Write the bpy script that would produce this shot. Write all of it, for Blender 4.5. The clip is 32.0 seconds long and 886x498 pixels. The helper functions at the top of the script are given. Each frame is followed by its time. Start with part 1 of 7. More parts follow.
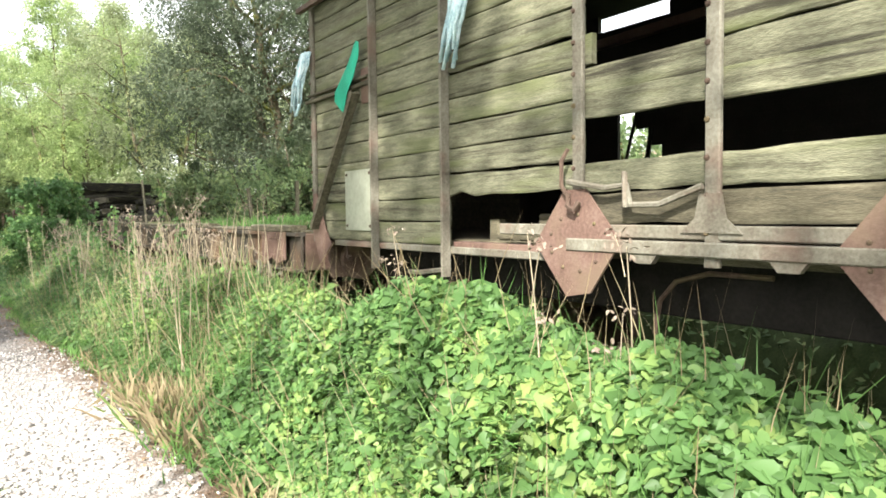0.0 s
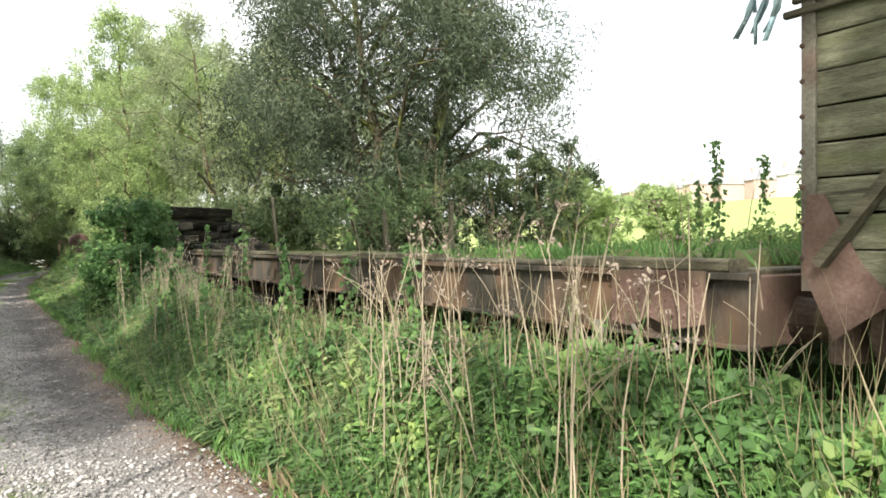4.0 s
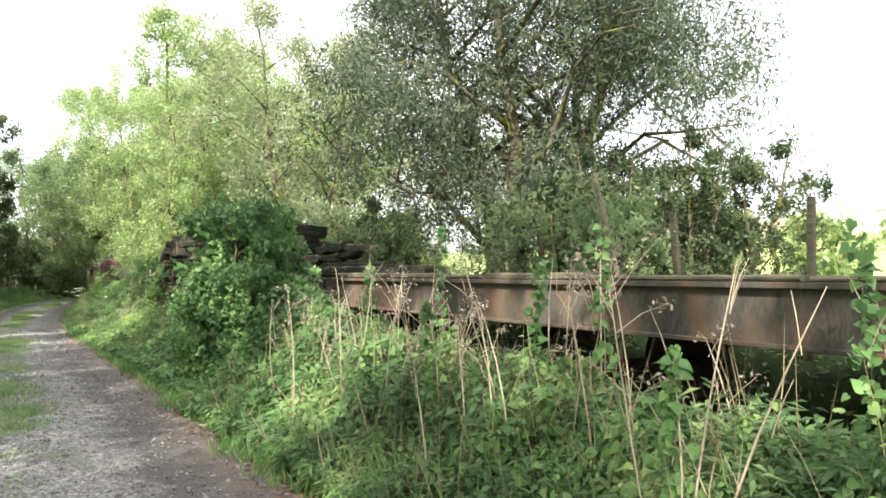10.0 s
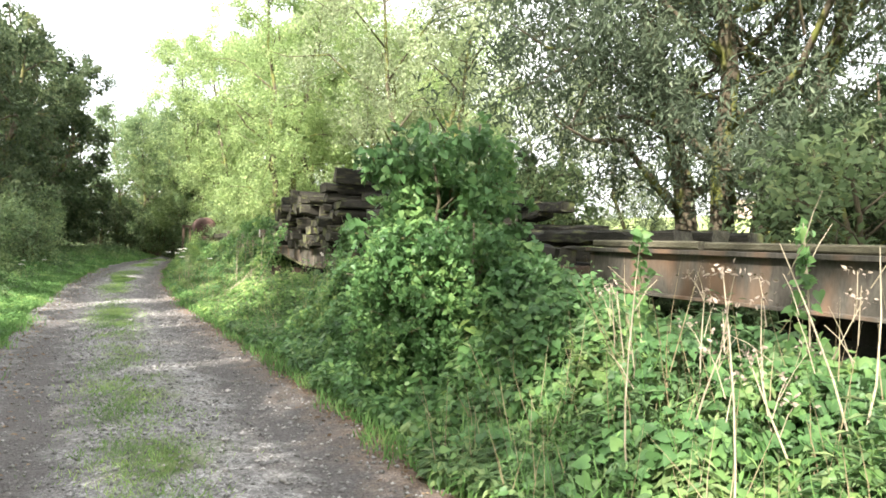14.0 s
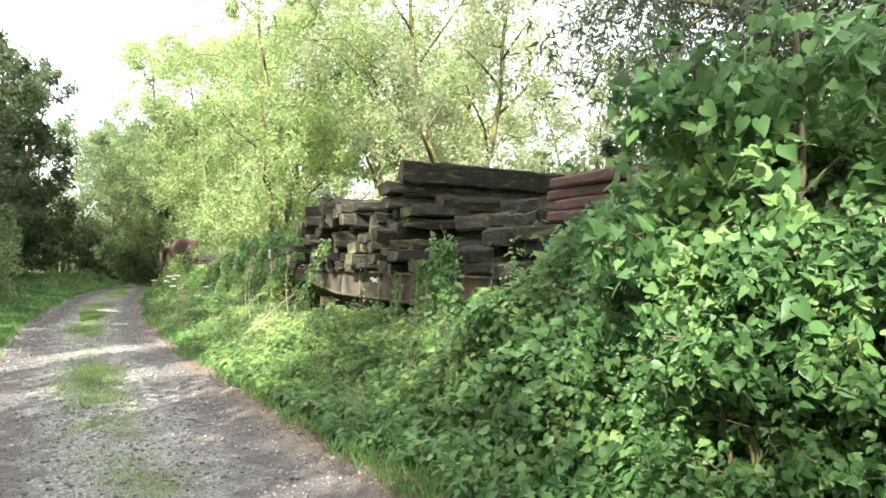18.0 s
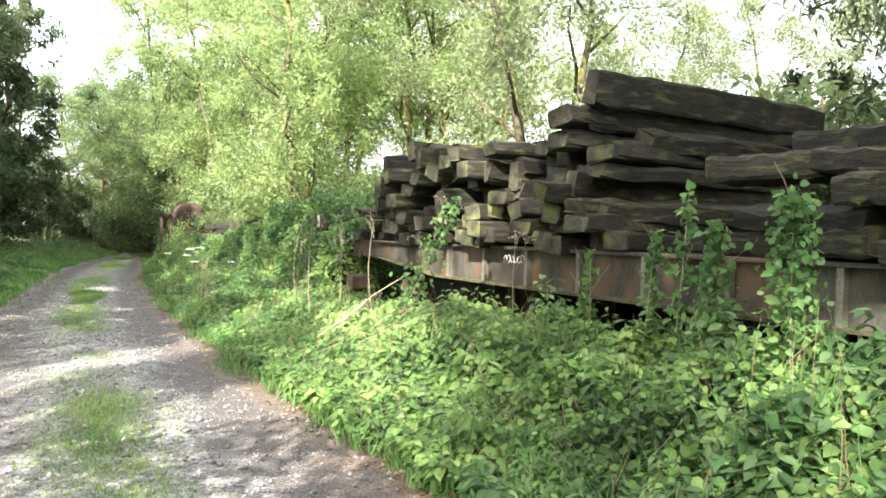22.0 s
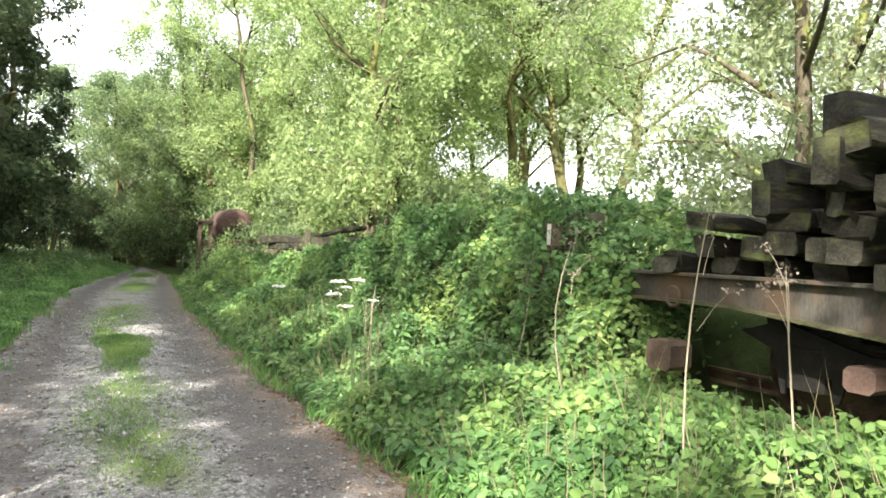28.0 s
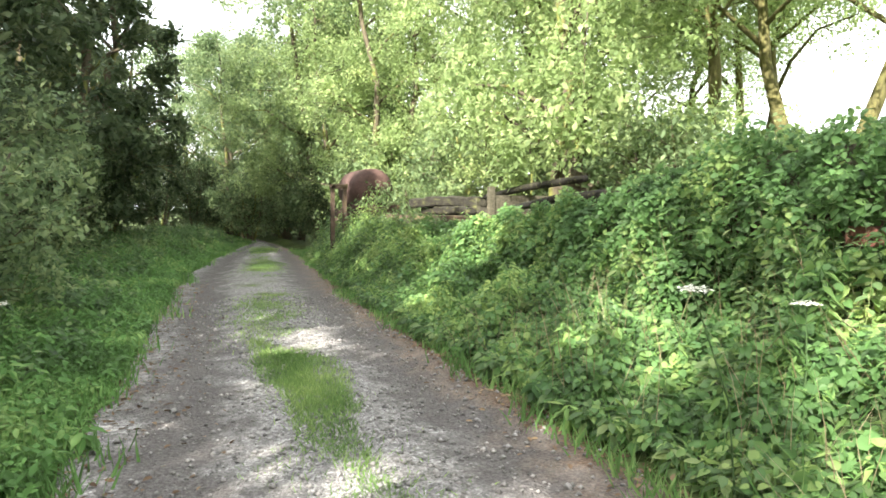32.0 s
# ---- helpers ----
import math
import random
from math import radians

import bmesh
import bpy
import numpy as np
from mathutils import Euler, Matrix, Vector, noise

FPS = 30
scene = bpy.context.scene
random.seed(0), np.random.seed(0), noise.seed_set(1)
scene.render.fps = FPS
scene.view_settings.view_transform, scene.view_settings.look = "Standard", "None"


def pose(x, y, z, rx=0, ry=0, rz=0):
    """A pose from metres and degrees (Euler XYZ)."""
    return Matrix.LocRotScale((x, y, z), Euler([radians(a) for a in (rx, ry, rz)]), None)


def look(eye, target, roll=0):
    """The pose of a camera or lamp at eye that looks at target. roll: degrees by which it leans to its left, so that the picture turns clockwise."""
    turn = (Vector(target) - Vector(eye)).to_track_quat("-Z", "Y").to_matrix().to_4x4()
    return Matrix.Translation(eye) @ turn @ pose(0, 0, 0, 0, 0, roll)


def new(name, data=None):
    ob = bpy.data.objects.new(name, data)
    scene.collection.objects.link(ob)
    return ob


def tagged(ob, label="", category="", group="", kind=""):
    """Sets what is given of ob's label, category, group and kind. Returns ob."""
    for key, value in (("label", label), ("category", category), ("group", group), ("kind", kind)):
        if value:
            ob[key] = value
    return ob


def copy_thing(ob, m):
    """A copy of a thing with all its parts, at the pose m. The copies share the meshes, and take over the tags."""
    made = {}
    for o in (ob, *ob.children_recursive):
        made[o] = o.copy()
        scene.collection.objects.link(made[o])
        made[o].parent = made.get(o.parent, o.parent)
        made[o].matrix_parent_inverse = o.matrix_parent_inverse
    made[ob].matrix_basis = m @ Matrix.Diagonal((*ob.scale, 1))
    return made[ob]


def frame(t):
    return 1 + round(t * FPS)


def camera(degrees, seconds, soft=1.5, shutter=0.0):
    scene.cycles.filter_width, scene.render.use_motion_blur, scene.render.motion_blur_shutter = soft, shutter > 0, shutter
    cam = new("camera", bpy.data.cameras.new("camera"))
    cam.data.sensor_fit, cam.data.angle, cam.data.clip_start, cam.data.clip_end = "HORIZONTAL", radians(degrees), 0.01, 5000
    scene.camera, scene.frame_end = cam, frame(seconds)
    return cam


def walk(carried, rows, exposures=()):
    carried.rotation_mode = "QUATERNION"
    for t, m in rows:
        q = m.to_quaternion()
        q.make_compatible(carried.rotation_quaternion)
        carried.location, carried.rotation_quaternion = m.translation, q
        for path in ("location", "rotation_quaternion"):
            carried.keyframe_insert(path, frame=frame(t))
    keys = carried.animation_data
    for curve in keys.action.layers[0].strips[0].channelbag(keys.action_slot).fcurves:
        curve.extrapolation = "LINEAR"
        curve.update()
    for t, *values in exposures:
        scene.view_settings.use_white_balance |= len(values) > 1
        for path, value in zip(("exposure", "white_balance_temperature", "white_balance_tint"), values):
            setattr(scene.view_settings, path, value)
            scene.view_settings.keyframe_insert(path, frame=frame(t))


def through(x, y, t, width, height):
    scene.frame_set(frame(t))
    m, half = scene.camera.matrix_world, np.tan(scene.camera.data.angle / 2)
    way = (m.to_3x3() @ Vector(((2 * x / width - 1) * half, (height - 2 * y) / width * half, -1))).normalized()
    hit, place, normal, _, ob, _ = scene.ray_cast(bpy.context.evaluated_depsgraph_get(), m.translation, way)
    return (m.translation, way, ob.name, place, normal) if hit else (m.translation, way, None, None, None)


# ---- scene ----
cam = camera(67.1, 32.0, 1.7)
METRES, EYE, TILT, LEAN, TURN = 29.0, 1.6, -3.9, 0.3, -35.0
ROWS = [
    (0.0, 0.0, 0.0, 0.0, 0.01, 0.71, 0.44),
    (0.5, -0.0121, 0.0121, -0.0003, 0.48, -0.23, 1.99),
    (1.0, -0.0238, 0.026, 0.0017, 0.18, -0.43, 0.37),
    (1.5, -0.0344, 0.0374, 0.0018, -0.16, 2.13, 0.56),
    (2.0, -0.0454, 0.0518, 0.0025, -1.72, 3.16, 1.52),
    (2.5, -0.0562, 0.0636, 0.0032, 2.22, 3.86, 0.13),
    (3.0, -0.0682, 0.0763, 0.0037, 1.66, 4.26, -0.3),
    (3.5, -0.0787, 0.0882, 0.0048, 3.83, 3.58, -0.27),
    (5.5, -0.1138, 0.1325, 0.0048, -3.69, 3.12, -0.35),
    (6.0, -0.1248, 0.1436, 0.0057, 3.08, 2.97, -0.2),
    (6.5, -0.1341, 0.1536, 0.0064, 4.45, 3.04, -0.59),
    (7.0, -0.143, 0.1657, 0.0064, 5.28, 2.99, -0.17),
    (7.5, -0.1537, 0.175, 0.0071, 8.39, 2.22, -0.26),
    (8.0, -0.1648, 0.1854, 0.0074, 5.68, 2.77, 0.17),
    (8.5, -0.1746, 0.1966, 0.0083, 7.09, 1.99, -0.15),
    (9.0, -0.1851, 0.2088, 0.0085, 2.83, 5.0, -0.72),
    (9.5, -0.1959, 0.2215, 0.0083, 1.1, 6.25, -0.75),
    (10.0, -0.2083, 0.2353, 0.0089, 3.1, 6.49, -1.12),
    (10.5, -0.2191, 0.2471, 0.0091, 4.31, 5.43, -1.04),
    (11.0, -0.2296, 0.2602, 0.0099, 8.1, 4.8, -1.39),
    (11.5, -0.2398, 0.2702, 0.0107, 7.51, 3.49, -1.26),
    (12.0, -0.2493, 0.2825, 0.0114, 9.54, 3.87, -0.26),
    (12.5, -0.2583, 0.2952, 0.0113, 9.8, 3.79, -1.27),
    (13.0, -0.2677, 0.3079, 0.0123, 9.48, 3.65, -1.52),
    (13.5, -0.2764, 0.3191, 0.0136, 9.97, 3.48, -3.04),
    (15.5, -0.3149, 0.3633, 0.0154, 4.47, 3.38, -1.16),
    (16.0, -0.3252, 0.3757, 0.0165, 5.79, 2.96, -1.41),
    (16.5, -0.3339, 0.3877, 0.0179, 4.93, 3.49, -1.34),
    (17.0, -0.3425, 0.4021, 0.019, 6.99, 3.78, -2.71),
    (17.5, -0.3515, 0.414, 0.0197, 6.55, 5.34, -2.58),
    (18.0, -0.3616, 0.428, 0.0202, 6.22, 4.99, -1.42),
    (18.5, -0.3715, 0.4392, 0.0209, 6.79, 4.89, -1.07),
    (19.0, -0.381, 0.4516, 0.0208, 6.2, 5.36, -0.83),
    (19.5, -0.3895, 0.4639, 0.0207, 5.53, 5.14, -0.37),
    (20.0, -0.3974, 0.4774, 0.0217, 2.03, 3.2, -0.31),
    (20.5, -0.4048, 0.4896, 0.0231, 2.97, 1.97, -1.38),
    (21.0, -0.4145, 0.5021, 0.0244, 3.31, 2.4, -1.69),
    (21.5, -0.4227, 0.5147, 0.0253, 4.54, 2.4, -1.93),
    (22.0, -0.4329, 0.5272, 0.025, 5.24, 2.68, -2.11),
    (22.5, -0.4416, 0.5389, 0.025, 3.94, 1.71, -1.37),
    (23.0, -0.4522, 0.5513, 0.0257, 5.21, 1.03, -2.05),
    (23.5, -0.4622, 0.563, 0.0269, 5.23, 2.12, -1.84),
    (24.0, -0.4723, 0.5766, 0.0283, 5.56, 2.44, -2.03),
    (24.5, -0.4828, 0.5874, 0.0285, 4.75, 3.33, -1.56),
    (25.0, -0.4932, 0.6, 0.0289, 5.17, 3.05, -0.59),
    (25.5, -0.5028, 0.6112, 0.029, 5.78, 2.99, -0.74),
    (27.5, -0.5349, 0.6623, 0.0329, 5.6, 3.25, -2.84),
    (28.0, -0.5451, 0.6741, 0.0334, 5.27, 4.15, -3.4),
    (28.5, -0.5538, 0.6858, 0.0338, 8.82, 2.93, -3.63),
    (29.0, -0.5635, 0.6979, 0.0338, 9.58, 1.38, -3.88),
    (29.5, -0.5719, 0.7108, 0.0341, 9.57, 0.71, -2.41),
    (30.0, -0.5826, 0.7238, 0.0354, 10.42, 2.31, -2.79),
    (30.5, -0.5926, 0.7361, 0.0358, 10.66, 3.34, -2.52),
    (31.0, -0.604, 0.7495, 0.036, 13.34, 2.39, -2.52),
    (31.5, -0.6144, 0.7621, 0.0358, 12.59, 1.19, -1.39),
    (32.0, -0.625, 0.7759, 0.0373, 12.89, 0.62, -1.61),
]
EXPOSURES = [(0.0, 1.55), (1.0, 1.3), (2.0, 1.36), (4.5, 0.87), (6.0, 0.45), (7.5, 1.02), (8.0, 1.22), (9.0, 1.48), (11.0, 1.66), (13.0, 1.87), (16.0, 1.99), (19.0, 2.11), (21.5, 2.11), (24.0, 2.02), (28.0, 1.9), (29.0, 1.9), (30.0, 2.02), (32.0, 2.12)]
walk(cam, [(t, pose(0, 0, EYE, TILT, LEAN, TURN) @ pose(METRES * x, METRES * y, METRES * z, 90 + pitch, roll, yaw)) for t, x, y, z, yaw, pitch, roll in ROWS], EXPOSURES)

# ---- world, sun, exposure ----
SUN_DIR = Vector((-0.64, -0.52, 0.60)).normalized()      # towards the sun
world = bpy.data.worlds.new("sky")
scene.world = world
world.use_nodes = True
wn = world.node_tree.nodes
wn.clear()
sky = wn.new("ShaderNodeTexSky")
sky.sky_type = "NISHITA"
sky.sun_disc = False
sky.sun_elevation = math.asin(SUN_DIR.z)
sky.sun_rotation = math.atan2(SUN_DIR.x, SUN_DIR.y)
sky.air_density, sky.dust_density, sky.ozone_density = 1.0, 6.0, 0.6
wbg = wn.new("ShaderNodeBackground")
wbg.inputs[1].default_value = 0.15
wout = wn.new("ShaderNodeOutputWorld")
# thin bright cloud over most of the sky
wco = wn.new("ShaderNodeTexCoord")
wcl = wn.new("ShaderNodeTexNoise")
wcl.inputs["Scale"].default_value, wcl.inputs["Detail"].default_value = 2.2, 6
wrg = wn.new("ShaderNodeMapRange")
wrg.inputs[1].default_value, wrg.inputs[2].default_value, wrg.inputs[3].default_value, wrg.inputs[4].default_value = 0.36, 0.6, 0.62, 0.97
wmx = wn.new("ShaderNodeMix")
wmx.data_type = "RGBA"
wmx.inputs[7].default_value = (6.6, 6.7, 6.8, 1)
world.node_tree.links.new(wco.outputs["Generated"], wcl.inputs["Vector"])
world.node_tree.links.new(wcl.outputs[0], wrg.inputs[0])
world.node_tree.links.new(wrg.outputs[0], wmx.inputs[0])
world.node_tree.links.new(sky.outputs[0], wmx.inputs[6])
world.node_tree.links.new(wmx.outputs[2], wbg.inputs[0])
world.node_tree.links.new(wbg.outputs[0], wout.inputs[0])
sun_data = bpy.data.lights.new("sun", "SUN")
sun_data.energy, sun_data.angle, sun_data.color = 5.0, radians(0.6), (1.0, 0.95, 0.86)
sun = new("sun", sun_data)
sun.matrix_world = look(SUN_DIR * 60, (0, 0, 0))

# ---- geometry helpers ----
rng = np.random.default_rng(7)
ORIGIN = {}


class Geo:
    """Collects vertices and faces in world places."""

    def __init__(self):
        self.v, self.f = [], []

    def add(self, verts, faces):
        n = len(self.v)
        self.v += [tuple(p) for p in verts]
        self.f += [tuple(n + i for i in f) for f in faces]
        return self

    def box(self, x0, x1, y0, y1, z0, z1, m=None, c=0.0):
        """A box, with its long edges cut by c."""
        x0, x1 = min(x0, x1), max(x0, x1)
        y0, y1 = min(y0, y1), max(y0, y1)
        z0, z1 = min(z0, z1), max(z0, z1)
        if c <= 0:
            p = [(x, y, z) for x in (x0, x1) for y in (y0, y1) for z in (z0, z1)]
            f = [(0, 1, 3, 2), (4, 6, 7, 5), (0, 4, 5, 1), (2, 3, 7, 6), (0, 2, 6, 4), (1, 5, 7, 3)]
        else:
            dims = [x1 - x0, y1 - y0, z1 - z0]
            a = dims.index(max(dims))
            lo, hi = [x0, y0, z0], [x1, y1, z1]
            b, d = [i for i in range(3) if i != a]
            c = min(c, 0.4 * dims[b], 0.4 * dims[d])
            ring = [(lo[b] + c, lo[d]), (hi[b] - c, lo[d]), (hi[b], lo[d] + c), (hi[b], hi[d] - c), (hi[b] - c, hi[d]), (lo[b] + c, hi[d]), (lo[b], hi[d] - c), (lo[b], lo[d] + c)]
            p = []
            for e in (lo[a], hi[a]):
                for u, w in ring:
                    q = [0, 0, 0]
                    q[a], q[b], q[d] = e, u, w
                    p.append(tuple(q))
            f = [(i, (i + 1) % 8, 8 + (i + 1) % 8, 8 + i) for i in range(8)] + [tuple(range(7, -1, -1)), tuple(range(8, 16))]
        if m is not None:
            p = [tuple(m @ Vector(q)) for q in p]
        return self.add(p, f)

    def tube(self, pts, radii, n=8, caps=True):
        """A round bar along points."""
        pts = [Vector(p) for p in pts]
        rings = []
        for i, p in enumerate(pts):
            d = (pts[min(i + 1, len(pts) - 1)] - pts[max(i - 1, 0)]).normalized()
            u = d.cross(Vector((0.31, 0.17, 0.93)))
            if u.length < 1e-3:
                u = d.cross(Vector((1, 0, 0)))
            u.normalize()
            w = d.cross(u)
            r = radii[i] if hasattr(radii, "__len__") else radii
            rings.append([p + r * (math.cos(2 * math.pi * k / n) * u + math.sin(2 * math.pi * k / n) * w) for k in range(n)])
        verts = [q for ring in rings for q in ring]
        faces = [(i * n + k, i * n + (k + 1) % n, (i + 1) * n + (k + 1) % n, (i + 1) * n + k) for i in range(len(pts) - 1) for k in range(n)]
        if caps:
            faces += [tuple(range(n - 1, -1, -1)), tuple((len(pts) - 1) * n + k for k in range(n))]
        return self.add(verts, faces)

    def prism(self, poly, axis, a, b):
        """A flat outline given in the two other axes, drawn out along the axis from a to b."""
        i, j = [k for k in range(3) if k != axis]
        p = []
        for e in (a, b):
            for u, w in poly:
                q = [0, 0, 0]
                q[axis], q[i], q[j] = e, u, w
                p.append(tuple(q))
        n = len(poly)
        return self.add(p, [(k, (k + 1) % n, n + (k + 1) % n, n + k) for k in range(n)] + [tuple(range(n - 1, -1, -1)), tuple(range(n, 2 * n))])

    def dome(self, c, r, axis, squash=0.6, n=8):
        """A rivet or bolt head that bulges along the axis (a vector)."""
        d = Vector(axis).normalized()
        u = d.orthogonal().normalized()
        w = d.cross(u)
        c = Vector(c)
        ring = lambda s, h: [c + d * h + s * (math.cos(2 * math.pi * k / n) * u + math.sin(2 * math.pi * k / n) * w) for k in range(n)]
        v = ring(r, 0) + ring(0.75 * r, squash * r * 0.75) + [c + d * squash * r]
        f = [(k, (k + 1) % n, n + (k + 1) % n, n + k) for k in range(n)] + [(n + k, n + (k + 1) % n, 2 * n) for k in range(n)]
        return self.add(v, f)

    def wobble(self, amount, scale=3.0, seed=0.0):
        self.v = [tuple(Vector(p) + amount * noise.noise_vector(Vector(p) * scale + Vector((seed, 0, 0)))) for p in self.v]
        return self

    def mesh(self, name, origin=(0, 0, 0), smooth=False):
        me = bpy.data.meshes.new(name)
        o = Vector(origin)
        me.from_pydata([tuple(Vector(p) - o) for p in self.v], [], self.f)
        bm = bmesh.new()
        bm.from_mesh(me)
        bmesh.ops.recalc_face_normals(bm, faces=bm.faces[:])
        bm.to_mesh(me)
        bm.free()
        if smooth:
            me.polygons.foreach_set("use_smooth", [True] * len(me.polygons))
        return me


def thing(name, at, label, category, group="", kind=""):
    ob = new(name)
    ob.location = at
    ob.empty_display_size = 0.2
    ORIGIN[ob] = Vector(at)
    return tagged(ob, label, category, group, kind)


def part(name, geo, material, parent=None, label="", smooth=False):
    o = ORIGIN.get(parent, Vector((0, 0, 0)))
    me = geo.mesh(name, o, smooth)
    me.materials.append(material)
    ob = new(name, me)
    if parent is not None:
        ob.parent = parent
    ORIGIN[ob] = o
    return tagged(ob, label)


def solid(name, geo, material, at, label, category, group="", kind="", smooth=False):
    """A thing that is one mesh."""
    me = geo.mesh(name, at, smooth)
    me.materials.append(material)
    ob = new(name, me)
    ob.location = at
    ORIGIN[ob] = Vector(at)
    return tagged(ob, label, category, group, kind)


def fast_mesh(name, verts, tris, smooth=False):
    """A mesh of triangles or quads from arrays."""
    me = bpy.data.meshes.new(name)
    verts = np.ascontiguousarray(verts, dtype=np.float32).reshape(-1, 3)
    tris = np.ascontiguousarray(tris, dtype=np.int32)
    k = tris.shape[1]
    me.vertices.add(len(verts))
    me.vertices.foreach_set("co", verts.ravel())
    me.loops.add(tris.size)
    me.loops.foreach_set("vertex_index", tris.ravel())
    me.polygons.add(len(tris))
    me.polygons.foreach_set("loop_start", np.arange(0, tris.size, k, dtype=np.int32))
    if smooth:
        me.polygons.foreach_set("use_smooth", np.ones(len(tris), dtype=bool))
    me.update(calc_edges=True)
    return me


LEAF_SHAPES = {
    # along, across, lift; triangles
    "oval": ([(0, 0, 0), (0.24, 0.2, 0.06), (0.6, 0.22, 0.05), (1, 0, -0.1), (0.6, -0.22, 0.05), (0.24, -0.2, 0.06)], [(0, 3, 2), (0, 2, 1), (0, 5, 4), (0, 4, 3)]),
    "lance": ([(0, 0, 0), (0.4, 0.13, 0.05), (1, 0, -0.16), (0.4, -0.13, 0.05)], [(0, 2, 1), (0, 3, 2)]),
    "heart": ([(0.06, 0, 0), (-0.12, 0.14, 0.03), (-0.06, 0.33, 0.07), (0.16, 0.44, 0.09), (0.42, 0.35, 0.06), (0.72, 0.17, 0.0), (1, 0, -0.15), (0.5, 0, -0.03),
               (0.72, -0.17, 0.0), (0.42, -0.35, 0.06), (0.16, -0.44, 0.09), (-0.06, -0.33, 0.07), (-0.12, -0.14, 0.03)],
              [(0, 2, 1), (0, 3, 2), (0, 4, 3), (0, 7, 4), (7, 5, 4), (7, 6, 5), (0, 12, 11), (0, 11, 10), (0, 10, 9), (0, 9, 7), (7, 9, 8), (7, 8, 6)]),
    "broad": ([(0, 0, 0), (0.1, 0.24, 0.05), (0.36, 0.38, 0.08), (0.66, 0.25, 0.03), (1, 0, -0.16), (0.5, 0, -0.04), (0.66, -0.25, 0.03), (0.36, -0.38, 0.08), (0.1, -0.24, 0.05)],
              [(0, 2, 1), (0, 5, 2), (5, 3, 2), (5, 4, 3), (0, 8, 7), (0, 7, 5), (5, 7, 6), (5, 6, 4)]),
    "diamond": ([(0, 0, 0), (0.5, 0.25, 0.07), (1, 0, -0.05), (0.5, -0.25, 0.07)], [(0, 2, 1), (0, 3, 2)]),
    "plain": ([(0, 0, 0), (0.14, 0.3, 0.06), (0.55, 0.34, 0.06), (1, 0, -0.14), (0.55, -0.34, 0.06), (0.14, -0.3, 0.06)], [(0, 3, 2), (0, 2, 1), (0, 5, 4), (0, 4, 3)]),
    "blade": ([(0, 0.05, 0), (0, -0.05, 0), (0.6, 0.035, 0.0), (0.6, -0.035, 0.0), (1, 0, -0.12)], [(0, 1, 2), (1, 3, 2), (2, 3, 4)]),
}


def unit(a):
    return a / np.maximum(np.linalg.norm(a, axis=-1, keepdims=True), 1e-6)


def leaf_arrays(centres, along, normal, size, shape):
    """Vertices and triangles of one leaf at each centre."""
    tmpl, tris = LEAF_SHAPES[shape]
    tmpl, tris = np.array(tmpl, float), np.array(tris)
    along = unit(along)
    side = unit(np.cross(normal, along))
    up = np.cross(along, side)
    s = np.asarray(size, float)[:, None, None]
    v = centres[:, None, :] + s * (tmpl[None, :, 0:1] * along[:, None, :] + tmpl[None, :, 1:2] * side[:, None, :] + tmpl[None, :, 2:3] * up[:, None, :])
    t = tris[None] + len(tmpl) * np.arange(len(centres))[:, None, None]
    return v.reshape(-1, 3), t.reshape(-1, 3)


def leaf_mesh(name, centres, along, normal, size, shape, material, origin=(0, 0, 0)):
    v, t = leaf_arrays(np.asarray(centres) - np.asarray(origin), along, normal, size, shape)
    me = fast_mesh(name, v, t)
    me.materials.append(material)
    return me


def stuff(name, me, label, category):
    return tagged(new(name, me), label, category, "", "stuff")


def curve(y, knots):
    """A smooth value along y from a few knots (y, value)."""
    ys, vs = zip(*knots)
    return np.interp(y, ys, vs)

# ---- materials ----
def nodes_of(name):
    m = bpy.data.materials.new(name)
    m.use_nodes = True
    nt = m.node_tree
    nt.nodes.clear()
    out = nt.nodes.new("ShaderNodeOutputMaterial")
    return m, nt, out


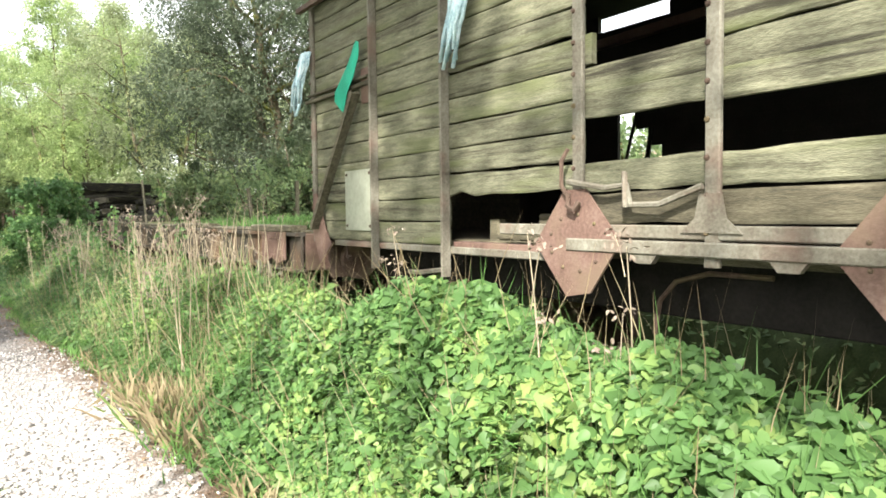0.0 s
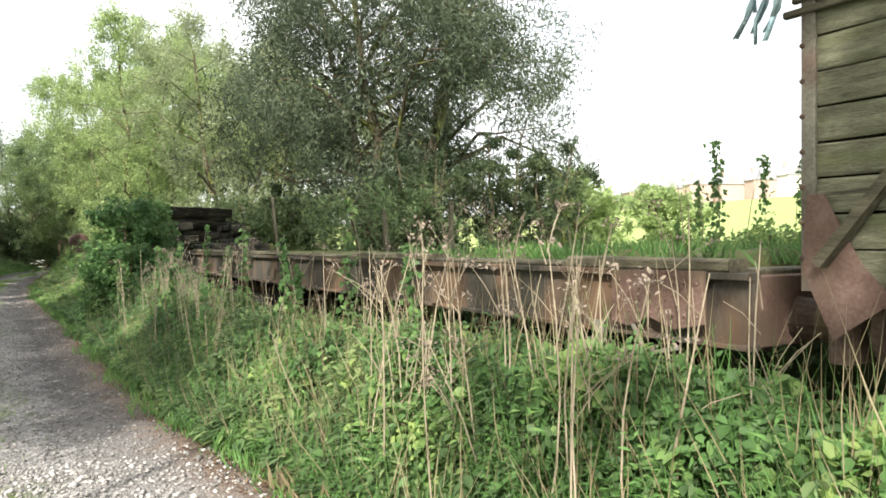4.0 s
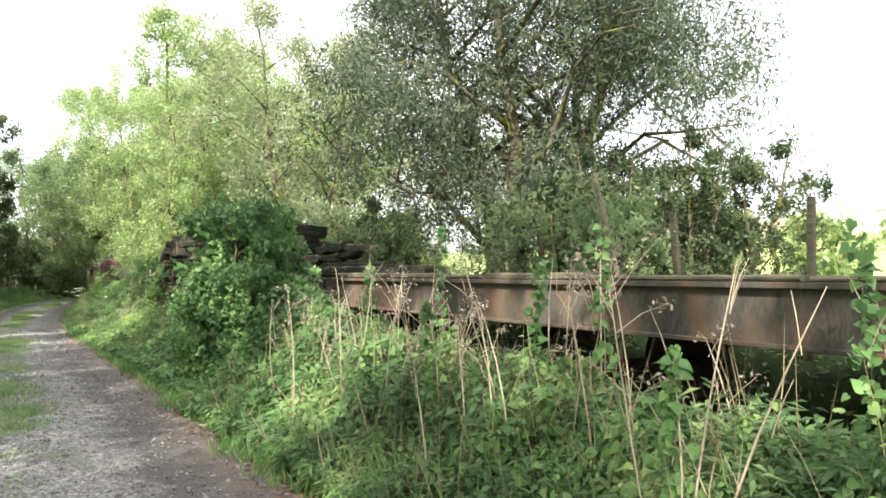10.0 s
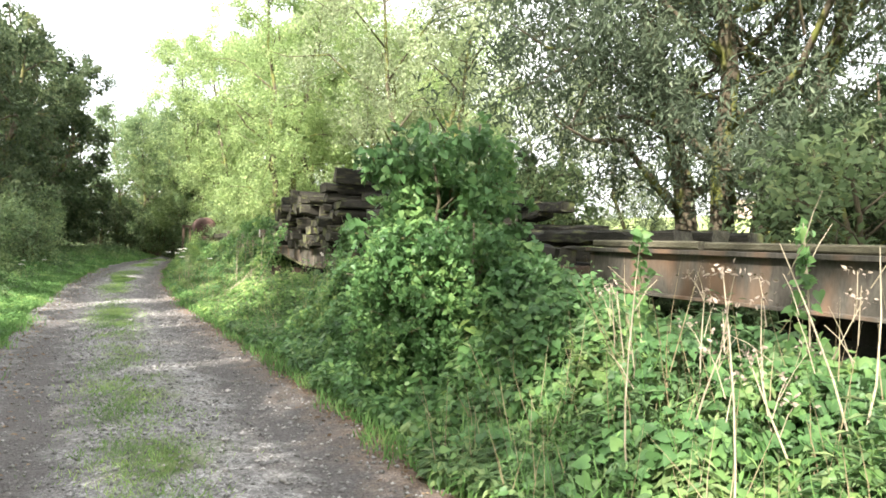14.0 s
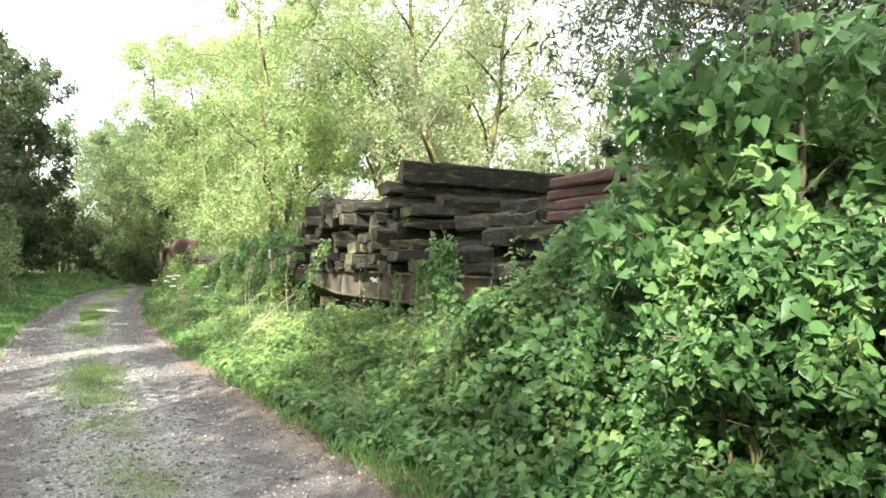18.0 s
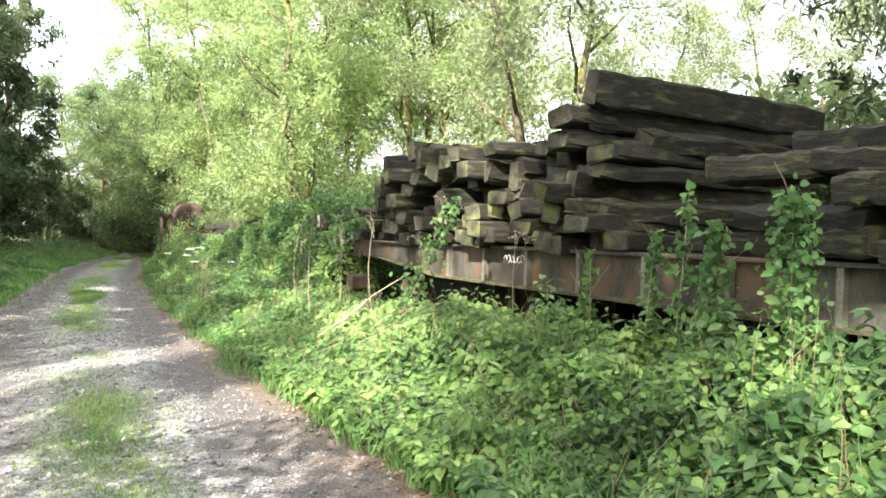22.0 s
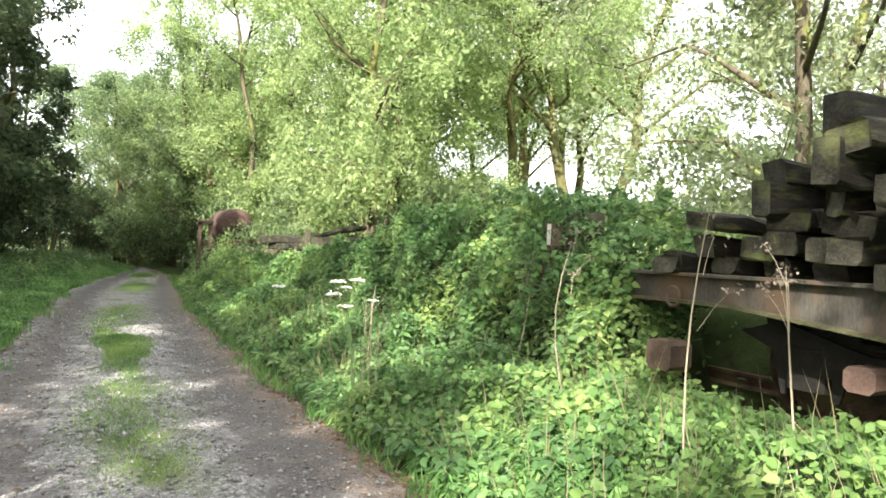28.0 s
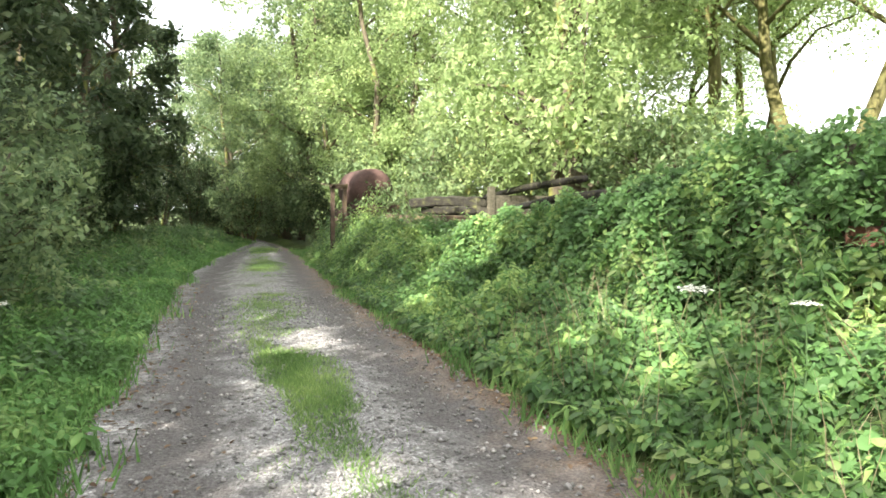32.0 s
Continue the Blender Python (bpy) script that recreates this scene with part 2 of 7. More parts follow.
def surface(name, stops, scale=4.0, rough=0.8, metal=0.0, bump=0.3, fine=60.0, stretch=(1, 1, 1), patches=None, patch_scale=1.2, patch_cut=(0.5, 0.62), vary=0.0, island=False, spec=0.3, fine_mix=0.35, cracks=0.0):
    """A weathered surface: colours from coarse noise, a second colour in patches, fine grain and relief. stops: (place, colour)."""
    m, nt, out = nodes_of(name)
    N, L = nt.nodes.new, nt.links.new
    co = N("ShaderNodeTexCoord")
    mp = N("ShaderNodeMapping")
    mp.inputs["Scale"].default_value = stretch
    L(co.outputs["Object"], mp.inputs[0])
    info = N("ShaderNodeObjectInfo")
    off = N("ShaderNodeVectorMath")
    off.operation = "MULTIPLY_ADD"
    off.inputs[1].default_value = (17, 31, 13)
    L(info.outputs["Random"], off.inputs[0])
    L(mp.outputs[0], off.inputs[2])
    vec = off.outputs[0] if vary else mp.outputs[0]
    n1 = N("ShaderNodeTexNoise")
    n1.inputs["Scale"].default_value, n1.inputs["Detail"].default_value, n1.inputs["Roughness"].default_value = scale, 6, 0.65
    L(vec, n1.inputs["Vector"])
    n2 = N("ShaderNodeTexNoise")
    n2.inputs["Scale"].default_value, n2.inputs["Detail"].default_value = fine, 4
    L(vec, n2.inputs["Vector"])
    mixf = N("ShaderNodeMix")
    mixf.inputs[0].default_value = fine_mix
    L(n1.outputs[0], mixf.inputs[2])
    L(n2.outputs[0], mixf.inputs[3])
    ramp = N("ShaderNodeValToRGB")
    el = ramp.color_ramp.elements
    while len(el) < len(stops):
        el.new(0.5)
    for e, (p, c) in zip(el, stops):
        e.position, e.color = p, (*c, 1)
    L(mixf.outputs[0], ramp.inputs[0])
    col = ramp.outputs[0]
    if patches:
        n3 = N("ShaderNodeTexNoise")
        n3.inputs["Scale"].default_value, n3.inputs["Detail"].default_value = patch_scale, 8
        L(vec, n3.inputs["Vector"])
        r3 = N("ShaderNodeMapRange")
        r3.inputs[1].default_value, r3.inputs[2].default_value = patch_cut
        L(n3.outputs[0], r3.inputs[0])
        mc = N("ShaderNodeMix")
        mc.data_type = "RGBA"
        L(r3.outputs[0], mc.inputs[0])
        L(col, mc.inputs[6])
        mc.inputs[7].default_value = (*patches, 1)
        col = mc.outputs[2]
    if cracks:
        # dark splits and stains that run along the grain
        cm = N("ShaderNodeMapping")
        cm.inputs["Scale"].default_value = (1, 0.4, 1.3)
        L(vec, cm.inputs[0])
        n4 = N("ShaderNodeTexNoise")
        n4.inputs["Scale"].default_value, n4.inputs["Detail"].default_value, n4.inputs["Roughness"].default_value = 2.2, 7, 0.7
        L(cm.outputs[0], n4.inputs["Vector"])
        r4 = N("ShaderNodeMapRange")
        r4.inputs[1].default_value, r4.inputs[2].default_value, r4.inputs[4].default_value = 0.55, 0.66, cracks
        L(n4.outputs[0], r4.inputs[0])
        mk = N("ShaderNodeMix")
        mk.data_type = "RGBA"
        L(r4.outputs[0], mk.inputs[0])
        L(col, mk.inputs[6])
        mk.inputs[7].default_value = (0.03, 0.026, 0.018, 1)
        col = mk.outputs[2]
    if vary:
        hs = N("ShaderNodeHueSaturation")
        mr = N("ShaderNodeMapRange")
        mr.inputs[3].default_value, mr.inputs[4].default_value = 1 - vary, 1 + vary
        L(info.outputs["Random"], mr.inputs[0])
        L(mr.outputs[0], hs.inputs["Value"])
        L(col, hs.inputs["Color"])
        col = hs.outputs[0]
    if island:
        geo = N("ShaderNodeNewGeometry")
        hs = N("ShaderNodeHueSaturation")
        mr = N("ShaderNodeMapRange")
        mr.inputs[3].default_value, mr.inputs[4].default_value = 0.6, 1.4
        L(geo.outputs["Random Per Island"], mr.inputs[0])
        L(mr.outputs[0], hs.inputs["Value"])
        L(col, hs.inputs["Color"])
        col = hs.outputs[0]
    bs = N("ShaderNodeBsdfPrincipled")
    L(col, bs.inputs["Base Color"])
    bs.inputs["Roughness"].default_value, bs.inputs["Metallic"].default_value = rough, metal
    bs.inputs["Specular IOR Level"].default_value = spec
    bp = N("ShaderNodeBump")
    bp.inputs["Strength"].default_value, bp.inputs["Distance"].default_value = bump, 0.02
    L(mixf.outputs[0], bp.inputs["Height"])
    L(bp.outputs[0], bs.inputs["Normal"])
    L(bs.outputs[0], out.inputs[0])
    return m


def foliage(name, dark, mid, light, through=0.45, gloss=0.12, rough=0.5):
    """Leaves: every leaf its own shade; light comes through them."""
    m, nt, out = nodes_of(name)
    N, L = nt.nodes.new, nt.links.new
    geo = N("ShaderNodeNewGeometry")
    ramp = N("ShaderNodeValToRGB")
    el = ramp.color_ramp.elements
    el.new(0.5)
    for e, (p, c) in zip(el, ((0.0, dark), (0.55, mid), (1.0, light))):
        e.position, e.color = p, (*c, 1)
    co = N("ShaderNodeTexCoord")
    n1 = N("ShaderNodeTexNoise")
    n1.inputs["Scale"].default_value, n1.inputs["Detail"].default_value = 1.3, 4
    L(co.outputs["Object"], n1.inputs["Vector"])
    mx = N("ShaderNodeMath")
    mx.operation = "MULTIPLY_ADD"
    mx.inputs[1].default_value = 0.46
    sub = N("ShaderNodeMath")
    sub.operation = "MULTIPLY_ADD"
    sub.inputs[1].default_value, sub.inputs[2].default_value = 1.55, -0.5
    L(n1.outputs[0], sub.inputs[0])
    L(geo.outputs["Random Per Island"], mx.inputs[0])
    L(sub.outputs[0], mx.inputs[2])
    L(mx.outputs[0], ramp.inputs[0])
    bs = N("ShaderNodeBsdfPrincipled")
    bs.inputs["Roughness"].default_value = rough
    bs.inputs["Specular IOR Level"].default_value = gloss
    L(ramp.outputs[0], bs.inputs["Base Color"])
    tr = N("ShaderNodeBsdfTranslucent")
    hs = N("ShaderNodeHueSaturation")
    hs.inputs["Hue"].default_value, hs.inputs["Saturation"].default_value, hs.inputs["Value"].default_value = 0.488, 0.92, 1.5
    L(ramp.outputs[0], hs.inputs["Color"])
    L(hs.outputs[0], tr.inputs[0])
    mix = N("ShaderNodeMixShader")
    mix.inputs[0].default_value = through
    L(bs.outputs[0], mix.inputs[1])
    L(tr.outputs[0], mix.inputs[2])
    L(mix.outputs[0], out.inputs[0])
    return m


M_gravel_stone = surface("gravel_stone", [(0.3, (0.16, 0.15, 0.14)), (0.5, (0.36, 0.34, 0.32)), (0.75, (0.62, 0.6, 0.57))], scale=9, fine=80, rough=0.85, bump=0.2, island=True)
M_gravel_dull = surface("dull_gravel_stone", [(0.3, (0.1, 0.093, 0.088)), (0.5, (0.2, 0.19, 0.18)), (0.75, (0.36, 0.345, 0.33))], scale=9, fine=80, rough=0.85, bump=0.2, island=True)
M_plank = surface("weathered_plank", [(0.25, (0.03, 0.027, 0.02)), (0.45, (0.115, 0.114, 0.075)), (0.6, (0.2, 0.2, 0.135)), (0.8, (0.36, 0.36, 0.265))], scale=5, fine=45, stretch=(6, 0.9, 6), rough=0.85, bump=0.6, patches=(0.12, 0.135, 0.06), patch_scale=1.6, patch_cut=(0.5, 0.75), vary=0.14, cracks=0.85)
M_plank_dark = surface("dark_plank", [(0.3, (0.03, 0.027, 0.02)), (0.5, (0.1, 0.09, 0.06)), (0.8, (0.22, 0.2, 0.14))], scale=6, fine=50, stretch=(6, 0.9, 6), rough=0.9, bump=0.5, vary=0.25)
M_rust_pale = surface("rusty_pale_iron", [(0.25, (0.06, 0.042, 0.032)), (0.45, (0.135, 0.122, 0.095)), (0.6, (0.2, 0.192, 0.155)), (0.8, (0.32, 0.315, 0.265))], scale=5, fine=70, rough=0.75, bump=0.35, patches=(0.17, 0.105, 0.082), patch_scale=3.0, patch_cut=(0.54, 0.74), vary=0.1)
M_rust_red = surface("red_rusty_iron", [(0.25, (0.05, 0.028, 0.022)), (0.5, (0.145, 0.09, 0.072)), (0.8, (0.25, 0.185, 0.155))], scale=4, fine=60, rough=0.75, bump=0.35, patches=(0.15, 0.105, 0.075), patch_scale=2.6)
M_rust_dark = surface("dark_rusty_iron", [(0.25, (0.025, 0.018, 0.014)), (0.5, (0.09, 0.06, 0.045)), (0.8, (0.19, 0.14, 0.1))], scale=4, fine=50, rough=0.8, bump=0.4, patches=(0.14, 0.11, 0.06), patch_scale=1.8, vary=0.15)
M_girder = surface("girder_rust", [(0.25, (0.02, 0.018, 0.015)), (0.45, (0.052, 0.046, 0.038)), (0.62, (0.09, 0.082, 0.067)), (0.85, (0.19, 0.178, 0.145))], scale=2.8, fine=40, stretch=(1, 1.5, 0.55), rough=0.8, bump=0.35, patches=(0.135, 0.085, 0.054), patch_scale=2.2, patch_cut=(0.46, 0.64))
M_flange = surface("mossy_flange", [(0.3, (0.03, 0.028, 0.018)), (0.5, (0.085, 0.08, 0.042)), (0.8, (0.19, 0.18, 0.085))], scale=5, fine=50, rough=0.9, bump=0.5)
M_sleeper = surface("creosoted_sleeper", [(0.25, (0.006, 0.005, 0.004)), (0.48, (0.019, 0.017, 0.012)), (0.68, (0.045, 0.041, 0.03)), (0.88, (0.15, 0.138, 0.1))], scale=5, fine=35, stretch=(1.2, 6, 6), rough=0.85, bump=0.8, patches=(0.11, 0.115, 0.042), patch_scale=3.4, patch_cut=(0.55, 0.74), vary=0.5)
M_sleeper_end = surface("sleeper_end_grain", [(0.25, (0.009, 0.008, 0.006)), (0.45, (0.035, 0.032, 0.023)), (0.65, (0.08, 0.074, 0.052)), (0.85, (0.2, 0.19, 0.135))], scale=9, fine=60, rough=0.9, bump=0.9, patches=(0.13, 0.14, 0.05), patch_scale=4.0, patch_cut=(0.55, 0.72), vary=0.5)
M_sleeper_red = surface("red_brown_timber", [(0.25, (0.03, 0.017, 0.014)), (0.5, (0.09, 0.05, 0.042)), (0.8, (0.17, 0.105, 0.09))], scale=4, fine=35, stretch=(1.2, 5, 5), rough=0.85, bump=0.6, vary=0.2)
M_moss = surface("moss", [(0.3, (0.03, 0.035, 0.012)), (0.5, (0.09, 0.1, 0.03)), (0.8, (0.2, 0.19, 0.07))], scale=8, fine=90, rough=0.95, bump=0.9)
M_notice = surface("bare_sheet", [(0.3, (0.22, 0.235, 0.185)), (0.6, (0.34, 0.36, 0.285)), (0.9, (0.46, 0.48, 0.39))], scale=3, fine=30, rough=0.6, bump=0.1)
# near-black colour that carries the shade inside and under wagons; also the roof
M_dark = surface("shade_and_roof_dark", [(0.3, (0.009, 0.008, 0.007)), (0.7, (0.032, 0.029, 0.025))], scale=4, rough=0.95, bump=0.3)
M_tarp_green = surface("green_tarpaulin", [(0.3, (0.0, 0.2, 0.12)), (0.7, (0.02, 0.42, 0.27))], scale=6, fine=120, rough=0.6, bump=0.3)
M_tarp_blue = surface("torn_blue_white_sheet", [(0.3, (0.12, 0.25, 0.32)), (0.5, (0.4, 0.55, 0.6)), (0.75, (0.75, 0.8, 0.8))], scale=12, fine=90, rough=0.6, bump=0.3, island=True)
M_bark = surface("bark", [(0.3, (0.035, 0.028, 0.02)), (0.55, (0.11, 0.09, 0.06)), (0.8, (0.2, 0.17, 0.11))], scale=6, fine=40, stretch=(4, 4, 1), rough=0.9, bump=0.9, patches=(0.15, 0.16, 0.04), patch_scale=1.0)
M_bark_yellow = surface("lichened_bark", [(0.3, (0.045, 0.04, 0.02)), (0.55, (0.13, 0.12, 0.045)), (0.8, (0.24, 0.23, 0.08))], scale=5, fine=40, stretch=(4, 4, 1), rough=0.9, bump=0.8)
M_stem = surface("dry_stalk", [(0.3, (0.17, 0.14, 0.1)), (0.6, (0.33, 0.28, 0.2)), (0.9, (0.48, 0.43, 0.32))], scale=8, rough=0.85, bump=0.2, island=True)
M_wall = surface("pale_render", [(0.3, (0.5, 0.47, 0.42)), (0.7, (0.68, 0.65, 0.6))], scale=0.3, fine=3, rough=0.9, bump=0.05)
# brick and slate colours paled, with the distance haze mixed in
M_brick_hazed = surface("brick_wall_hazed", [(0.3, (0.34, 0.25, 0.21)), (0.7, (0.46, 0.36, 0.31))], scale=0.5, fine=4, rough=0.9, bump=0.05)
M_slate_hazed = surface("slate_roof_hazed", [(0.3, (0.2, 0.2, 0.21)), (0.7, (0.32, 0.32, 0.34))], scale=0.5, fine=5, rough=0.7, bump=0.05)
M_pane = surface("dark_pane", [(0.3, (0.03, 0.035, 0.04)), (0.7, (0.07, 0.08, 0.09))], scale=1, rough=0.2, bump=0.0, spec=0.5)
# dark green-brown of the backing sheets that fill shaded gaps between leaves
M_under = surface("undergrowth_shade_fill", [(0.3, (0.018, 0.026, 0.009)), (0.5, (0.045, 0.068, 0.022)), (0.8, (0.095, 0.11, 0.045))], scale=6, fine=60, rough=0.95, bump=0.9)
M_white_flower = surface("white_umbel", [(0.3, (0.6, 0.58, 0.5)), (0.7, (0.82, 0.82, 0.76))], scale=20, rough=0.8, bump=0.0)
M_seed = surface("pale_seed_head", [(0.3, (0.12, 0.09, 0.07)), (0.7, (0.3, 0.25, 0.2))], scale=20, rough=0.9, bump=0.0)
M_tank = surface("dull_red_tank", [(0.25, (0.026, 0.015, 0.012)), (0.5, (0.075, 0.043, 0.036)), (0.8, (0.15, 0.095, 0.08))], scale=3, fine=30, rough=0.8, bump=0.3)
M_orange = surface("orange_red_paint", [(0.3, (0.16, 0.055, 0.042)), (0.7, (0.29, 0.13, 0.1))], scale=6, fine=60, rough=0.6, bump=0.2)
M_chalk = surface("white_paint_marks", [(0.3, (0.5, 0.46, 0.42)), (0.7, (0.75, 0.72, 0.68))], scale=10, rough=0.8, bump=0.0)

F_ivy = foliage("ivy_leaf", (0.034, 0.075, 0.024), (0.115, 0.22, 0.072), (0.36, 0.45, 0.145), 0.42, 0.22, 0.45)
# yellow-green leaf colour lightened for leaves standing in sun
F_sun_lime = foliage("sunlit_lime_leaf", (0.05, 0.095, 0.03), (0.165, 0.275, 0.082), (0.4, 0.5, 0.17), 0.45, 0.18)
# creeper leaf colour darkened to hold the shade over bush and hump
F_shade_bush = foliage("shade_bush_leaf", (0.026, 0.064, 0.022), (0.086, 0.175, 0.06), (0.22, 0.33, 0.11), 0.42, 0.25, 0.42)
F_herb = foliage("herb_leaf", (0.036, 0.064, 0.027), (0.105, 0.175, 0.072), (0.31, 0.37, 0.155), 0.42, 0.18)
F_grass = foliage("grass_blade", (0.055, 0.105, 0.034), (0.11, 0.225, 0.065), (0.26, 0.37, 0.13), 0.38, 0.12)
F_dry = foliage("dry_grass", (0.16, 0.12, 0.07), (0.28, 0.23, 0.14), (0.42, 0.37, 0.24), 0.3, 0.1)
F_litter = foliage("dead_leaf", (0.05, 0.032, 0.02), (0.15, 0.1, 0.06), (0.34, 0.25, 0.15), 0.2, 0.1)
F_willow = foliage("willow_leaf", (0.038, 0.053, 0.035), (0.082, 0.11, 0.066), (0.21, 0.245, 0.165), 0.35, 0.2, 0.5)
# leaf colour lightened so the sun on these crowns is in it
F_light = foliage("sunlit_tone_leaf", (0.095, 0.145, 0.052), (0.235, 0.32, 0.128), (0.46, 0.54, 0.245), 0.52, 0.2)
F_pale = foliage("pale_leaf", (0.105, 0.13, 0.066), (0.225, 0.272, 0.142), (0.43, 0.475, 0.285), 0.45, 0.25)
# leaf colour darkened to carry the shaded side of backlit trees
F_dark = foliage("shade_dark_leaf", (0.028, 0.046, 0.024), (0.066, 0.096, 0.046), (0.16, 0.19, 0.09), 0.36, 0.15)
F_mid = foliage("mid_leaf", (0.065, 0.105, 0.046), (0.15, 0.215, 0.1), (0.31, 0.37, 0.17), 0.45, 0.15)

# ---- ground and road ----
EDGE_R = [(-30, 1.3), (0, 1.16), (5, 1.13), (8, 0.92), (10, 0.66), (12, 0.56), (15, 0.43), (18, 0.38), (21, 0.22), (25, 0.03), (28, -0.03), (31, 0.03), (34, 0.15), (37, 0.33), (40, 0.6), (44, 1.05), (48, 1.4), (52, 1.5), (58, 1.4), (66, 0.8), (75, -0.5), (120, -10.0)]
ROAD_W = [(-30, 2.6), (15, 2.75), (21, 2.75), (28, 2.5), (31, 2.6), (34, 2.45), (38, 2.5), (42, 2.55), (46, 2.3), (50, 1.7), (54, 0.9), (60, 0.6), (120, 0.6)]


def edge_r(y):
    return curve(y, EDGE_R)


def edge_l(y):
    return curve(y, EDGE_R) - curve(y, ROAD_W)


def bumps(x, y, scale, seed=0.0):
    """Cheap smooth noise on arrays, about -1 to 1."""
    x, y = np.asarray(x) * scale + seed, np.asarray(y) * scale - seed * 0.7
    return (np.sin(1.7 * x + 1.3 * np.sin(1.1 * y + seed)) + np.sin(2.3 * y + 1.7 * np.sin(0.9 * x)) + 0.6 * np.sin(3.9 * x - 2.8 * y + seed)) / 2.6


def ground_z(x, y):
    x, y = np.asarray(x, float), np.asarray(y, float)
    r, l = edge_r(y), edge_l(y)
    right, left = np.clip(x - r - 0.22, 0, None), np.clip(l - x - 0.22, 0, None)
    z = 0.06 + 0 * x
    z = z + 0.16 * np.clip(right / 0.8, 0, 1) * np.clip((2.6 - x) / 0.6, 0, 1)
    z = z + 0.14 * np.clip(left / 0.8, 0, 1) + 0.28 * np.clip((left - 2.2) / 2.5, 0, 1)
    z = z + 0.02 * bumps(x, y, 0.9) * np.clip((right + left) * 4, 0, 1)
    far = np.clip(x - 13 - 0.12 * np.clip(y - 20, 0, 200), 0, None)
    z = z + 0.094 * np.clip(far, 0, 230) + 0.3 * bumps(x, y, 0.05, 2.0) * np.clip(far / 20, 0, 1)
    return z


def axis_steps(parts):
    return np.unique(np.concatenate([np.arange(a, b, s) for a, b, s in parts]))


def sheet(xs, ys, fz):
    X, Y = np.meshgrid(xs, ys)
    v = np.stack([X, Y, fz(X, Y)], -1).reshape(-1, 3)
    nx, ny = len(xs), len(ys)
    i = (np.arange(ny - 1)[:, None] * nx + np.arange(nx - 1)[None]).ravel()
    return v, np.stack([i, i + 1, i + nx + 1, i + nx], -1)


gx = axis_steps([(-900, -60, 60), (-60, -10, 5), (-10, -4, 0.5), (-4, 5, 0.15), (5, 16, 0.6), (16, 60, 4), (60, 1000, 60)])
gy = axis_steps([(-900, -60, 60), (-60, -8, 4), (-8, 46, 0.3), (46, 80, 1.5), (80, 160, 8), (160, 1200, 80)])
gv, gf = sheet(gx, gy, ground_z)
ground_me = fast_mesh("ground", gv, gf, True)


def ground_material():
    m, nt, out = nodes_of("meadow_and_soil")
    N, L = nt.nodes.new, nt.links.new
    co = N("ShaderNodeTexCoord")
    n1 = N("ShaderNodeTexNoise")
    n1.inputs["Scale"].default_value, n1.inputs["Detail"].default_value = 1.3, 7
    n2 = N("ShaderNodeTexNoise")
    n2.inputs["Scale"].default_value, n2.inputs["Detail"].default_value = 28, 4
    L(co.outputs["Object"], n1.inputs[0])
    L(co.outputs["Object"], n2.inputs[0])
    mx = N("ShaderNodeMix")
    mx.inputs[0].default_value = 0.45
    L(n1.outputs[0], mx.inputs[2])
    L(n2.outputs[0], mx.inputs[3])
    near = N("ShaderNodeValToRGB")
    e = near.color_ramp.elements
    e.new(0.5)
    for q, (p, c) in zip(e, ((0.3, (0.028, 0.034, 0.014)), (0.5, (0.06, 0.085, 0.028)), (0.7, (0.11, 0.135, 0.052)))):
        q.position, q.color = p, (*c, 1)
    field = N("ShaderNodeValToRGB")
    e = field.color_ramp.elements
    for q, (p, c) in zip(e, ((0.3, (0.2, 0.26, 0.08)), (0.7, (0.34, 0.39, 0.16)))):
        q.position, q.color = p, (*c, 1)
    L(mx.outputs[0], near.inputs[0])
    L(mx.outputs[0], field.inputs[0])
    sx = N("ShaderNodeSeparateXYZ")
    L(co.outputs["Object"], sx.inputs[0])
    mr = N("ShaderNodeMapRange")
    mr.inputs[1].default_value, mr.inputs[2].default_value = 10, 18
    L(sx.outputs[0], mr.inputs[0])
    mc = N("ShaderNodeMix")
    mc.data_type = "RGBA"
    L(mr.outputs[0], mc.inputs[0])
    L(near.outputs[0], mc.inputs[6])
    L(field.outputs[0], mc.inputs[7])
    bs = N("ShaderNodeBsdfPrincipled")
    bs.inputs["Roughness"].default_value = 0.95
    bs.inputs["Specular IOR Level"].default_value = 0.1
    L(mc.outputs[2], bs.inputs["Base Color"])
    bp = N("ShaderNodeBump")
    bp.inputs["Strength"].default_value, bp.inputs["Distance"].default_value = 0.7, 0.05
    L(mx.outputs[0], bp.inputs["Height"])
    L(bp.outputs[0], bs.inputs["Normal"])
    L(bs.outputs[0], out.inputs[0])
    return m


ground_me.materials.append(ground_material())
ground = tagged(new("ground", ground_me), "rough verge soil and bright green sloping meadow", "ground", "", "structure")


def road_z(x, y):
    a = (x - edge_l(y)) / (edge_r(y) - edge_l(y)) * 2 - 1
    rut = np.exp(-((np.abs(a) - 0.55) / 0.2) ** 2)
    return 0.085 + 0.012 * (1 - a * a) - 0.022 * rut + 0.006 * bumps(x, y, 3.0) + 0.004 * bumps(x, y, 9.0, 1.0) - 0.03 * np.clip((np.abs(a) - 0.88) / 0.1, 0, 1) - 0.06 * np.clip((np.abs(a) - 1.0) / 0.1, 0, 1)


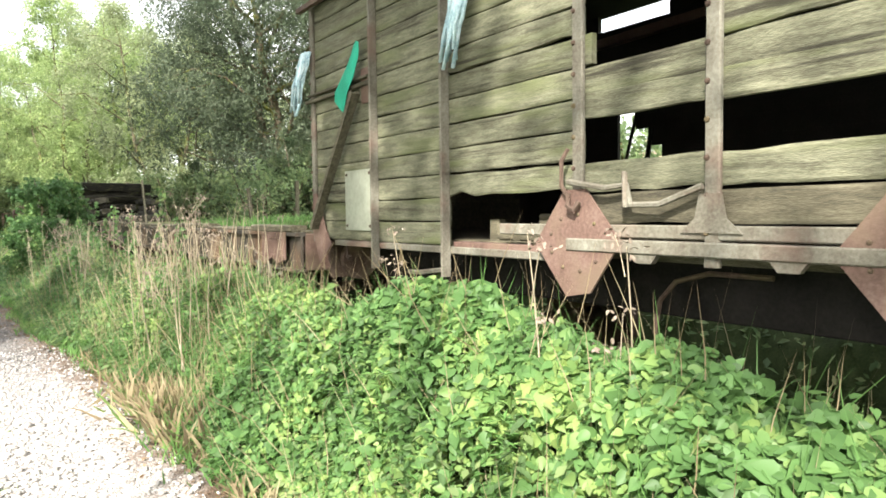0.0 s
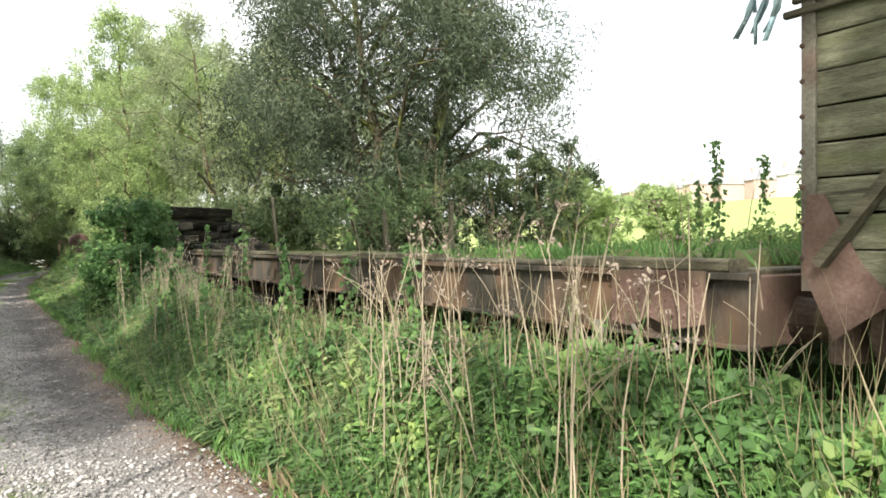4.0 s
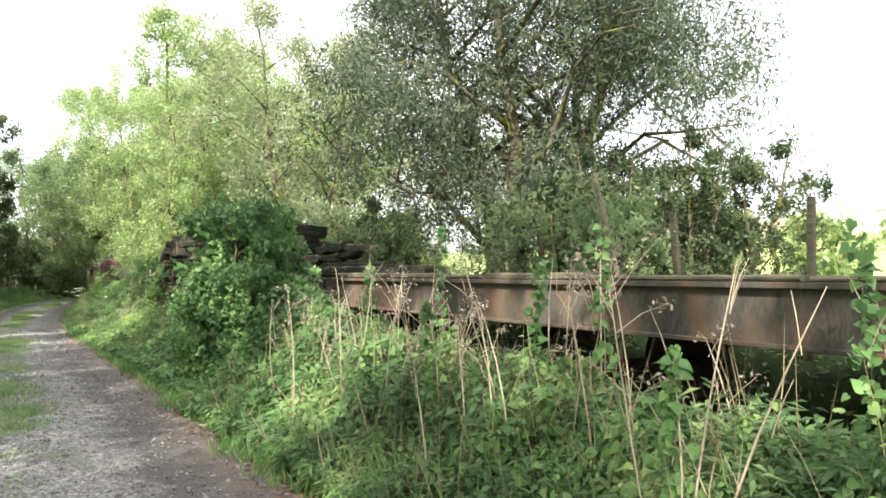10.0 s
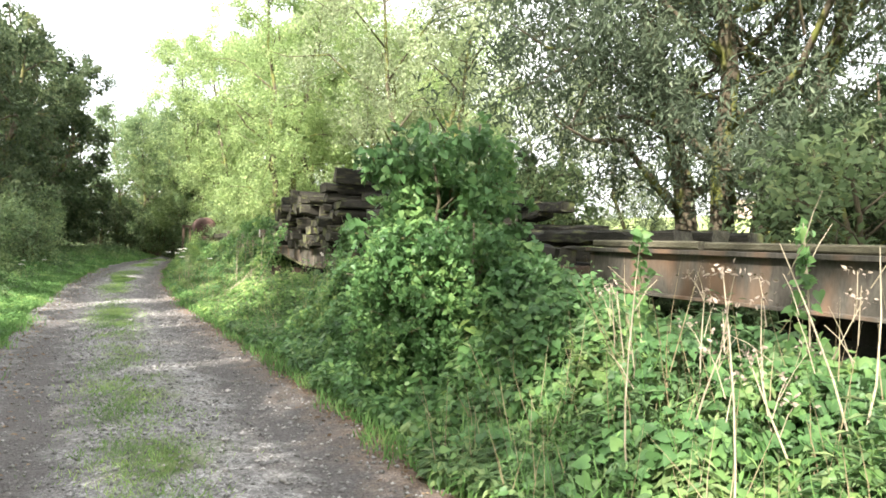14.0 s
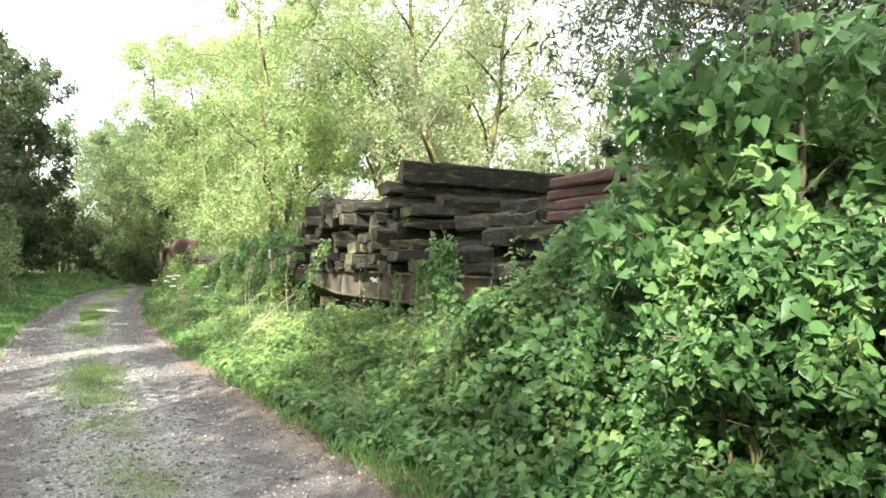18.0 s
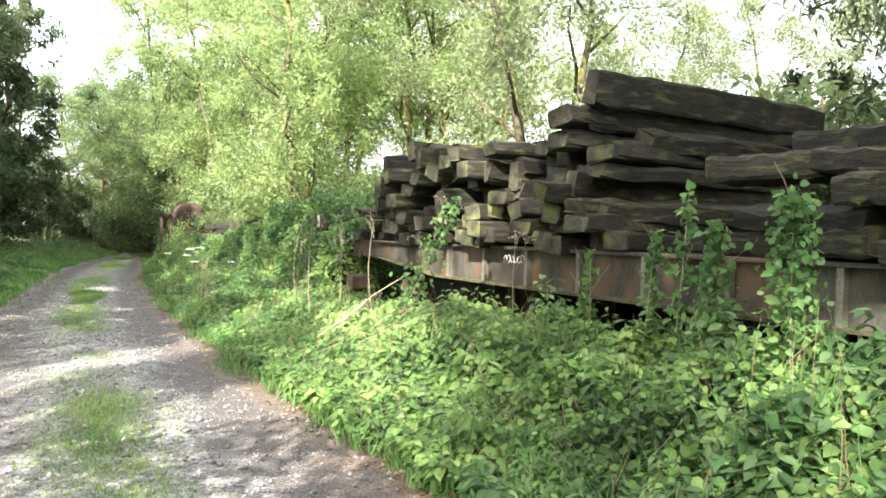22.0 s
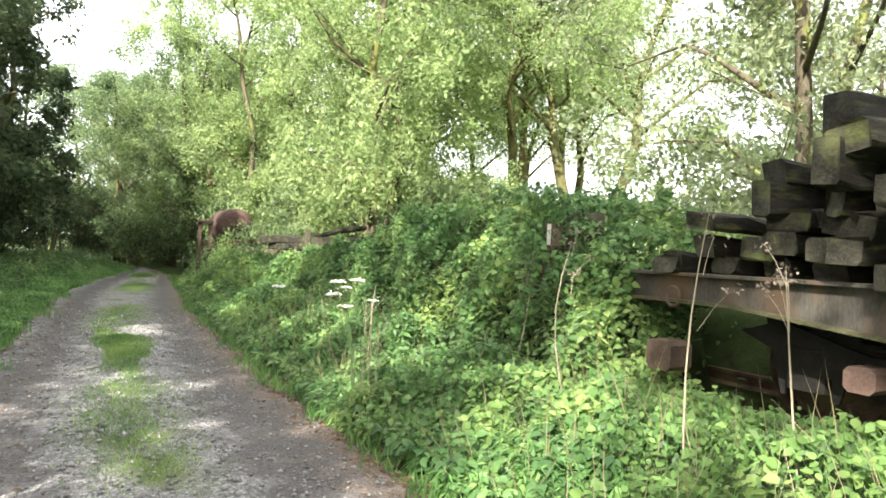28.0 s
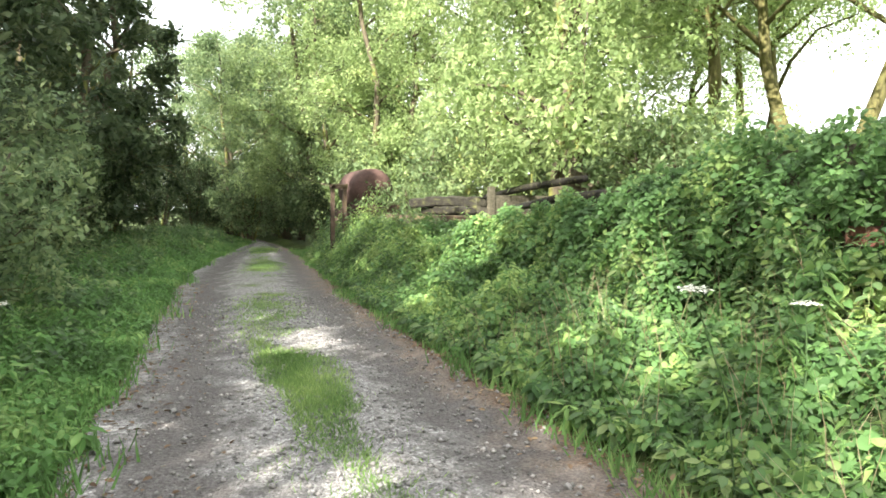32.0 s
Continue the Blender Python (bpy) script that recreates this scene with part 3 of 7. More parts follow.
def road_material():
    """Loose grey gravel, brown trodden tracks, mossy middle, leaf litter at the edges."""
    m, nt, out = nodes_of("gravel_track")
    N, L = nt.nodes.new, nt.links.new
    co = N("ShaderNodeTexCoord")
    uv = N("ShaderNodeSeparateXYZ")
    L(co.outputs["UV"], uv.inputs[0])

    def tex(scale, detail=5):
        t = N("ShaderNodeTexNoise")
        t.inputs["Scale"].default_value, t.inputs["Detail"].default_value = scale, detail
        L(co.outputs["Object"], t.inputs[0])
        return t

    def math_node(op, a, b):
        n = N("ShaderNodeMath")
        n.operation = op
        for i, q in enumerate((a, b)):
            if hasattr(q, "is_linked"):
                L(q, n.inputs[i])
            else:
                n.inputs[i].default_value = q
        return n.outputs[0]

    def ranged(src, a, b):
        n = N("ShaderNodeMapRange")
        n.inputs[1].default_value, n.inputs[2].default_value = a, b
        L(src, n.inputs[0])
        return n.outputs[0]

    def blend(fac, a, b):
        n = N("ShaderNodeMix")
        n.data_type = "RGBA"
        L(fac, n.inputs[0])
        for i, q in ((6, a), (7, b)):
            if isinstance(q, tuple):
                n.inputs[i].default_value = (*q, 1)
            else:
                L(q, n.inputs[i])
        return n.outputs[2]

    vor = N("ShaderNodeTexVoronoi")
    vor.inputs["Scale"].default_value = 42
    L(co.outputs["Object"], vor.inputs[0])
    vor2 = N("ShaderNodeTexVoronoi")
    vor2.inputs["Scale"].default_value = 95
    L(co.outputs["Object"], vor2.inputs[0])
    stone = N("ShaderNodeValToRGB")
    e = stone.color_ramp.elements
    e.new(0.5)
    for q, (p, c) in zip(e, ((0.1, (0.075, 0.07, 0.068)), (0.5, (0.2, 0.19, 0.182)), (0.95, (0.47, 0.455, 0.44)))):
        q.position, q.color = p, (*c, 1)
    bw = N("ShaderNodeRGBToBW")
    L(vor.outputs["Color"], bw.inputs[0])
    bw2 = N("ShaderNodeRGBToBW")
    L(vor2.outputs["Color"], bw2.inputs[0])
    L(math_node("MULTIPLY_ADD", bw.outputs[0], 0.55), stone.inputs[0])
    mixs = N("ShaderNodeMix")
    mixs.inputs[0].default_value = 0.5
    L(bw.outputs[0], mixs.inputs[2])
    L(bw2.outputs[0], mixs.inputs[3])
    L(mixs.outputs[0], stone.inputs[0])
    fine = tex(60)
    coarse = tex(1.1, 7)
    mid = tex(5.0, 6)
    trod = N("ShaderNodeValToRGB")
    e = trod.color_ramp.elements
    for q, (p, c) in zip(e, ((0.3, (0.058, 0.052, 0.049)), (0.7, (0.155, 0.142, 0.136)))):
        q.position, q.color = p, (*c, 1)
    L(fine.outputs[0], trod.inputs[0])
    a = math_node("ABSOLUTE", uv.outputs[0], 0)
    d = math_node("ABSOLUTE", math_node("SUBTRACT", a, 0.6), 0)
    rut = ranged(math_node("ADD", d, math_node("MULTIPLY", math_node("SUBTRACT", mid.outputs[0], 0.5), 0.9)), 0.34, 0.1)
    # stone colour about doubled in brightness towards low y
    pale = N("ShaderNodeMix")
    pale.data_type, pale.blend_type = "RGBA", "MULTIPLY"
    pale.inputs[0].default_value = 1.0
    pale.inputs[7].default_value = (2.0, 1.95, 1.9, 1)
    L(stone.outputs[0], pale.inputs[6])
    stone_by_y = blend(ranged(math_node("ADD", uv.outputs[1], math_node("MULTIPLY", mid.outputs[0], 3.0)), 10.5, 7.0), stone.outputs[0], pale.outputs[2])
    col = blend(math_node("MULTIPLY", rut, ranged(uv.outputs[1], 6.0, 12.0)), stone_by_y, trod.outputs[0])
    moss = math_node("MULTIPLY", ranged(math_node("ADD", a, math_node("MULTIPLY", mid.outputs[0], 0.4)), 0.5, 0.25), ranged(coarse.outputs[0], 0.5, 0.62))
    col = blend(moss, col, (0.1, 0.125, 0.045))
    lit = ranged(math_node("ADD", uv.outputs[0], math_node("MULTIPLY", math_node("SUBTRACT", mid.outputs[0], 0.5), 0.7)), 0.62, 0.95)
    litter = N("ShaderNodeValToRGB")
    e = litter.color_ramp.elements
    for q, (p, c) in zip(e, ((0.35, (0.075, 0.05, 0.035)), (0.7, (0.2, 0.14, 0.1)))):
        q.position, q.color = p, (*c, 1)
    L(fine.outputs[0], litter.inputs[0])
    col = blend(lit, col, litter.outputs[0])
    bs = N("ShaderNodeBsdfPrincipled")
    bs.inputs["Roughness"].default_value = 0.9
    bs.inputs["Specular IOR Level"].default_value = 0.25
    L(col, bs.inputs["Base Color"])
    bp = N("ShaderNodeBump")
    bp.inputs["Strength"].default_value, bp.inputs["Distance"].default_value = 0.8, 0.012
    L(math_node("ADD", vor.outputs["Distance"], vor2.outputs["Distance"]), bp.inputs["Height"])
    bp.invert = True
    L(bp.outputs[0], bs.inputs["Normal"])
    L(bs.outputs[0], out.inputs[0])
    return m


ry = axis_steps([(-25, -4, 0.6), (-4, 46, 0.12), (46, 90, 0.8)])
ra = np.concatenate([[-1.1], np.linspace(-1, 1, 31), [1.1]])
A, Y = np.meshgrid(ra, ry)
rag = 0.08 * bumps(Y, Y, 1.3) + 0.045 * bumps(Y, Y, 5.3, 3.0)
RX = edge_l(Y) + (A + 1) / 2 * (edge_r(Y) - edge_l(Y)) + rag * np.abs(A) ** 6 * np.sign(A)
road_v = np.stack([RX, Y, road_z(RX, Y)], -1).reshape(-1, 3)
k = len(ra)
i = (np.arange(len(ry) - 1)[:, None] * k + np.arange(k - 1)[None]).ravel()
road_me = fast_mesh("road", road_v, np.stack([i, i + 1, i + k + 1, i + k], -1), True)
uvl = road_me.uv_layers.new(name="across")
li = np.zeros(len(road_me.loops), dtype=np.int32)
road_me.loops.foreach_get("vertex_index", li)
uvl.data.foreach_set("uv", np.stack([A.ravel()[li], Y.ravel()[li]], -1).astype(np.float32).ravel())
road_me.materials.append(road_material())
road = tagged(new("road", road_me), "grey gravel track with brown wheel ruts and mossy middle", "track", "", "structure")

# ---- railway: rails and wagons ----
CX = 3.62                       # middle of the siding
RAIL_Z = 0.24
for s in (-1, 1):
    rail = Geo()
    x = CX + s * 0.7525
    rail.prism([(x - 0.07, RAIL_Z - 0.15), (x + 0.07, RAIL_Z - 0.15), (x + 0.012, RAIL_Z - 0.12), (x + 0.012, RAIL_Z - 0.04), (x + 0.035, RAIL_Z - 0.03), (x + 0.033, RAIL_Z), (x - 0.033, RAIL_Z), (x - 0.035, RAIL_Z - 0.03), (x - 0.012, RAIL_Z - 0.04), (x - 0.012, RAIL_Z - 0.12)], 1, -12, 49)
    solid("rail", rail, M_rust_dark, (x, 20, RAIL_Z - 0.15), "rusted steel rail of an overgrown siding", "rail", "rails of the siding", "structure")


def wheelset(parent, y, r=0.46):
    """Two wheels on an axle with their boxes, springs and guards."""
    zc = RAIL_Z + r
    ax = part("axle", Geo().tube([(CX - 0.98, y, zc), (CX + 0.98, y, zc)], 0.065, 10), M_rust_dark, parent, smooth=True)
    for s in (-1, 1):
        w = Geo()
        x = CX + s * 0.75
        prof = [(-0.065, r - 0.0), (0.04, r - 0.02), (0.065, r + 0.03), (0.065, r - 0.07), (0.0, r - 0.08), (-0.01, 0.14), (-0.07, 0.12), (-0.07, 0.0)]
        n = 28
        v = [(x - s * a, y + b * math.cos(2 * math.pi * k / n), zc + b * math.sin(2 * math.pi * k / n)) for a, b in prof for k in range(n)]
        f = [(i * n + k, i * n + (k + 1) % n, (i + 1) * n + (k + 1) % n, (i + 1) * n + k) for i in range(len(prof) - 1) for k in range(n)]
        w.add(v, f)
        part("wheel", w, M_rust_dark, parent, "rusted steel wheel", smooth=True)
        xb = CX + s * 0.98
        # boxes, springs and guards take the near-black that stands for underframe shade
        b = part("axle_box", Geo().box(xb - 0.1, xb + 0.1, y - 0.13, y + 0.13, zc - 0.14, zc + 0.13, c=0.03), M_dark, parent, "cast axle box coloured near-black for shade")
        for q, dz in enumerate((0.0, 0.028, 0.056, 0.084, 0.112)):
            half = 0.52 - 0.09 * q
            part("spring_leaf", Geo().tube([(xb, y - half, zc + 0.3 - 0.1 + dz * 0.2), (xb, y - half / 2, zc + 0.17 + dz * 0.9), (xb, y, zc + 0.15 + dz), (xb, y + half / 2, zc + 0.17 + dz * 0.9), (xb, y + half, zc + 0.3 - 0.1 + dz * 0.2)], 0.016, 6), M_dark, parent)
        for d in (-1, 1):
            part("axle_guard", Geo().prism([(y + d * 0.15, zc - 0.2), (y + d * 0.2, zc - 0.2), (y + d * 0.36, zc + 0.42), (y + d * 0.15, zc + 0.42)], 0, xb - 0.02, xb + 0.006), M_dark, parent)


def buffer(parent, x, y, z, d):
    """A round buffer on the end of a wagon; d: the way it points along y."""
    b = part("buffer", Geo().tube([(x, y, z), (x, y + d * 0.22, z)], [0.11, 0.085], 14).tube([(x, y + d * 0.22, z), (x, y + d * 0.42, z)], 0.045, 10), M_rust_dark, parent, smooth=False)
    part("buffer_head", Geo().tube([(x, y + d * 0.40, z), (x, y + d * 0.44, z)], [0.18, 0.17], 20), M_rust_dark, b)


# ---- covered wagon ----
VX = 2.45
van = thing("covered_wagon", (CX, 1.6, 0.0), "derelict plank-sided covered goods wagon with missing boards", "railway wagon")
P = 0.152
Z0 = 1.385
UP = [5.40, 4.35, 3.45, 2.31, 1.58, 0.83, -0.30, -1.20, -2.26]     # uprights along the side


def board(y0, y1, k, x=VX, mat=None, h=P, sag=0.0, z=None, ragged=0.0):
    """One side board, split and worn at its edges."""
    z0 = Z0 + k * P if z is None else z
    g = Geo()
    n = max(3, int(abs(y1 - y0) / 0.14))
    seed = rng.random() * 50
    vs = []
    for q in range(n + 1):
        y = y0 + (y1 - y0) * q / n
        e1 = 0.006 * noise.noise(Vector((y * 3, seed, 0))) - ragged * max(0, noise.noise(Vector((y * 4, seed, 5))) + 0.1)
        e0 = 0.006 * noise.noise(Vector((y * 3, seed, 9))) + ragged * max(0, noise.noise(Vector((y * 5, seed, 3))) + 0.1)
        dx = 0.008 * noise.noise(Vector((y * 1.2, seed, 2)))
        lo, hi = z0 + 0.004 + e0 - sag * q / n, z0 + h - 0.004 + e1 - sag * q / n
        vs += [(x + dx + 0.004, y, lo), (x + dx, y, lo + 0.012), (x + dx, y, hi - 0.012), (x + dx + 0.004, y, hi), (x + dx + 0.035, y, hi), (x + dx + 0.035, y, lo)]
    fs = [(q * 6 + i, q * 6 + (i + 1) % 6, q * 6 + 6 + (i + 1) % 6, q * 6 + 6 + i) for q in range(n) for i in range(6)]
    fs += [tuple(range(5, -1, -1)), tuple(n * 6 + i for i in range(6))]
    g.add(vs, fs)
    return part("plank", g, mat or M_plank, van)


for b0, b1 in zip(UP[1:], UP[:-1]):
    for k in range(13):
        y0, y1 = b0, b1
        if (b0, b1) == (2.31, 3.45):
            if k == 0:
                continue
            if k == 1:
                continue
            board(y0, y1, k, ragged=0.045 if k == 2 else 0.03 if k == 7 else 0.004)
        elif b0 in (0.83, 1.58):
            if k == 0:
                continue
            if k in (3,):
                continue
            if k == 4 and b0 == 0.83:
                board(y0, y1, k, z=2.03, h=P * 0.93, ragged=0.01)
                continue
            if k == 4:
                board(y0, y1, k, z=2.035, h=P * 0.9, ragged=0.012)
                continue
            if k in (6, 7, 8) and b0 == 1.58:
                if k == 6:
                    board(2.31, 2.24, k)
                continue
            board(y0, y1, k, ragged=0.02, sag=0.01, mat=M_plank_dark if k == 1 else M_plank)
        elif b1 == 5.40 and k == 0:
            board(y0, 5.34, k, ragged=0.0)
        else:
            board(y0, y1, k, ragged=0.012 if rng.random() < 0.15 else 0.002)

# uprights: rolled sections with bolts
for i, y in enumerate(UP):
    w = 0.034 if i not in (0, 8) else 0.03
    top, bot = 3.36, (1.19 if i in (1, 2) else 1.36)
    mat = M_rust_pale
    u = part("upright", Geo().box(VX - 0.012, VX - 0.002, y - w, y + w, bot, top).box(VX - 0.06, VX - 0.012, y - 0.012 - 0.02, y + 0.012 - 0.02, bot, top) if i in (1, 2, 6, 7) else Geo().box(VX - 0.03, VX - 0.002, y - w, y + w, bot, top, c=0.006), mat, van, "rusted iron upright with bolts")
    for z in np.arange(1.5, 3.3, P):
        part("bolt", Geo().dome((VX - (0.012 if i in (1, 2, 6, 7) else 0.03), y + 0.022, z), 0.014, (-1, 0, 0), 0.8, 6), M_rust_dark, u)
# corner plate and gussets
part("corner_plate", Geo().prism([(5.29, 1.16), (5.06, 1.34), (5.18, 1.48), (5.33, 1.77), (5.4, 1.77), (5.42, 1.45)], 0, VX - 0.036, VX - 0.028), M_rust_red, van, "rusty triangular corner plate")
for y in (2.31, 0.83):
    g = part("gusset_plate", Geo().prism([(y + 0.28, 1.43), (y + 0.07, 1.7), (y - 0.07, 1.7), (y - 0.28, 1.45), (y - 0.1, 1.2), (y + 0.06, 1.17)], 0, VX - 0.045, VX - 0.033), M_rust_red, van, "red rusty diamond-shaped gusset plate")
    for q in range(9):
        a = q * 0.7 + 0.3
        part("rivet", Geo().dome((VX - 0.045, y + 0.17 * math.cos(a), 1.44 + 0.14 * math.sin(a)), 0.011, (-1, 0, 0), 0.8, 6), M_rust_dark, g)
    part("latch", Geo().tube([(VX - 0.06, y + 0.03, 1.9), (VX - 0.075, y + 0.06, 1.84), (VX - 0.075, y + 0.06, 1.72), (VX - 0.06, y + 0.03, 1.66)], 0.012, 6).tube([(VX - 0.07, y + 0.02, 1.68), (VX - 0.085, y + 0.01, 1.62), (VX - 0.085, y - 0.03, 1.6), (VX - 0.07, y - 0.05, 1.64)], 0.014, 6), M_rust_dark, g, "bent iron latch loop")
part("post_foot", Geo().prism([(1.53, 1.66), (1.63, 1.66), (1.65, 1.56), (1.72, 1.5), (1.44, 1.5), (1.51, 1.56)], 0, VX - 0.04, VX - 0.031), M_rust_pale, van)
# door rail, its rods and the latch bar
part("door_rail", Geo().box(VX - 0.028, VX - 0.002, 0.2, 2.9, 1.47, 1.53, c=0.006).box(VX - 0.055, VX - 0.006, -0.8, 2.36, 1.40, 1.462, c=0.006), M_rust_pale, van, "pale rusty door runner rail")
for y in (1.9, 1.26, 0.5):
    part("rail_bracket", Geo().prism([(y - 0.07, 1.4), (y + 0.07, 1.4), (y + 0.04, 1.36), (y - 0.04, 1.36)], 0, VX - 0.045, VX - 0.012), M_rust_pale, van)
part("door_bar", Geo().tube([(VX - 0.06, 2.34, 1.74), (VX - 0.065, 2.1, 1.7), (VX - 0.06, 1.98, 1.71), (VX - 0.06, 1.96, 1.62), (VX - 0.07, 1.8, 1.62), (VX - 0.06, 1.6, 1.69)], 0.014, 6), M_rust_pale, van, "bent rusty door bar")
part("door_pin", Geo().tube([(VX - 0.07, 1.985, 1.77), (VX - 0.07, 1.98, 1.61)], 0.013, 6), M_rust_pale, van)
# bottom rail of the body and floor
part("bottom_rail", Geo().box(VX - 0.004, VX + 0.05, 2.31, 5.06, 1.335, 1.38, c=0.005), M_rust_pale, van)
part("floor_edge", Geo().box(VX + 0.012, VX + 0.1, 2.4, 3.4, 1.375, 1.412, c=0.005), M_rust_red, van, "red rusty floor edge channel")
part("floor", Geo().box(VX + 0.1, 2 * CX - VX - 0.1, -2.2, 5.36, 1.36, 1.42), M_plank_dark, van)
# solebars coloured near-black for the shade below the body
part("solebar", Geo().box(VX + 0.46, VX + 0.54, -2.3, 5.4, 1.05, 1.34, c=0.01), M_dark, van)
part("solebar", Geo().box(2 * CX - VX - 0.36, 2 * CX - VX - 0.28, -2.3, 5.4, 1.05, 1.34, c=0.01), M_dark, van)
for y in (-2.3, 5.33):
    part("headstock", Geo().box(VX + 0.1, 2 * CX - VX - 0.1, y - 0.05, y + 0.05, 1.04, 1.34, c=0.01), M_rust_dark, van)
# end walls, far side with gaps, roof
for y in (-2.25, 5.38):
    for k in range(13):
        part("plank", Geo().box(VX + 0.04, 2 * CX - VX - 0.04, y - 0.018 + 0.004 * (k % 2), y + 0.018 + 0.004 * (k % 2), Z0 + k * P, Z0 + (k + 1) * P + 0.006), M_plank_dark, van)
FXS = 2 * CX - VX
for k in range(13):
    z0 = Z0 + k * P
    spans = [(-2.26, 5.4)]
    if k == 4:
        spans = [(-2.26, 3.57), (4.04, 5.4)]
    if k in (5, 6):
        spans = [(-2.26, 3.58 + 0.13 * (k - 4)), (4.04, 5.4)]
    if k == 12:
        spans = [(-2.26, 3.5), (4.27, 5.4)]
    # far planks near-black, so the inside's shade is in their colour
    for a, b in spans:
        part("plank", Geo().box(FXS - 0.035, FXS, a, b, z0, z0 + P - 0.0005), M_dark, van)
# two near-black slats added to break up the bright gap
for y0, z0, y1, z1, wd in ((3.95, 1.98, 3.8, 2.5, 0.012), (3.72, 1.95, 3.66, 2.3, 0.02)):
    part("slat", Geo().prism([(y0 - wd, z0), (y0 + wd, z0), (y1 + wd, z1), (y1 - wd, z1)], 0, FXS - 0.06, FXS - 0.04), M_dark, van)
part("roof_beam", Geo().prism([(4.2, 2.97), (2.95, 3.0), (2.95, 3.07), (4.2, 3.04)], 0, 4.42, 4.5), M_rust_red, van, "brown timber beam inside the roof")
for y in (4.35, 3.45, 2.31, 0.83, -0.3, -1.2):
    part("upright", Geo().box(FXS, FXS + 0.05, y - 0.045, y + 0.045, 1.3, 3.36), M_rust_dark, van)
roof = Geo()
nr = 10
arc = [(VX - 0.06 + (FXS - VX + 0.12) * q / nr, 3.36 + 0.22 * math.sin(math.pi * q / nr)) for q in range(nr + 1)]
roof.prism(arc + [(x, z + 0.03) for x, z in reversed(arc)], 1, -2.36, 5.44)
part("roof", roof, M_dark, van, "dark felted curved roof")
part("gutter", Geo().box(VX - 0.09, VX - 0.05, -2.4, 5.56, 3.33, 3.37), M_rust_dark, van)
part("side_batten", Geo().box(VX - 0.045, VX - 0.01, 4.37, 5.5, 2.545, 2.575, m=None, c=0.005).box(VX - 0.045, VX - 0.012, 4.39, 5.46, 2.60, 2.62, c=0.004), M_plank_dark, van, "dark timber battens")
part("plate", Geo().box(VX - 0.022, VX - 0.012, 4.40, 4.52, 2.42, 2.68), M_rust_red, van)
bra = Geo()
d = Vector((0, 5.32 - 4.52, 1.47 - 2.50))
bm_ = Matrix.Translation((VX - 0.07, 4.52, 2.50)) @ d.to_track_quat("X", "Z").to_matrix().to_4x4()
bra.box(0, d.length, -0.03, 0.03, -0.012, 0.012, bm_).box(0, d.length, -0.034, -0.02, -0.012, 0.03, bm_).box(0, d.length, 0.02, 0.034, -0.012, 0.03, bm_)
part("diagonal_brace", bra, M_plank_dark, van, "dark channel-section diagonal brace")
part("notice_sheet", Geo().box(VX - 0.016, VX - 0.009, 4.40, 4.83, 1.465, 1.93), M_notice, van, "blank pale grey-green metal sheet")
for yb, zb in ((4.43, 1.5), (4.8, 1.5), (4.43, 1.9), (4.8, 1.9)):
    part("bolt", Geo().dome((VX - 0.016, yb, zb), 0.013, (-1, 0, 0), 0.8, 6), M_rust_dark, van)
wheelset(van, 4.0)
wheelset(van, -0.9)
buffer(van, CX - 0.87, 5.38, 1.2, 1)
part("brake_lever", Geo().tube([(VX + 0.18, 4.2, 1.16), (VX + 0.1, 3.9, 1.18), (VX + 0.12, 3.6, 1.22)], 0.018, 6), M_rust_pale, van)
part("brake_rod", Geo().tube([(2.75, 1.5, 1.3), (2.75, 1.8, 1.3), (2.75, 1.98, 1.25), (2.75, 2.07, 1.15), (2.75, 2.1, 0.98)], 0.013, 6), M_rust_dark, van)
for y in (4.95, 4.1):
    part("hook", Geo().tube([(VX + 0.05, y, 1.33), (VX + 0.05, y, 1.25), (VX + 0.05, y - 0.03, 1.22), (VX + 0.05, y - 0.06, 1.25)], 0.011, 6), M_rust_dark, van)

# scraps on and in the wagon
for y, z, sz in ((3.2, 1.42, (0.07, 0.09, 0.13)), (2.75, 1.42, (0.12, 0.42, 0.09)), (2.7, 1.51, (0.08, 0.18, 0.07)), (3.1, 1.42, (0.06, 0.16, 0.04))):
    solid("timber_block", Geo().box(2.62, 2.62 + sz[0], y - sz[1] / 2, y + sz[1] / 2, z, z + sz[2], c=0.012).wobble(0.006, 9), M_plank_dark, (2.65, y, z), "old timber block lying on the wagon floor", "timber", "timber blocks on the wagon floor")


def rag(name, pts, width, mat, label):
    """A hanging torn sheet: folded strips along a line of points."""
    g = Geo()
    for s in range(11):
        off = (s - 5) * width / 11
        n = len(pts)
        vs = []
        for q, (x, y, z) in enumerate(pts):
            t = q / (n - 1)
            j = noise.noise(Vector((s * 3.1, q * 0.9, 1.0))) * 0.05 * (0.3 + t)
            w = width / 7 * (1 - 0.6 * t * ((s * 37) % 5) / 5)
            fold = 0.02 * math.sin(s * 2.1 + q)
            vs += [(x - 0.01 + fold, y + off + j - w / 2, z - 0.05 * t * ((s * 13) % 4)), (x - 0.03 + fold, y + off + j, z - 0.05 * t * ((s * 13) % 4)), (x - 0.01 + fold, y + off + j + w / 2, z - 0.05 * t * ((s * 13) % 4))]
        fs = [(q * 3 + i, q * 3 + i + 1, q * 3 + i + 4, q * 3 + i + 3) for q in range(n - 1) for i in range(2)]
        g.add(vs, fs)
    ob = solid(name, g, mat, pts[0], label, "tarpaulin", smooth=True)
    so = ob.modifiers.new("thickness", "SOLIDIFY")
    so.thickness = 0.003
    return ob


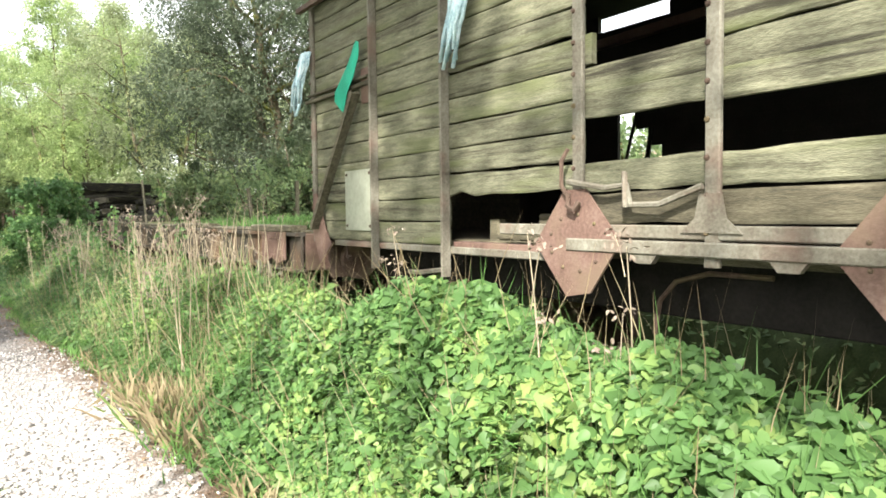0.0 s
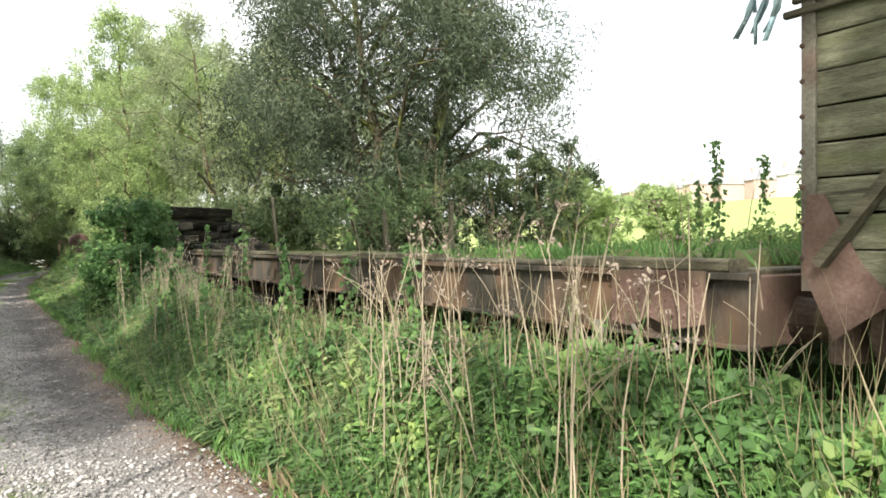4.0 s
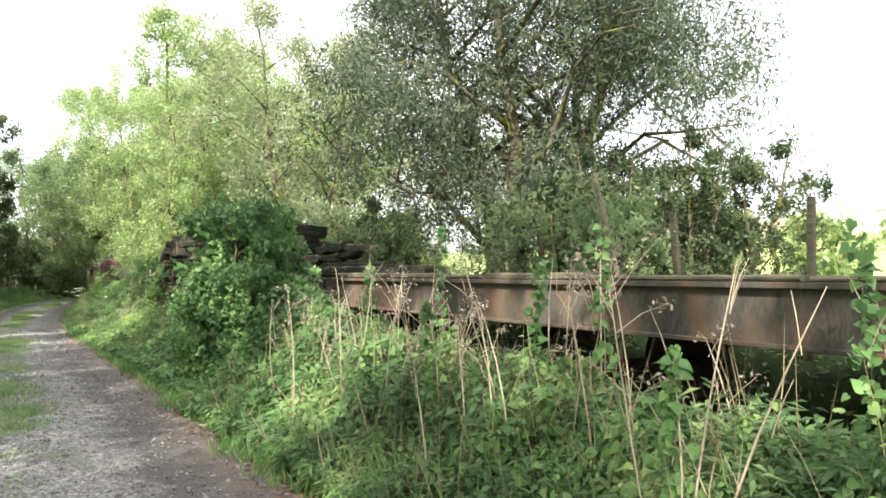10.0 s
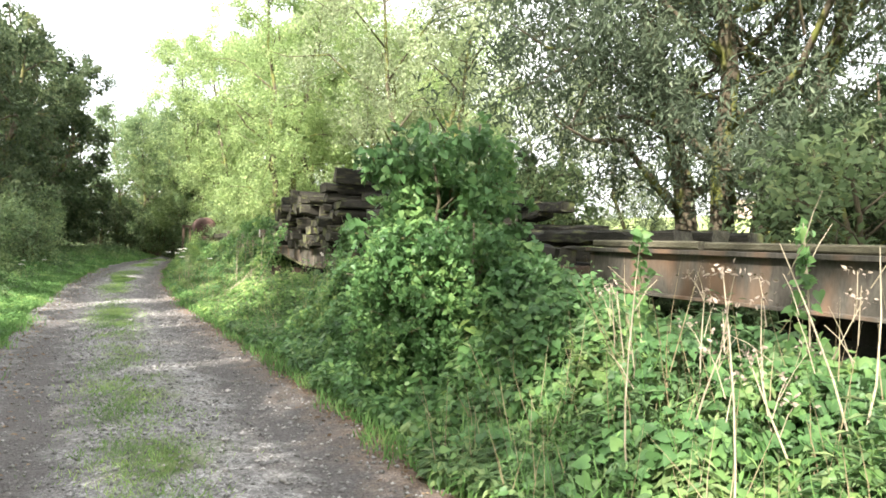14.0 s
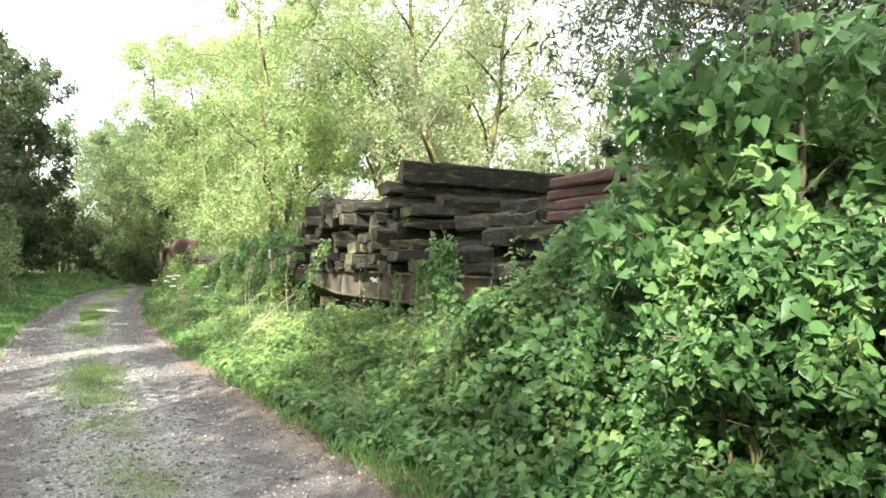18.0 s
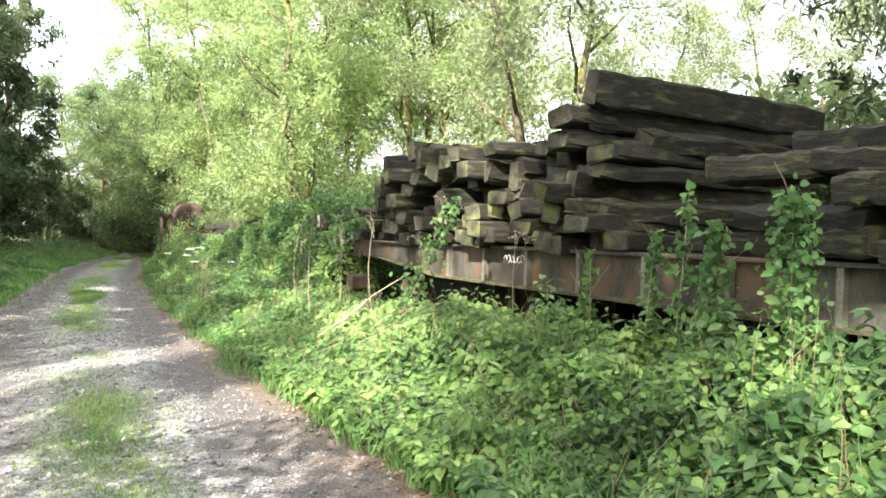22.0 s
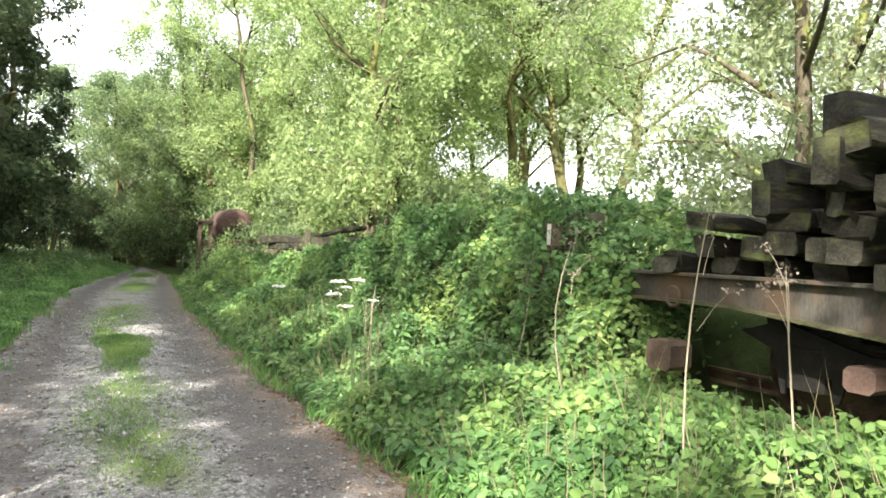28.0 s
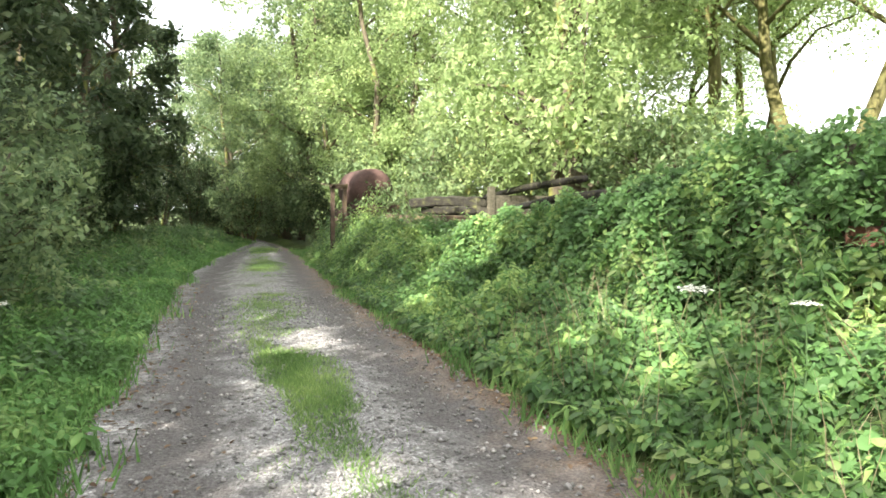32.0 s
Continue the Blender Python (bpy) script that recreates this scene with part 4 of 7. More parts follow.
rag("torn_sheet", [(VX - 0.05, 5.42, 2.97), (VX - 0.07, 5.45, 2.86), (VX - 0.09, 5.5, 2.76), (VX - 0.08, 5.56, 2.66), (VX - 0.08, 5.58, 2.6)], 0.16, M_tarp_blue, "torn blue and white sheet strips hanging from the wagon corner")
rag("torn_sheet", [(VX - 0.05, 3.17, 2.98), (VX - 0.07, 3.2, 2.85), (VX - 0.08, 3.24, 2.72), (VX - 0.07, 3.3, 2.6)], 0.15, M_tarp_blue, "torn blue and white sheet strips hanging from the side planks")
gt = Geo()
outline = [(4.45, 2.86), (4.50, 2.88), (4.62, 2.74), (4.86, 2.55), (4.865, 2.48), (4.79, 2.42), (4.72, 2.375), (4.66, 2.5), (4.61, 2.56), (4.55, 2.62), (4.46, 2.76)]
gt.prism(outline, 0, VX - 0.075, VX - 0.071)
solid("tarpaulin_scrap", gt, M_tarp_green, (VX - 0.07, 4.5, 2.83), "torn scrap of bright green tarpaulin hung on the upright", "tarpaulin")

# ---- flat wagon ----
FX = 2.33
flat = thing("flat_wagon", (CX, 11.3, 0.0), "empty rusty flat wagon with mossy timber deck", "railway wagon")
F0, F1 = 5.62, 17.2
for s, x in ((1, FX), (-1, 2 * CX - FX)):
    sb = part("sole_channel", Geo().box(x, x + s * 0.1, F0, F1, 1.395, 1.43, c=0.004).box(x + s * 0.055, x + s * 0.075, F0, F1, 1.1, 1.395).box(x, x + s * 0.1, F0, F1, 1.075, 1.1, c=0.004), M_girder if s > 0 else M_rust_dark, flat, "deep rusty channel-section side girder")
for y in (F0, F1):
    part("headstock", Geo().box(FX + 0.1, 2 * CX - FX - 0.1, y, y + (0.1 if y == F0 else -0.1), 1.08, 1.42, c=0.01), M_rust_red, flat)
ep = part("end_plate", Geo().prism([(5.83, 1.435), (6.4, 1.425), (6.41, 1.38), (6.41, 1.15), (6.3, 1.13), (6.16, 1.19), (6.0, 1.14), (5.83, 1.18)], 0, FX - 0.022, FX - 0.004), M_rust_red, flat, "riveted red rusty end plate")
for q in range(16):
    yy, zz = 5.87 + 0.07 * (q % 8), 1.37 - 0.16 * (q // 8)
    part("rivet", Geo().dome((FX - 0.022, yy, zz), 0.011, (-1, 0, 0), 0.8, 6), M_rust_red, ep)
part("step_iron", Geo().tube([(FX - 0.01, 6.28, 1.15), (FX - 0.02, 6.2, 1.03), (FX - 0.02, 6.12, 1.01), (FX, 5.98, 1.05)], 0.013, 6), M_rust_pale, flat)
part("tow_hook", Geo().prism([(6.6, 1.14), (6.46, 1.14), (6.46, 1.02), (6.52, 0.98), (6.6, 1.0), (6.58, 1.04), (6.53, 1.03), (6.53, 1.09)], 0, FX - 0.03, FX - 0.012), M_rust_pale, flat, "rusty lashing hook")
# deck boards, edge timbers and their grass
yy = F0 + 0.02
while yy < F1 - 0.2:
    w = 0.19 + 0.03 * rng.random()
    dz = 0.015 * rng.random()
    part("deck_board", Geo().box(FX + 0.1, 2 * CX - FX - 0.1, yy, yy + w - 0.012, 1.39, 1.432 + dz, c=0.008), M_plank_dark, flat)
    yy += w
yy = F0 + 0.1
while yy < F1 - 0.3:
    ln = 0.5 + 1.4 * rng.random()
    y2 = min(yy + ln, F1 - 0.05)
    hh = 0.03 + 0.035 * rng.random()
    part("edge_timber", Geo().box(FX - 0.01 + 0.03 * rng.random(), FX + 0.16, yy, y2 - 0.03, 1.431, 1.431 + hh, c=0.012).wobble(0.008, 4, yy), M_plank_dark, flat, "grey weathered edge timber")
    yy = y2 + 0.02
for y in (7.7, 9.6, 13.3, 15.2):
    wheelset(flat, y, 0.43)
for y in (8.65, 14.25):
    # bogie frame colour carries the shade under the deck
    part("bogie_frame", Geo().prism([(y - 1.45, 0.9), (y - 1.2, 1.0), (y - 0.4, 0.86), (y + 0.4, 0.86), (y + 1.2, 1.0), (y + 1.45, 0.9), (y + 1.2, 0.8), (y + 0.4, 0.6), (y - 0.4, 0.6), (y - 1.2, 0.8)], 0, CX - 1.02, CX - 0.96), M_dark, flat, "bogie side frame coloured near-black for shade")
buffer(flat, CX - 0.87, F0, 1.2, -1)
part("side_stanchion", Geo().box(FX + 0.07, FX + 0.105, 12.31, 12.35, 1.44, 2.24, Matrix.Translation((0, 12.33, 1.44)) @ pose(0, 0, 0, -17) @ Matrix.Translation((0, -12.33, -1.44)), c=0.01), M_plank_dark, flat, "leaning grey timber side stanchion")

# heaps left on the deck
def mound(name, x0, x1, y0, y1, z0, h, mat, label, category, seed):
    nx, ny = 14, 26
    X, Y = np.meshgrid(np.linspace(x0, x1, nx), np.linspace(y0, y1, ny))
    a, b = (X - x0) / (x1 - x0), (Y - y0) / (y1 - y0)
    rim = np.clip(np.minimum(np.minimum(a, 1 - a), np.minimum(b, 1 - b)) * 7, 0, 1) ** 0.6
    Z = z0 + h * rim * (0.75 + 0.3 * bumps(X, Y, 3.0, seed))
    v = np.stack([X, Y, Z], -1).reshape(-1, 3)
    i = (np.arange(ny - 1)[:, None] * nx + np.arange(nx - 1)[None]).ravel()
    me = fast_mesh(name, v, np.stack([i, i + 1, i + nx + 1, i + nx], -1), True)
    me.materials.append(mat)
    return tagged(new(name, me), label, category, "", "stuff")


mound("moss_heap", 2.5, 4.6, 6.0, 7.0, 1.43, 0.11, M_moss, "low mossy soil heap on the wagon deck", "moss", 1.0)
mound("moss_heap", 2.5, 4.7, 7.2, 16.6, 1.43, 0.04, M_moss, "thin moss spread over the wagon deck", "moss", 2.0)



def deck_grass():
    """Bright tufts that have seeded on the wagon's deck."""
    r = np.random.default_rng(46)
    n = 2600
    k = r.integers(0, 46, n)
    cx, cy = 2.55 + 1.9 * r.random(46), 5.8 + 3.4 * r.random(46) ** 1.4
    c = np.stack([cx[k] + 0.09 * r.normal(size=n), cy[k] + 0.12 * r.normal(size=n), 1.44 + 0.03 * r.random(n)], -1)
    along = r.normal(size=(n, 3)) * [0.5, 0.5, 0] + [0, 0, 1]
    me = leaf_mesh("deck_grass", c, along, r.normal(size=(n, 3)) * [1, 1, 0.2], 0.07 + 0.1 * r.random(n), "blade", F_grass)
    stuff("deck_grass", me, "bright green grass tufts growing on the wagon deck", "grass")


deck_grass()

# ---- timber wagon: girder-sided flat wagon under a load of old sleepers ----
GX = 2.16
timber_wagon = thing("timber_wagon", (CX, 23.3, 0.0), "rusty girder-sided flat wagon loaded with old sleepers", "railway wagon")
G0, G1 = 17.7, 28.95
for s, x in ((1, GX), (-1, 2 * CX - GX)):
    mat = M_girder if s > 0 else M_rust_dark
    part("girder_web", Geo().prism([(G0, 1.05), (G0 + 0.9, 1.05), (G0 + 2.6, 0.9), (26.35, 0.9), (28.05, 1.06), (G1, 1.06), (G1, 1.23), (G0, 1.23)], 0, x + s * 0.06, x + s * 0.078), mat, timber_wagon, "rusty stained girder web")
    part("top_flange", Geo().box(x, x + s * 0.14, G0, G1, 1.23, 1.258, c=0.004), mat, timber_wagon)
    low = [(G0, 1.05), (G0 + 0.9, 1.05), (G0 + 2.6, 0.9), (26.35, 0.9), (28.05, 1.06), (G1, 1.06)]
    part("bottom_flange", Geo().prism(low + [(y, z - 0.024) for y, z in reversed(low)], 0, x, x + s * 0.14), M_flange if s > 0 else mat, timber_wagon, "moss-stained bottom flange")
    if s > 0:
        for y in np.arange(20.4, 26.6, 0.71):
            part("rib", Geo().box(x + 0.006, x + 0.06, y - 0.02, y + 0.02, 0.9, 1.23), M_rust_pale, timber_wagon)
for y, d in ((G0, 1), (G1 - 0.1, -1)):
    part("headstock", Geo().box(GX + 0.14, 2 * CX - GX - 0.14, y, y + 0.1, 1.0, 1.25, c=0.01), M_rust_dark, timber_wagon)
# deck and bogie frames near-black for the shade below the load
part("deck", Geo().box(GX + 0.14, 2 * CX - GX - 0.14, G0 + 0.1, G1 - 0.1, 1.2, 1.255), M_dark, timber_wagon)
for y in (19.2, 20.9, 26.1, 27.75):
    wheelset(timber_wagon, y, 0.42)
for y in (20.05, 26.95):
    part("bogie_frame", Geo().prism([(y - 1.3, 0.86), (y - 1.0, 0.96), (y - 0.4, 0.8), (y + 0.4, 0.8), (y + 1.0, 0.96), (y + 1.3, 0.86), (y + 1.0, 0.74), (y + 0.4, 0.55), (y - 0.4, 0.55), (y - 1.0, 0.74)], 0, CX - 1.04, CX - 0.97), M_dark, timber_wagon, "bogie frame coloured near-black for shade")
part("end_box", Geo().box(2.22, 2.42, 27.13, 27.31, 0.63, 0.78, c=0.03), M_rust_red, timber_wagon, "faded red painted axle box end")
part("end_box", Geo().box(1.98, 2.2, 28.36, 28.58, 0.56, 0.77, c=0.03), M_rust_dark, timber_wagon, "dark rusty box below the girder end")
part("lashing_ring", Geo().tube([(GX - 0.02, 28.5 + 0.06 * math.cos(a), 1.08 + 0.07 * math.sin(a)) for a in np.linspace(0, 2 * math.pi, 13)], 0.012, 6, False), M_rust_dark, timber_wagon)
for q in range(7):
    yq = 25.05 - 0.055 * q
    a0, a1 = 1.0 * q, 1.0 * q + 3.6 + 0.5 * (q % 3)
    part("paint_mark", Geo().tube([(GX + 0.057, yq + 0.024 * math.cos(a), 1.14 + (0.03 + 0.006 * (q % 2)) * math.sin(a) + 0.008 * math.sin(3 * q)) for a in np.linspace(a0, a1, 9)], 0.0045, 5), M_chalk, timber_wagon, "white unreadable paint scribble")
buffer(timber_wagon, CX - 0.87, G1, 1.12, 1)


def sleeper_mesh(seed, L, w, h, mat, rough=1.0, end=None):
    """A worn old sleeper lying along x, its middle at the origin: rounded arrises, a seat cut by the chair, split ends."""
    r = np.random.default_rng(seed)
    g = Geo()
    n = max(8, int(L / 0.17))
    c = 0.014
    vs = []
    side = 0.03 * rough * r.normal(size=2)
    for q in range(n + 1):
        x = -L / 2 + L * q / n
        tip = q in (0, n)
        e = 1 - (0.02 + 0.06 * r.random()) * tip
        a = w / 2 * e * (1 + 0.028 * rough * r.normal())
        b = h / 2 * e * (1 + 0.03 * rough * r.normal())
        seat = 0.018 * (abs(abs(x) - 0.75) < 0.2) * (L > 2)
        dy, dz = 0.005 * rough * r.normal() + side[0] * (x / L) ** 2, 0.004 * rough * r.normal() + side[1] * (x / L) ** 2
        k = c * (0.6 + 1.8 * r.random(8)) 
        k = np.minimum(k, 0.45 * min(a, b))
        j = 0.014 * rough * r.normal(size=8) if tip else np.zeros(8)
        ring = [(-a + k[0], -b), (a - k[1], -b), (a, -b + k[2]), (a, b - k[3] - seat), (a - k[4], b - seat), (-a + k[5], b - seat), (-a, b - k[6] - seat), (-a, -b + k[7])]
        vs += [(x + j[i], u + dy, v + dz) for i, (u, v) in enumerate(ring)]
    fs = [(q * 8 + i, q * 8 + (i + 1) % 8, q * 8 + 8 + (i + 1) % 8, q * 8 + 8 + i) for q in range(n) for i in range(8)]
    fs += [tuple(range(7, -1, -1)), tuple(n * 8 + i for i in range(8))]
    g.add(vs, fs)
    me = g.mesh("railway_sleeper")
    me.materials.append(mat)
    me.materials.append(end or mat)
    me.polygons.foreach_set("material_index", [1 if len(p.vertices) == 8 else 0 for p in me.polygons])
    return me


SL = [sleeper_mesh(s, 2.5 + 0.1 * (s % 3), 0.215 + 0.03 * (s % 3), 0.132 + 0.014 * (s % 4), M_sleeper, 1.3, M_sleeper_end) for s in range(8)]
SS = [sleeper_mesh(60 + s, (0.4, 0.5, 0.62, 0.8, 1.0)[s % 5], 0.25 + 0.02 * (s % 3), 0.14 + 0.014 * (s % 3), M_sleeper, 1.2, M_sleeper_end) for s in range(10)]
SR = [sleeper_mesh(40 + s, 0.95, 0.26, 0.098, M_sleeper_red, 0.3) for s in range(3)]


def put_sleeper(me, x, y, z, rz=0.0, rx=0.0, ry=0.0, label="dark mossy old wooden sleeper in the load", name="railway_sleeper"):
    ob = new(name, me)
    ob.matrix_world = pose(x, y, z, rx, ry, rz)
    return tagged(ob, label, "sleeper", "sleepers loaded on the wagon")


TOP = [(17.9, 1.6), (18.6, 1.78), (20.0, 1.7), (20.7, 1.8), (21, 2.14), (22.2, 2.34), (23.1, 2.48), (23.8, 2.46), (24.1, 2.26), (24.6, 2.25), (25.2, 2.22), (26.0, 2.32), (26.8, 2.36), (27.3, 2.14), (27.7, 1.88), (28.1, 1.6), (28.4, 1.42)]
# crosswise, with their ends to the path
layer, z = 0, 1.258
while z < 2.38:
    h = 0.14
    y = 23.5 + 0.12 * (layer % 2)
    while y < 28.75:
        if z + h < curve(y, TOP) + 0.05:
            tilt = rng.normal() * 10 if layer > 1 else rng.normal() * 2.5
            roll = rng.choice([0, 0, 0, 90]) if layer > 2 else 0
            if rng.random() < 0.07 and 0 < layer:
                y += 0.2
                continue
            put_sleeper(SL[rng.integers(8)], 3.44 + float(np.clip(rng.normal() * (0.13 + 0.025 * layer), -0.26, 0.34)), y + 0.13, z + h / 2 + (0.03 if roll else 0) + 0.012 * rng.normal(), rz=rng.normal() * 4.5, rx=tilt + roll, ry=rng.normal() * 0.8)
        y += 0.25 + 0.03 * rng.random()
    z += h
    layer += 1
# lengthwise layers
layer, z = 0, 1.258
while z < 2.4:
    h = 0.165
    y = 17.85 - 0.5 * (layer % 3)
    while y < 24.0:
        L = 2.5
        yc = y + L / 2
        if yc > 18.6 and z + h < curve(yc, TOP) + 0.07 and yc + L / 2 < 23.95:
            yf = yc - L / 2
            while yf < yc + L / 2 - 0.2 and not (18.6 < yf < 20.9 and z > 1.66):
                me_f = SS[rng.integers(len(SS))]
                lf = abs(me_f.vertices[-1].co.x) * 2 + 0.02
                if yf + lf > yc + L / 2 + 0.3:
                    break
                put_sleeper(me_f, 2.24 + 0.12 * rng.normal(), yf + lf / 2, z + h / 2 + 0.014 * rng.normal(), rz=90 + rng.normal() * 5, rx=rng.normal() * 6, ry=rng.normal() * 1.2, label="broken mossy length of old wooden sleeper")
                yf += lf + 0.02 + 0.05 * rng.random()
            for col in range(1, 4) if z < 1.9 else (2, 3):
                x = 2.2 + col * 0.3 + 0.02 * rng.normal()
                if col == 3:
                    x = 4.2
                red = 18.6 < yc < 20.4 and z > 1.75
                if red and col == 0:
                    continue
                for dy in (-0.85, 0.0, 0.85):
                    if z > 1.72:
                        put_sleeper(SS[(rng.integers(2) * 5 + 3)], x + 0.05 * rng.normal(), yc + dy + rng.normal() * 0.05, z + h / 2 + 0.015 * rng.normal(), rz=90 + rng.normal() * 4, rx=rng.normal() * 6, ry=rng.normal() * 1.5, label="broken mossy length of old wooden sleeper")
                if z > 1.72:
                    continue
                put_sleeper(SL[rng.integers(8)], x, yc + rng.normal() * 0.06, z + h / 2 + 0.01 * rng.normal(), rz=90 + rng.normal() * 1.6, rx=rng.normal() * 3, ry=rng.normal() * 0.8)
        y += L + 0.04
    z += h
    layer += 1
for q in range(5):
    put_sleeper(SR[q % 3], 2.3 + 0.03 * rng.normal(), 20.45 + 0.06 * rng.normal(), 1.7 + q * 0.1, rz=90 + rng.normal() * 3.0, label="red-brown squared timber stacked on the load", name="squared_timber")
for q in range(3):
    put_sleeper(SL[q], 2.9 + 0.3 * q, 17.9, 1.53 + 0.0 * q, rz=90 + 3 * q)

solid("log", Geo().tube([(2.3, 18.9, 2.0), (2.28, 19.4, 2.02), (2.26, 19.95, 2.03)], [0.06, 0.065, 0.055], 9).wobble(0.01, 4), M_plank, (2.28, 19.4, 1.96), "pale weathered log lying above the creepers", "log", smooth=True)

# ---- open wagon under creepers ----
IX = 2.32
ivy_wagon = thing("open_wagon", (CX, 33.0, 0.0), "low-sided open wagon smothered in creepers", "railway wagon")
I0, I1 = 29.5, 36.6
part("side_frame", Geo().box(IX, IX + 0.08, I0, I1, 1.0, 1.25, c=0.006), M_rust_dark, ivy_wagon)
part("side_frame", Geo().box(2 * CX - IX - 0.08, 2 * CX - IX, I0, I1, 1.0, 1.25, c=0.006), M_rust_dark, ivy_wagon)
part("floor", Geo().box(IX + 0.08, 2 * CX - IX - 0.08, I0, I1, 1.18, 1.25), M_plank_dark, ivy_wagon)
for k in range(3):
    part("side_plank", Geo().box(IX + 0.02, IX + 0.06, I0, 33.2, 1.26 + k * 0.16, 1.41 + k * 0.16), M_plank_dark, ivy_wagon)
for y in (I0 + 0.05, 31.0, 32.2, 33.2):
    part("side_post", Geo().box(IX - 0.03, IX + 0.02, y - 0.04, y + 0.04, 1.0, 1.62), M_rust_dark, ivy_wagon)
for y in (31.0, 34.9):
    wheelset(ivy_wagon, y, 0.45)
part("wagon_plate", Geo().box(1.92, 2.085, 29.72, 29.735, 1.42, 1.62, c=0.004), M_rust_red, ivy_wagon, "small pale and rust-red plate")
part("plate_edge", Geo().box(1.92, 1.96, 29.714, 29.72, 1.43, 1.61), M_chalk, ivy_wagon, "pale worn edge of the plate")
part("plate_mark", Geo().box(1.995, 2.005, 29.715, 29.72, 1.46, 1.57).box(2.04, 2.05, 29.715, 29.72, 1.46, 1.57).box(2.005, 2.04, 29.715, 29.72, 1.56, 1.57), M_rust_pale, ivy_wagon, "pale worn mark on the plate")
part("plate_bracket", Geo().box(1.99, 2.02, 29.735, 29.76, 1.02, 1.6).box(2.0, 2.34, 29.74, 29.76, 1.05, 1.08), M_rust_dark, ivy_wagon)
part("orange_panel", Geo().box(IX - 0.34, IX - 0.0, 31.58, 31.78, 1.06, 1.18, c=0.02), M_orange, ivy_wagon, "orange-red painted panel")
for q, (x, y0, y1, z) in enumerate(((2.5, 33.6, 34.7, 1.58), (2.8, 33.9, 35.7, 1.52), (2.45, 34.9, 37.2, 1.42), (2.75, 35.8, 38.6, 1.62), (3.1, 33.9, 36.8, 1.5))):
    solid("log", Geo().tube([(x, y0, z + 0.05), (x + 0.03, (y0 + y1) / 2, z), (x, y1, z - 0.12)], [0.05, 0.055, 0.045], 10).wobble(0.02, 4, q), M_sleeper, (x, (y0 + y1) / 2, z - 0.1), "dark bare log lying on the load", "log", "logs on the open wagon", smooth=True)

# ---- low wagon with timbers, far on ----
low_wagon = thing("low_wagon", (CX, 39.6, 0.0), "low dark flat wagon with a few timbers", "railway wagon")
part("frame", Geo().box(2.2, 2.3, 37.4, 42.2, 0.95, 1.2, c=0.006).box(5.0, 5.1, 37.4, 42.2, 0.95, 1.2).box(2.3, 5.0, 37.4, 37.5, 0.95, 1.2).box(2.3, 5.0, 42.1, 42.2, 0.95, 1.2), M_rust_dark, low_wagon)
part("deck", Geo().box(2.3, 5.0, 37.5, 42.1, 1.12, 1.2), M_plank_dark, low_wagon)
part("end_bulkhead", Geo().box(2.3, 5.0, 37.42, 37.5, 1.2, 1.5).box(2.25, 2.33, 37.4, 37.5, 1.2, 1.62), M_plank_dark, low_wagon, "dark plank end")
for y in (38.5, 41.0):
    wheelset(low_wagon, y, 0.45)
for q in range(5):
    put_sleeper(SL[q], 2.5 + 0.28 * (q % 3), 39.4 + 0.1 * q, 1.285 + 0.155 * (q // 3), rz=90 + 2 * q)

# ---- tank at the end of the siding ----
tank = thing("tank_wagon", (2.1, 44.0, 0.0), "small red-rusted tank on a frame among trees", "railway wagon")
tz, tx = 1.76, 2.2
prof = [(43.0, 0.0), (43.01, 0.25), (43.06, 0.37), (43.16, 0.44), (43.4, 0.46), (44.6, 0.46), (44.8, 0.4), (44.85, 0.0)]
n = 28
tg = Geo().add([(tx + r * math.cos(2 * math.pi * k / n), y, tz + r * math.sin(2 * math.pi * k / n)) for y, r in prof for k in range(n)], [(i * n + k, i * n + (k + 1) % n, (i + 1) * n + (k + 1) % n, (i + 1) * n + k) for i in range(len(prof) - 1) for k in range(n)])
part("barrel", tg, M_tank, tank, "red-rusted round tank barrel", smooth=True)
part("buffer_beam", Geo().box(tx - 0.55, tx + 0.5, 42.8, 42.95, 0.95, 1.4, c=0.01), M_tank, tank)
part("end_frame", Geo().box(tx - 0.98, tx - 0.9, 43.0, 43.1, 0.2, 1.8).box(tx - 0.72, tx - 0.64, 43.0, 43.1, 0.2, 1.78).box(tx - 1.0, tx - 0.62, 43.0, 43.08, 1.74, 1.84), M_rust_dark, tank, "dark upright end frame")
part("underframe", Geo().box(tx - 0.5, tx - 0.4, 42.95, 45.0, 0.9, 1.32).box(tx + 0.4, tx + 0.5, 42.95, 45.0, 0.9, 1.32), M_rust_dark, tank)
for yw in (43.5, 44.5):
    part("wheel", Geo().tube([(tx - 0.6, yw, 0.68), (tx - 0.48, yw, 0.68)], 0.44, 24), M_rust_dark, tank)
    part("axle", Geo().tube([(tx - 0.6, yw, 0.68), (tx + 0.5, yw, 0.68)], 0.06, 10), M_rust_dark, tank)

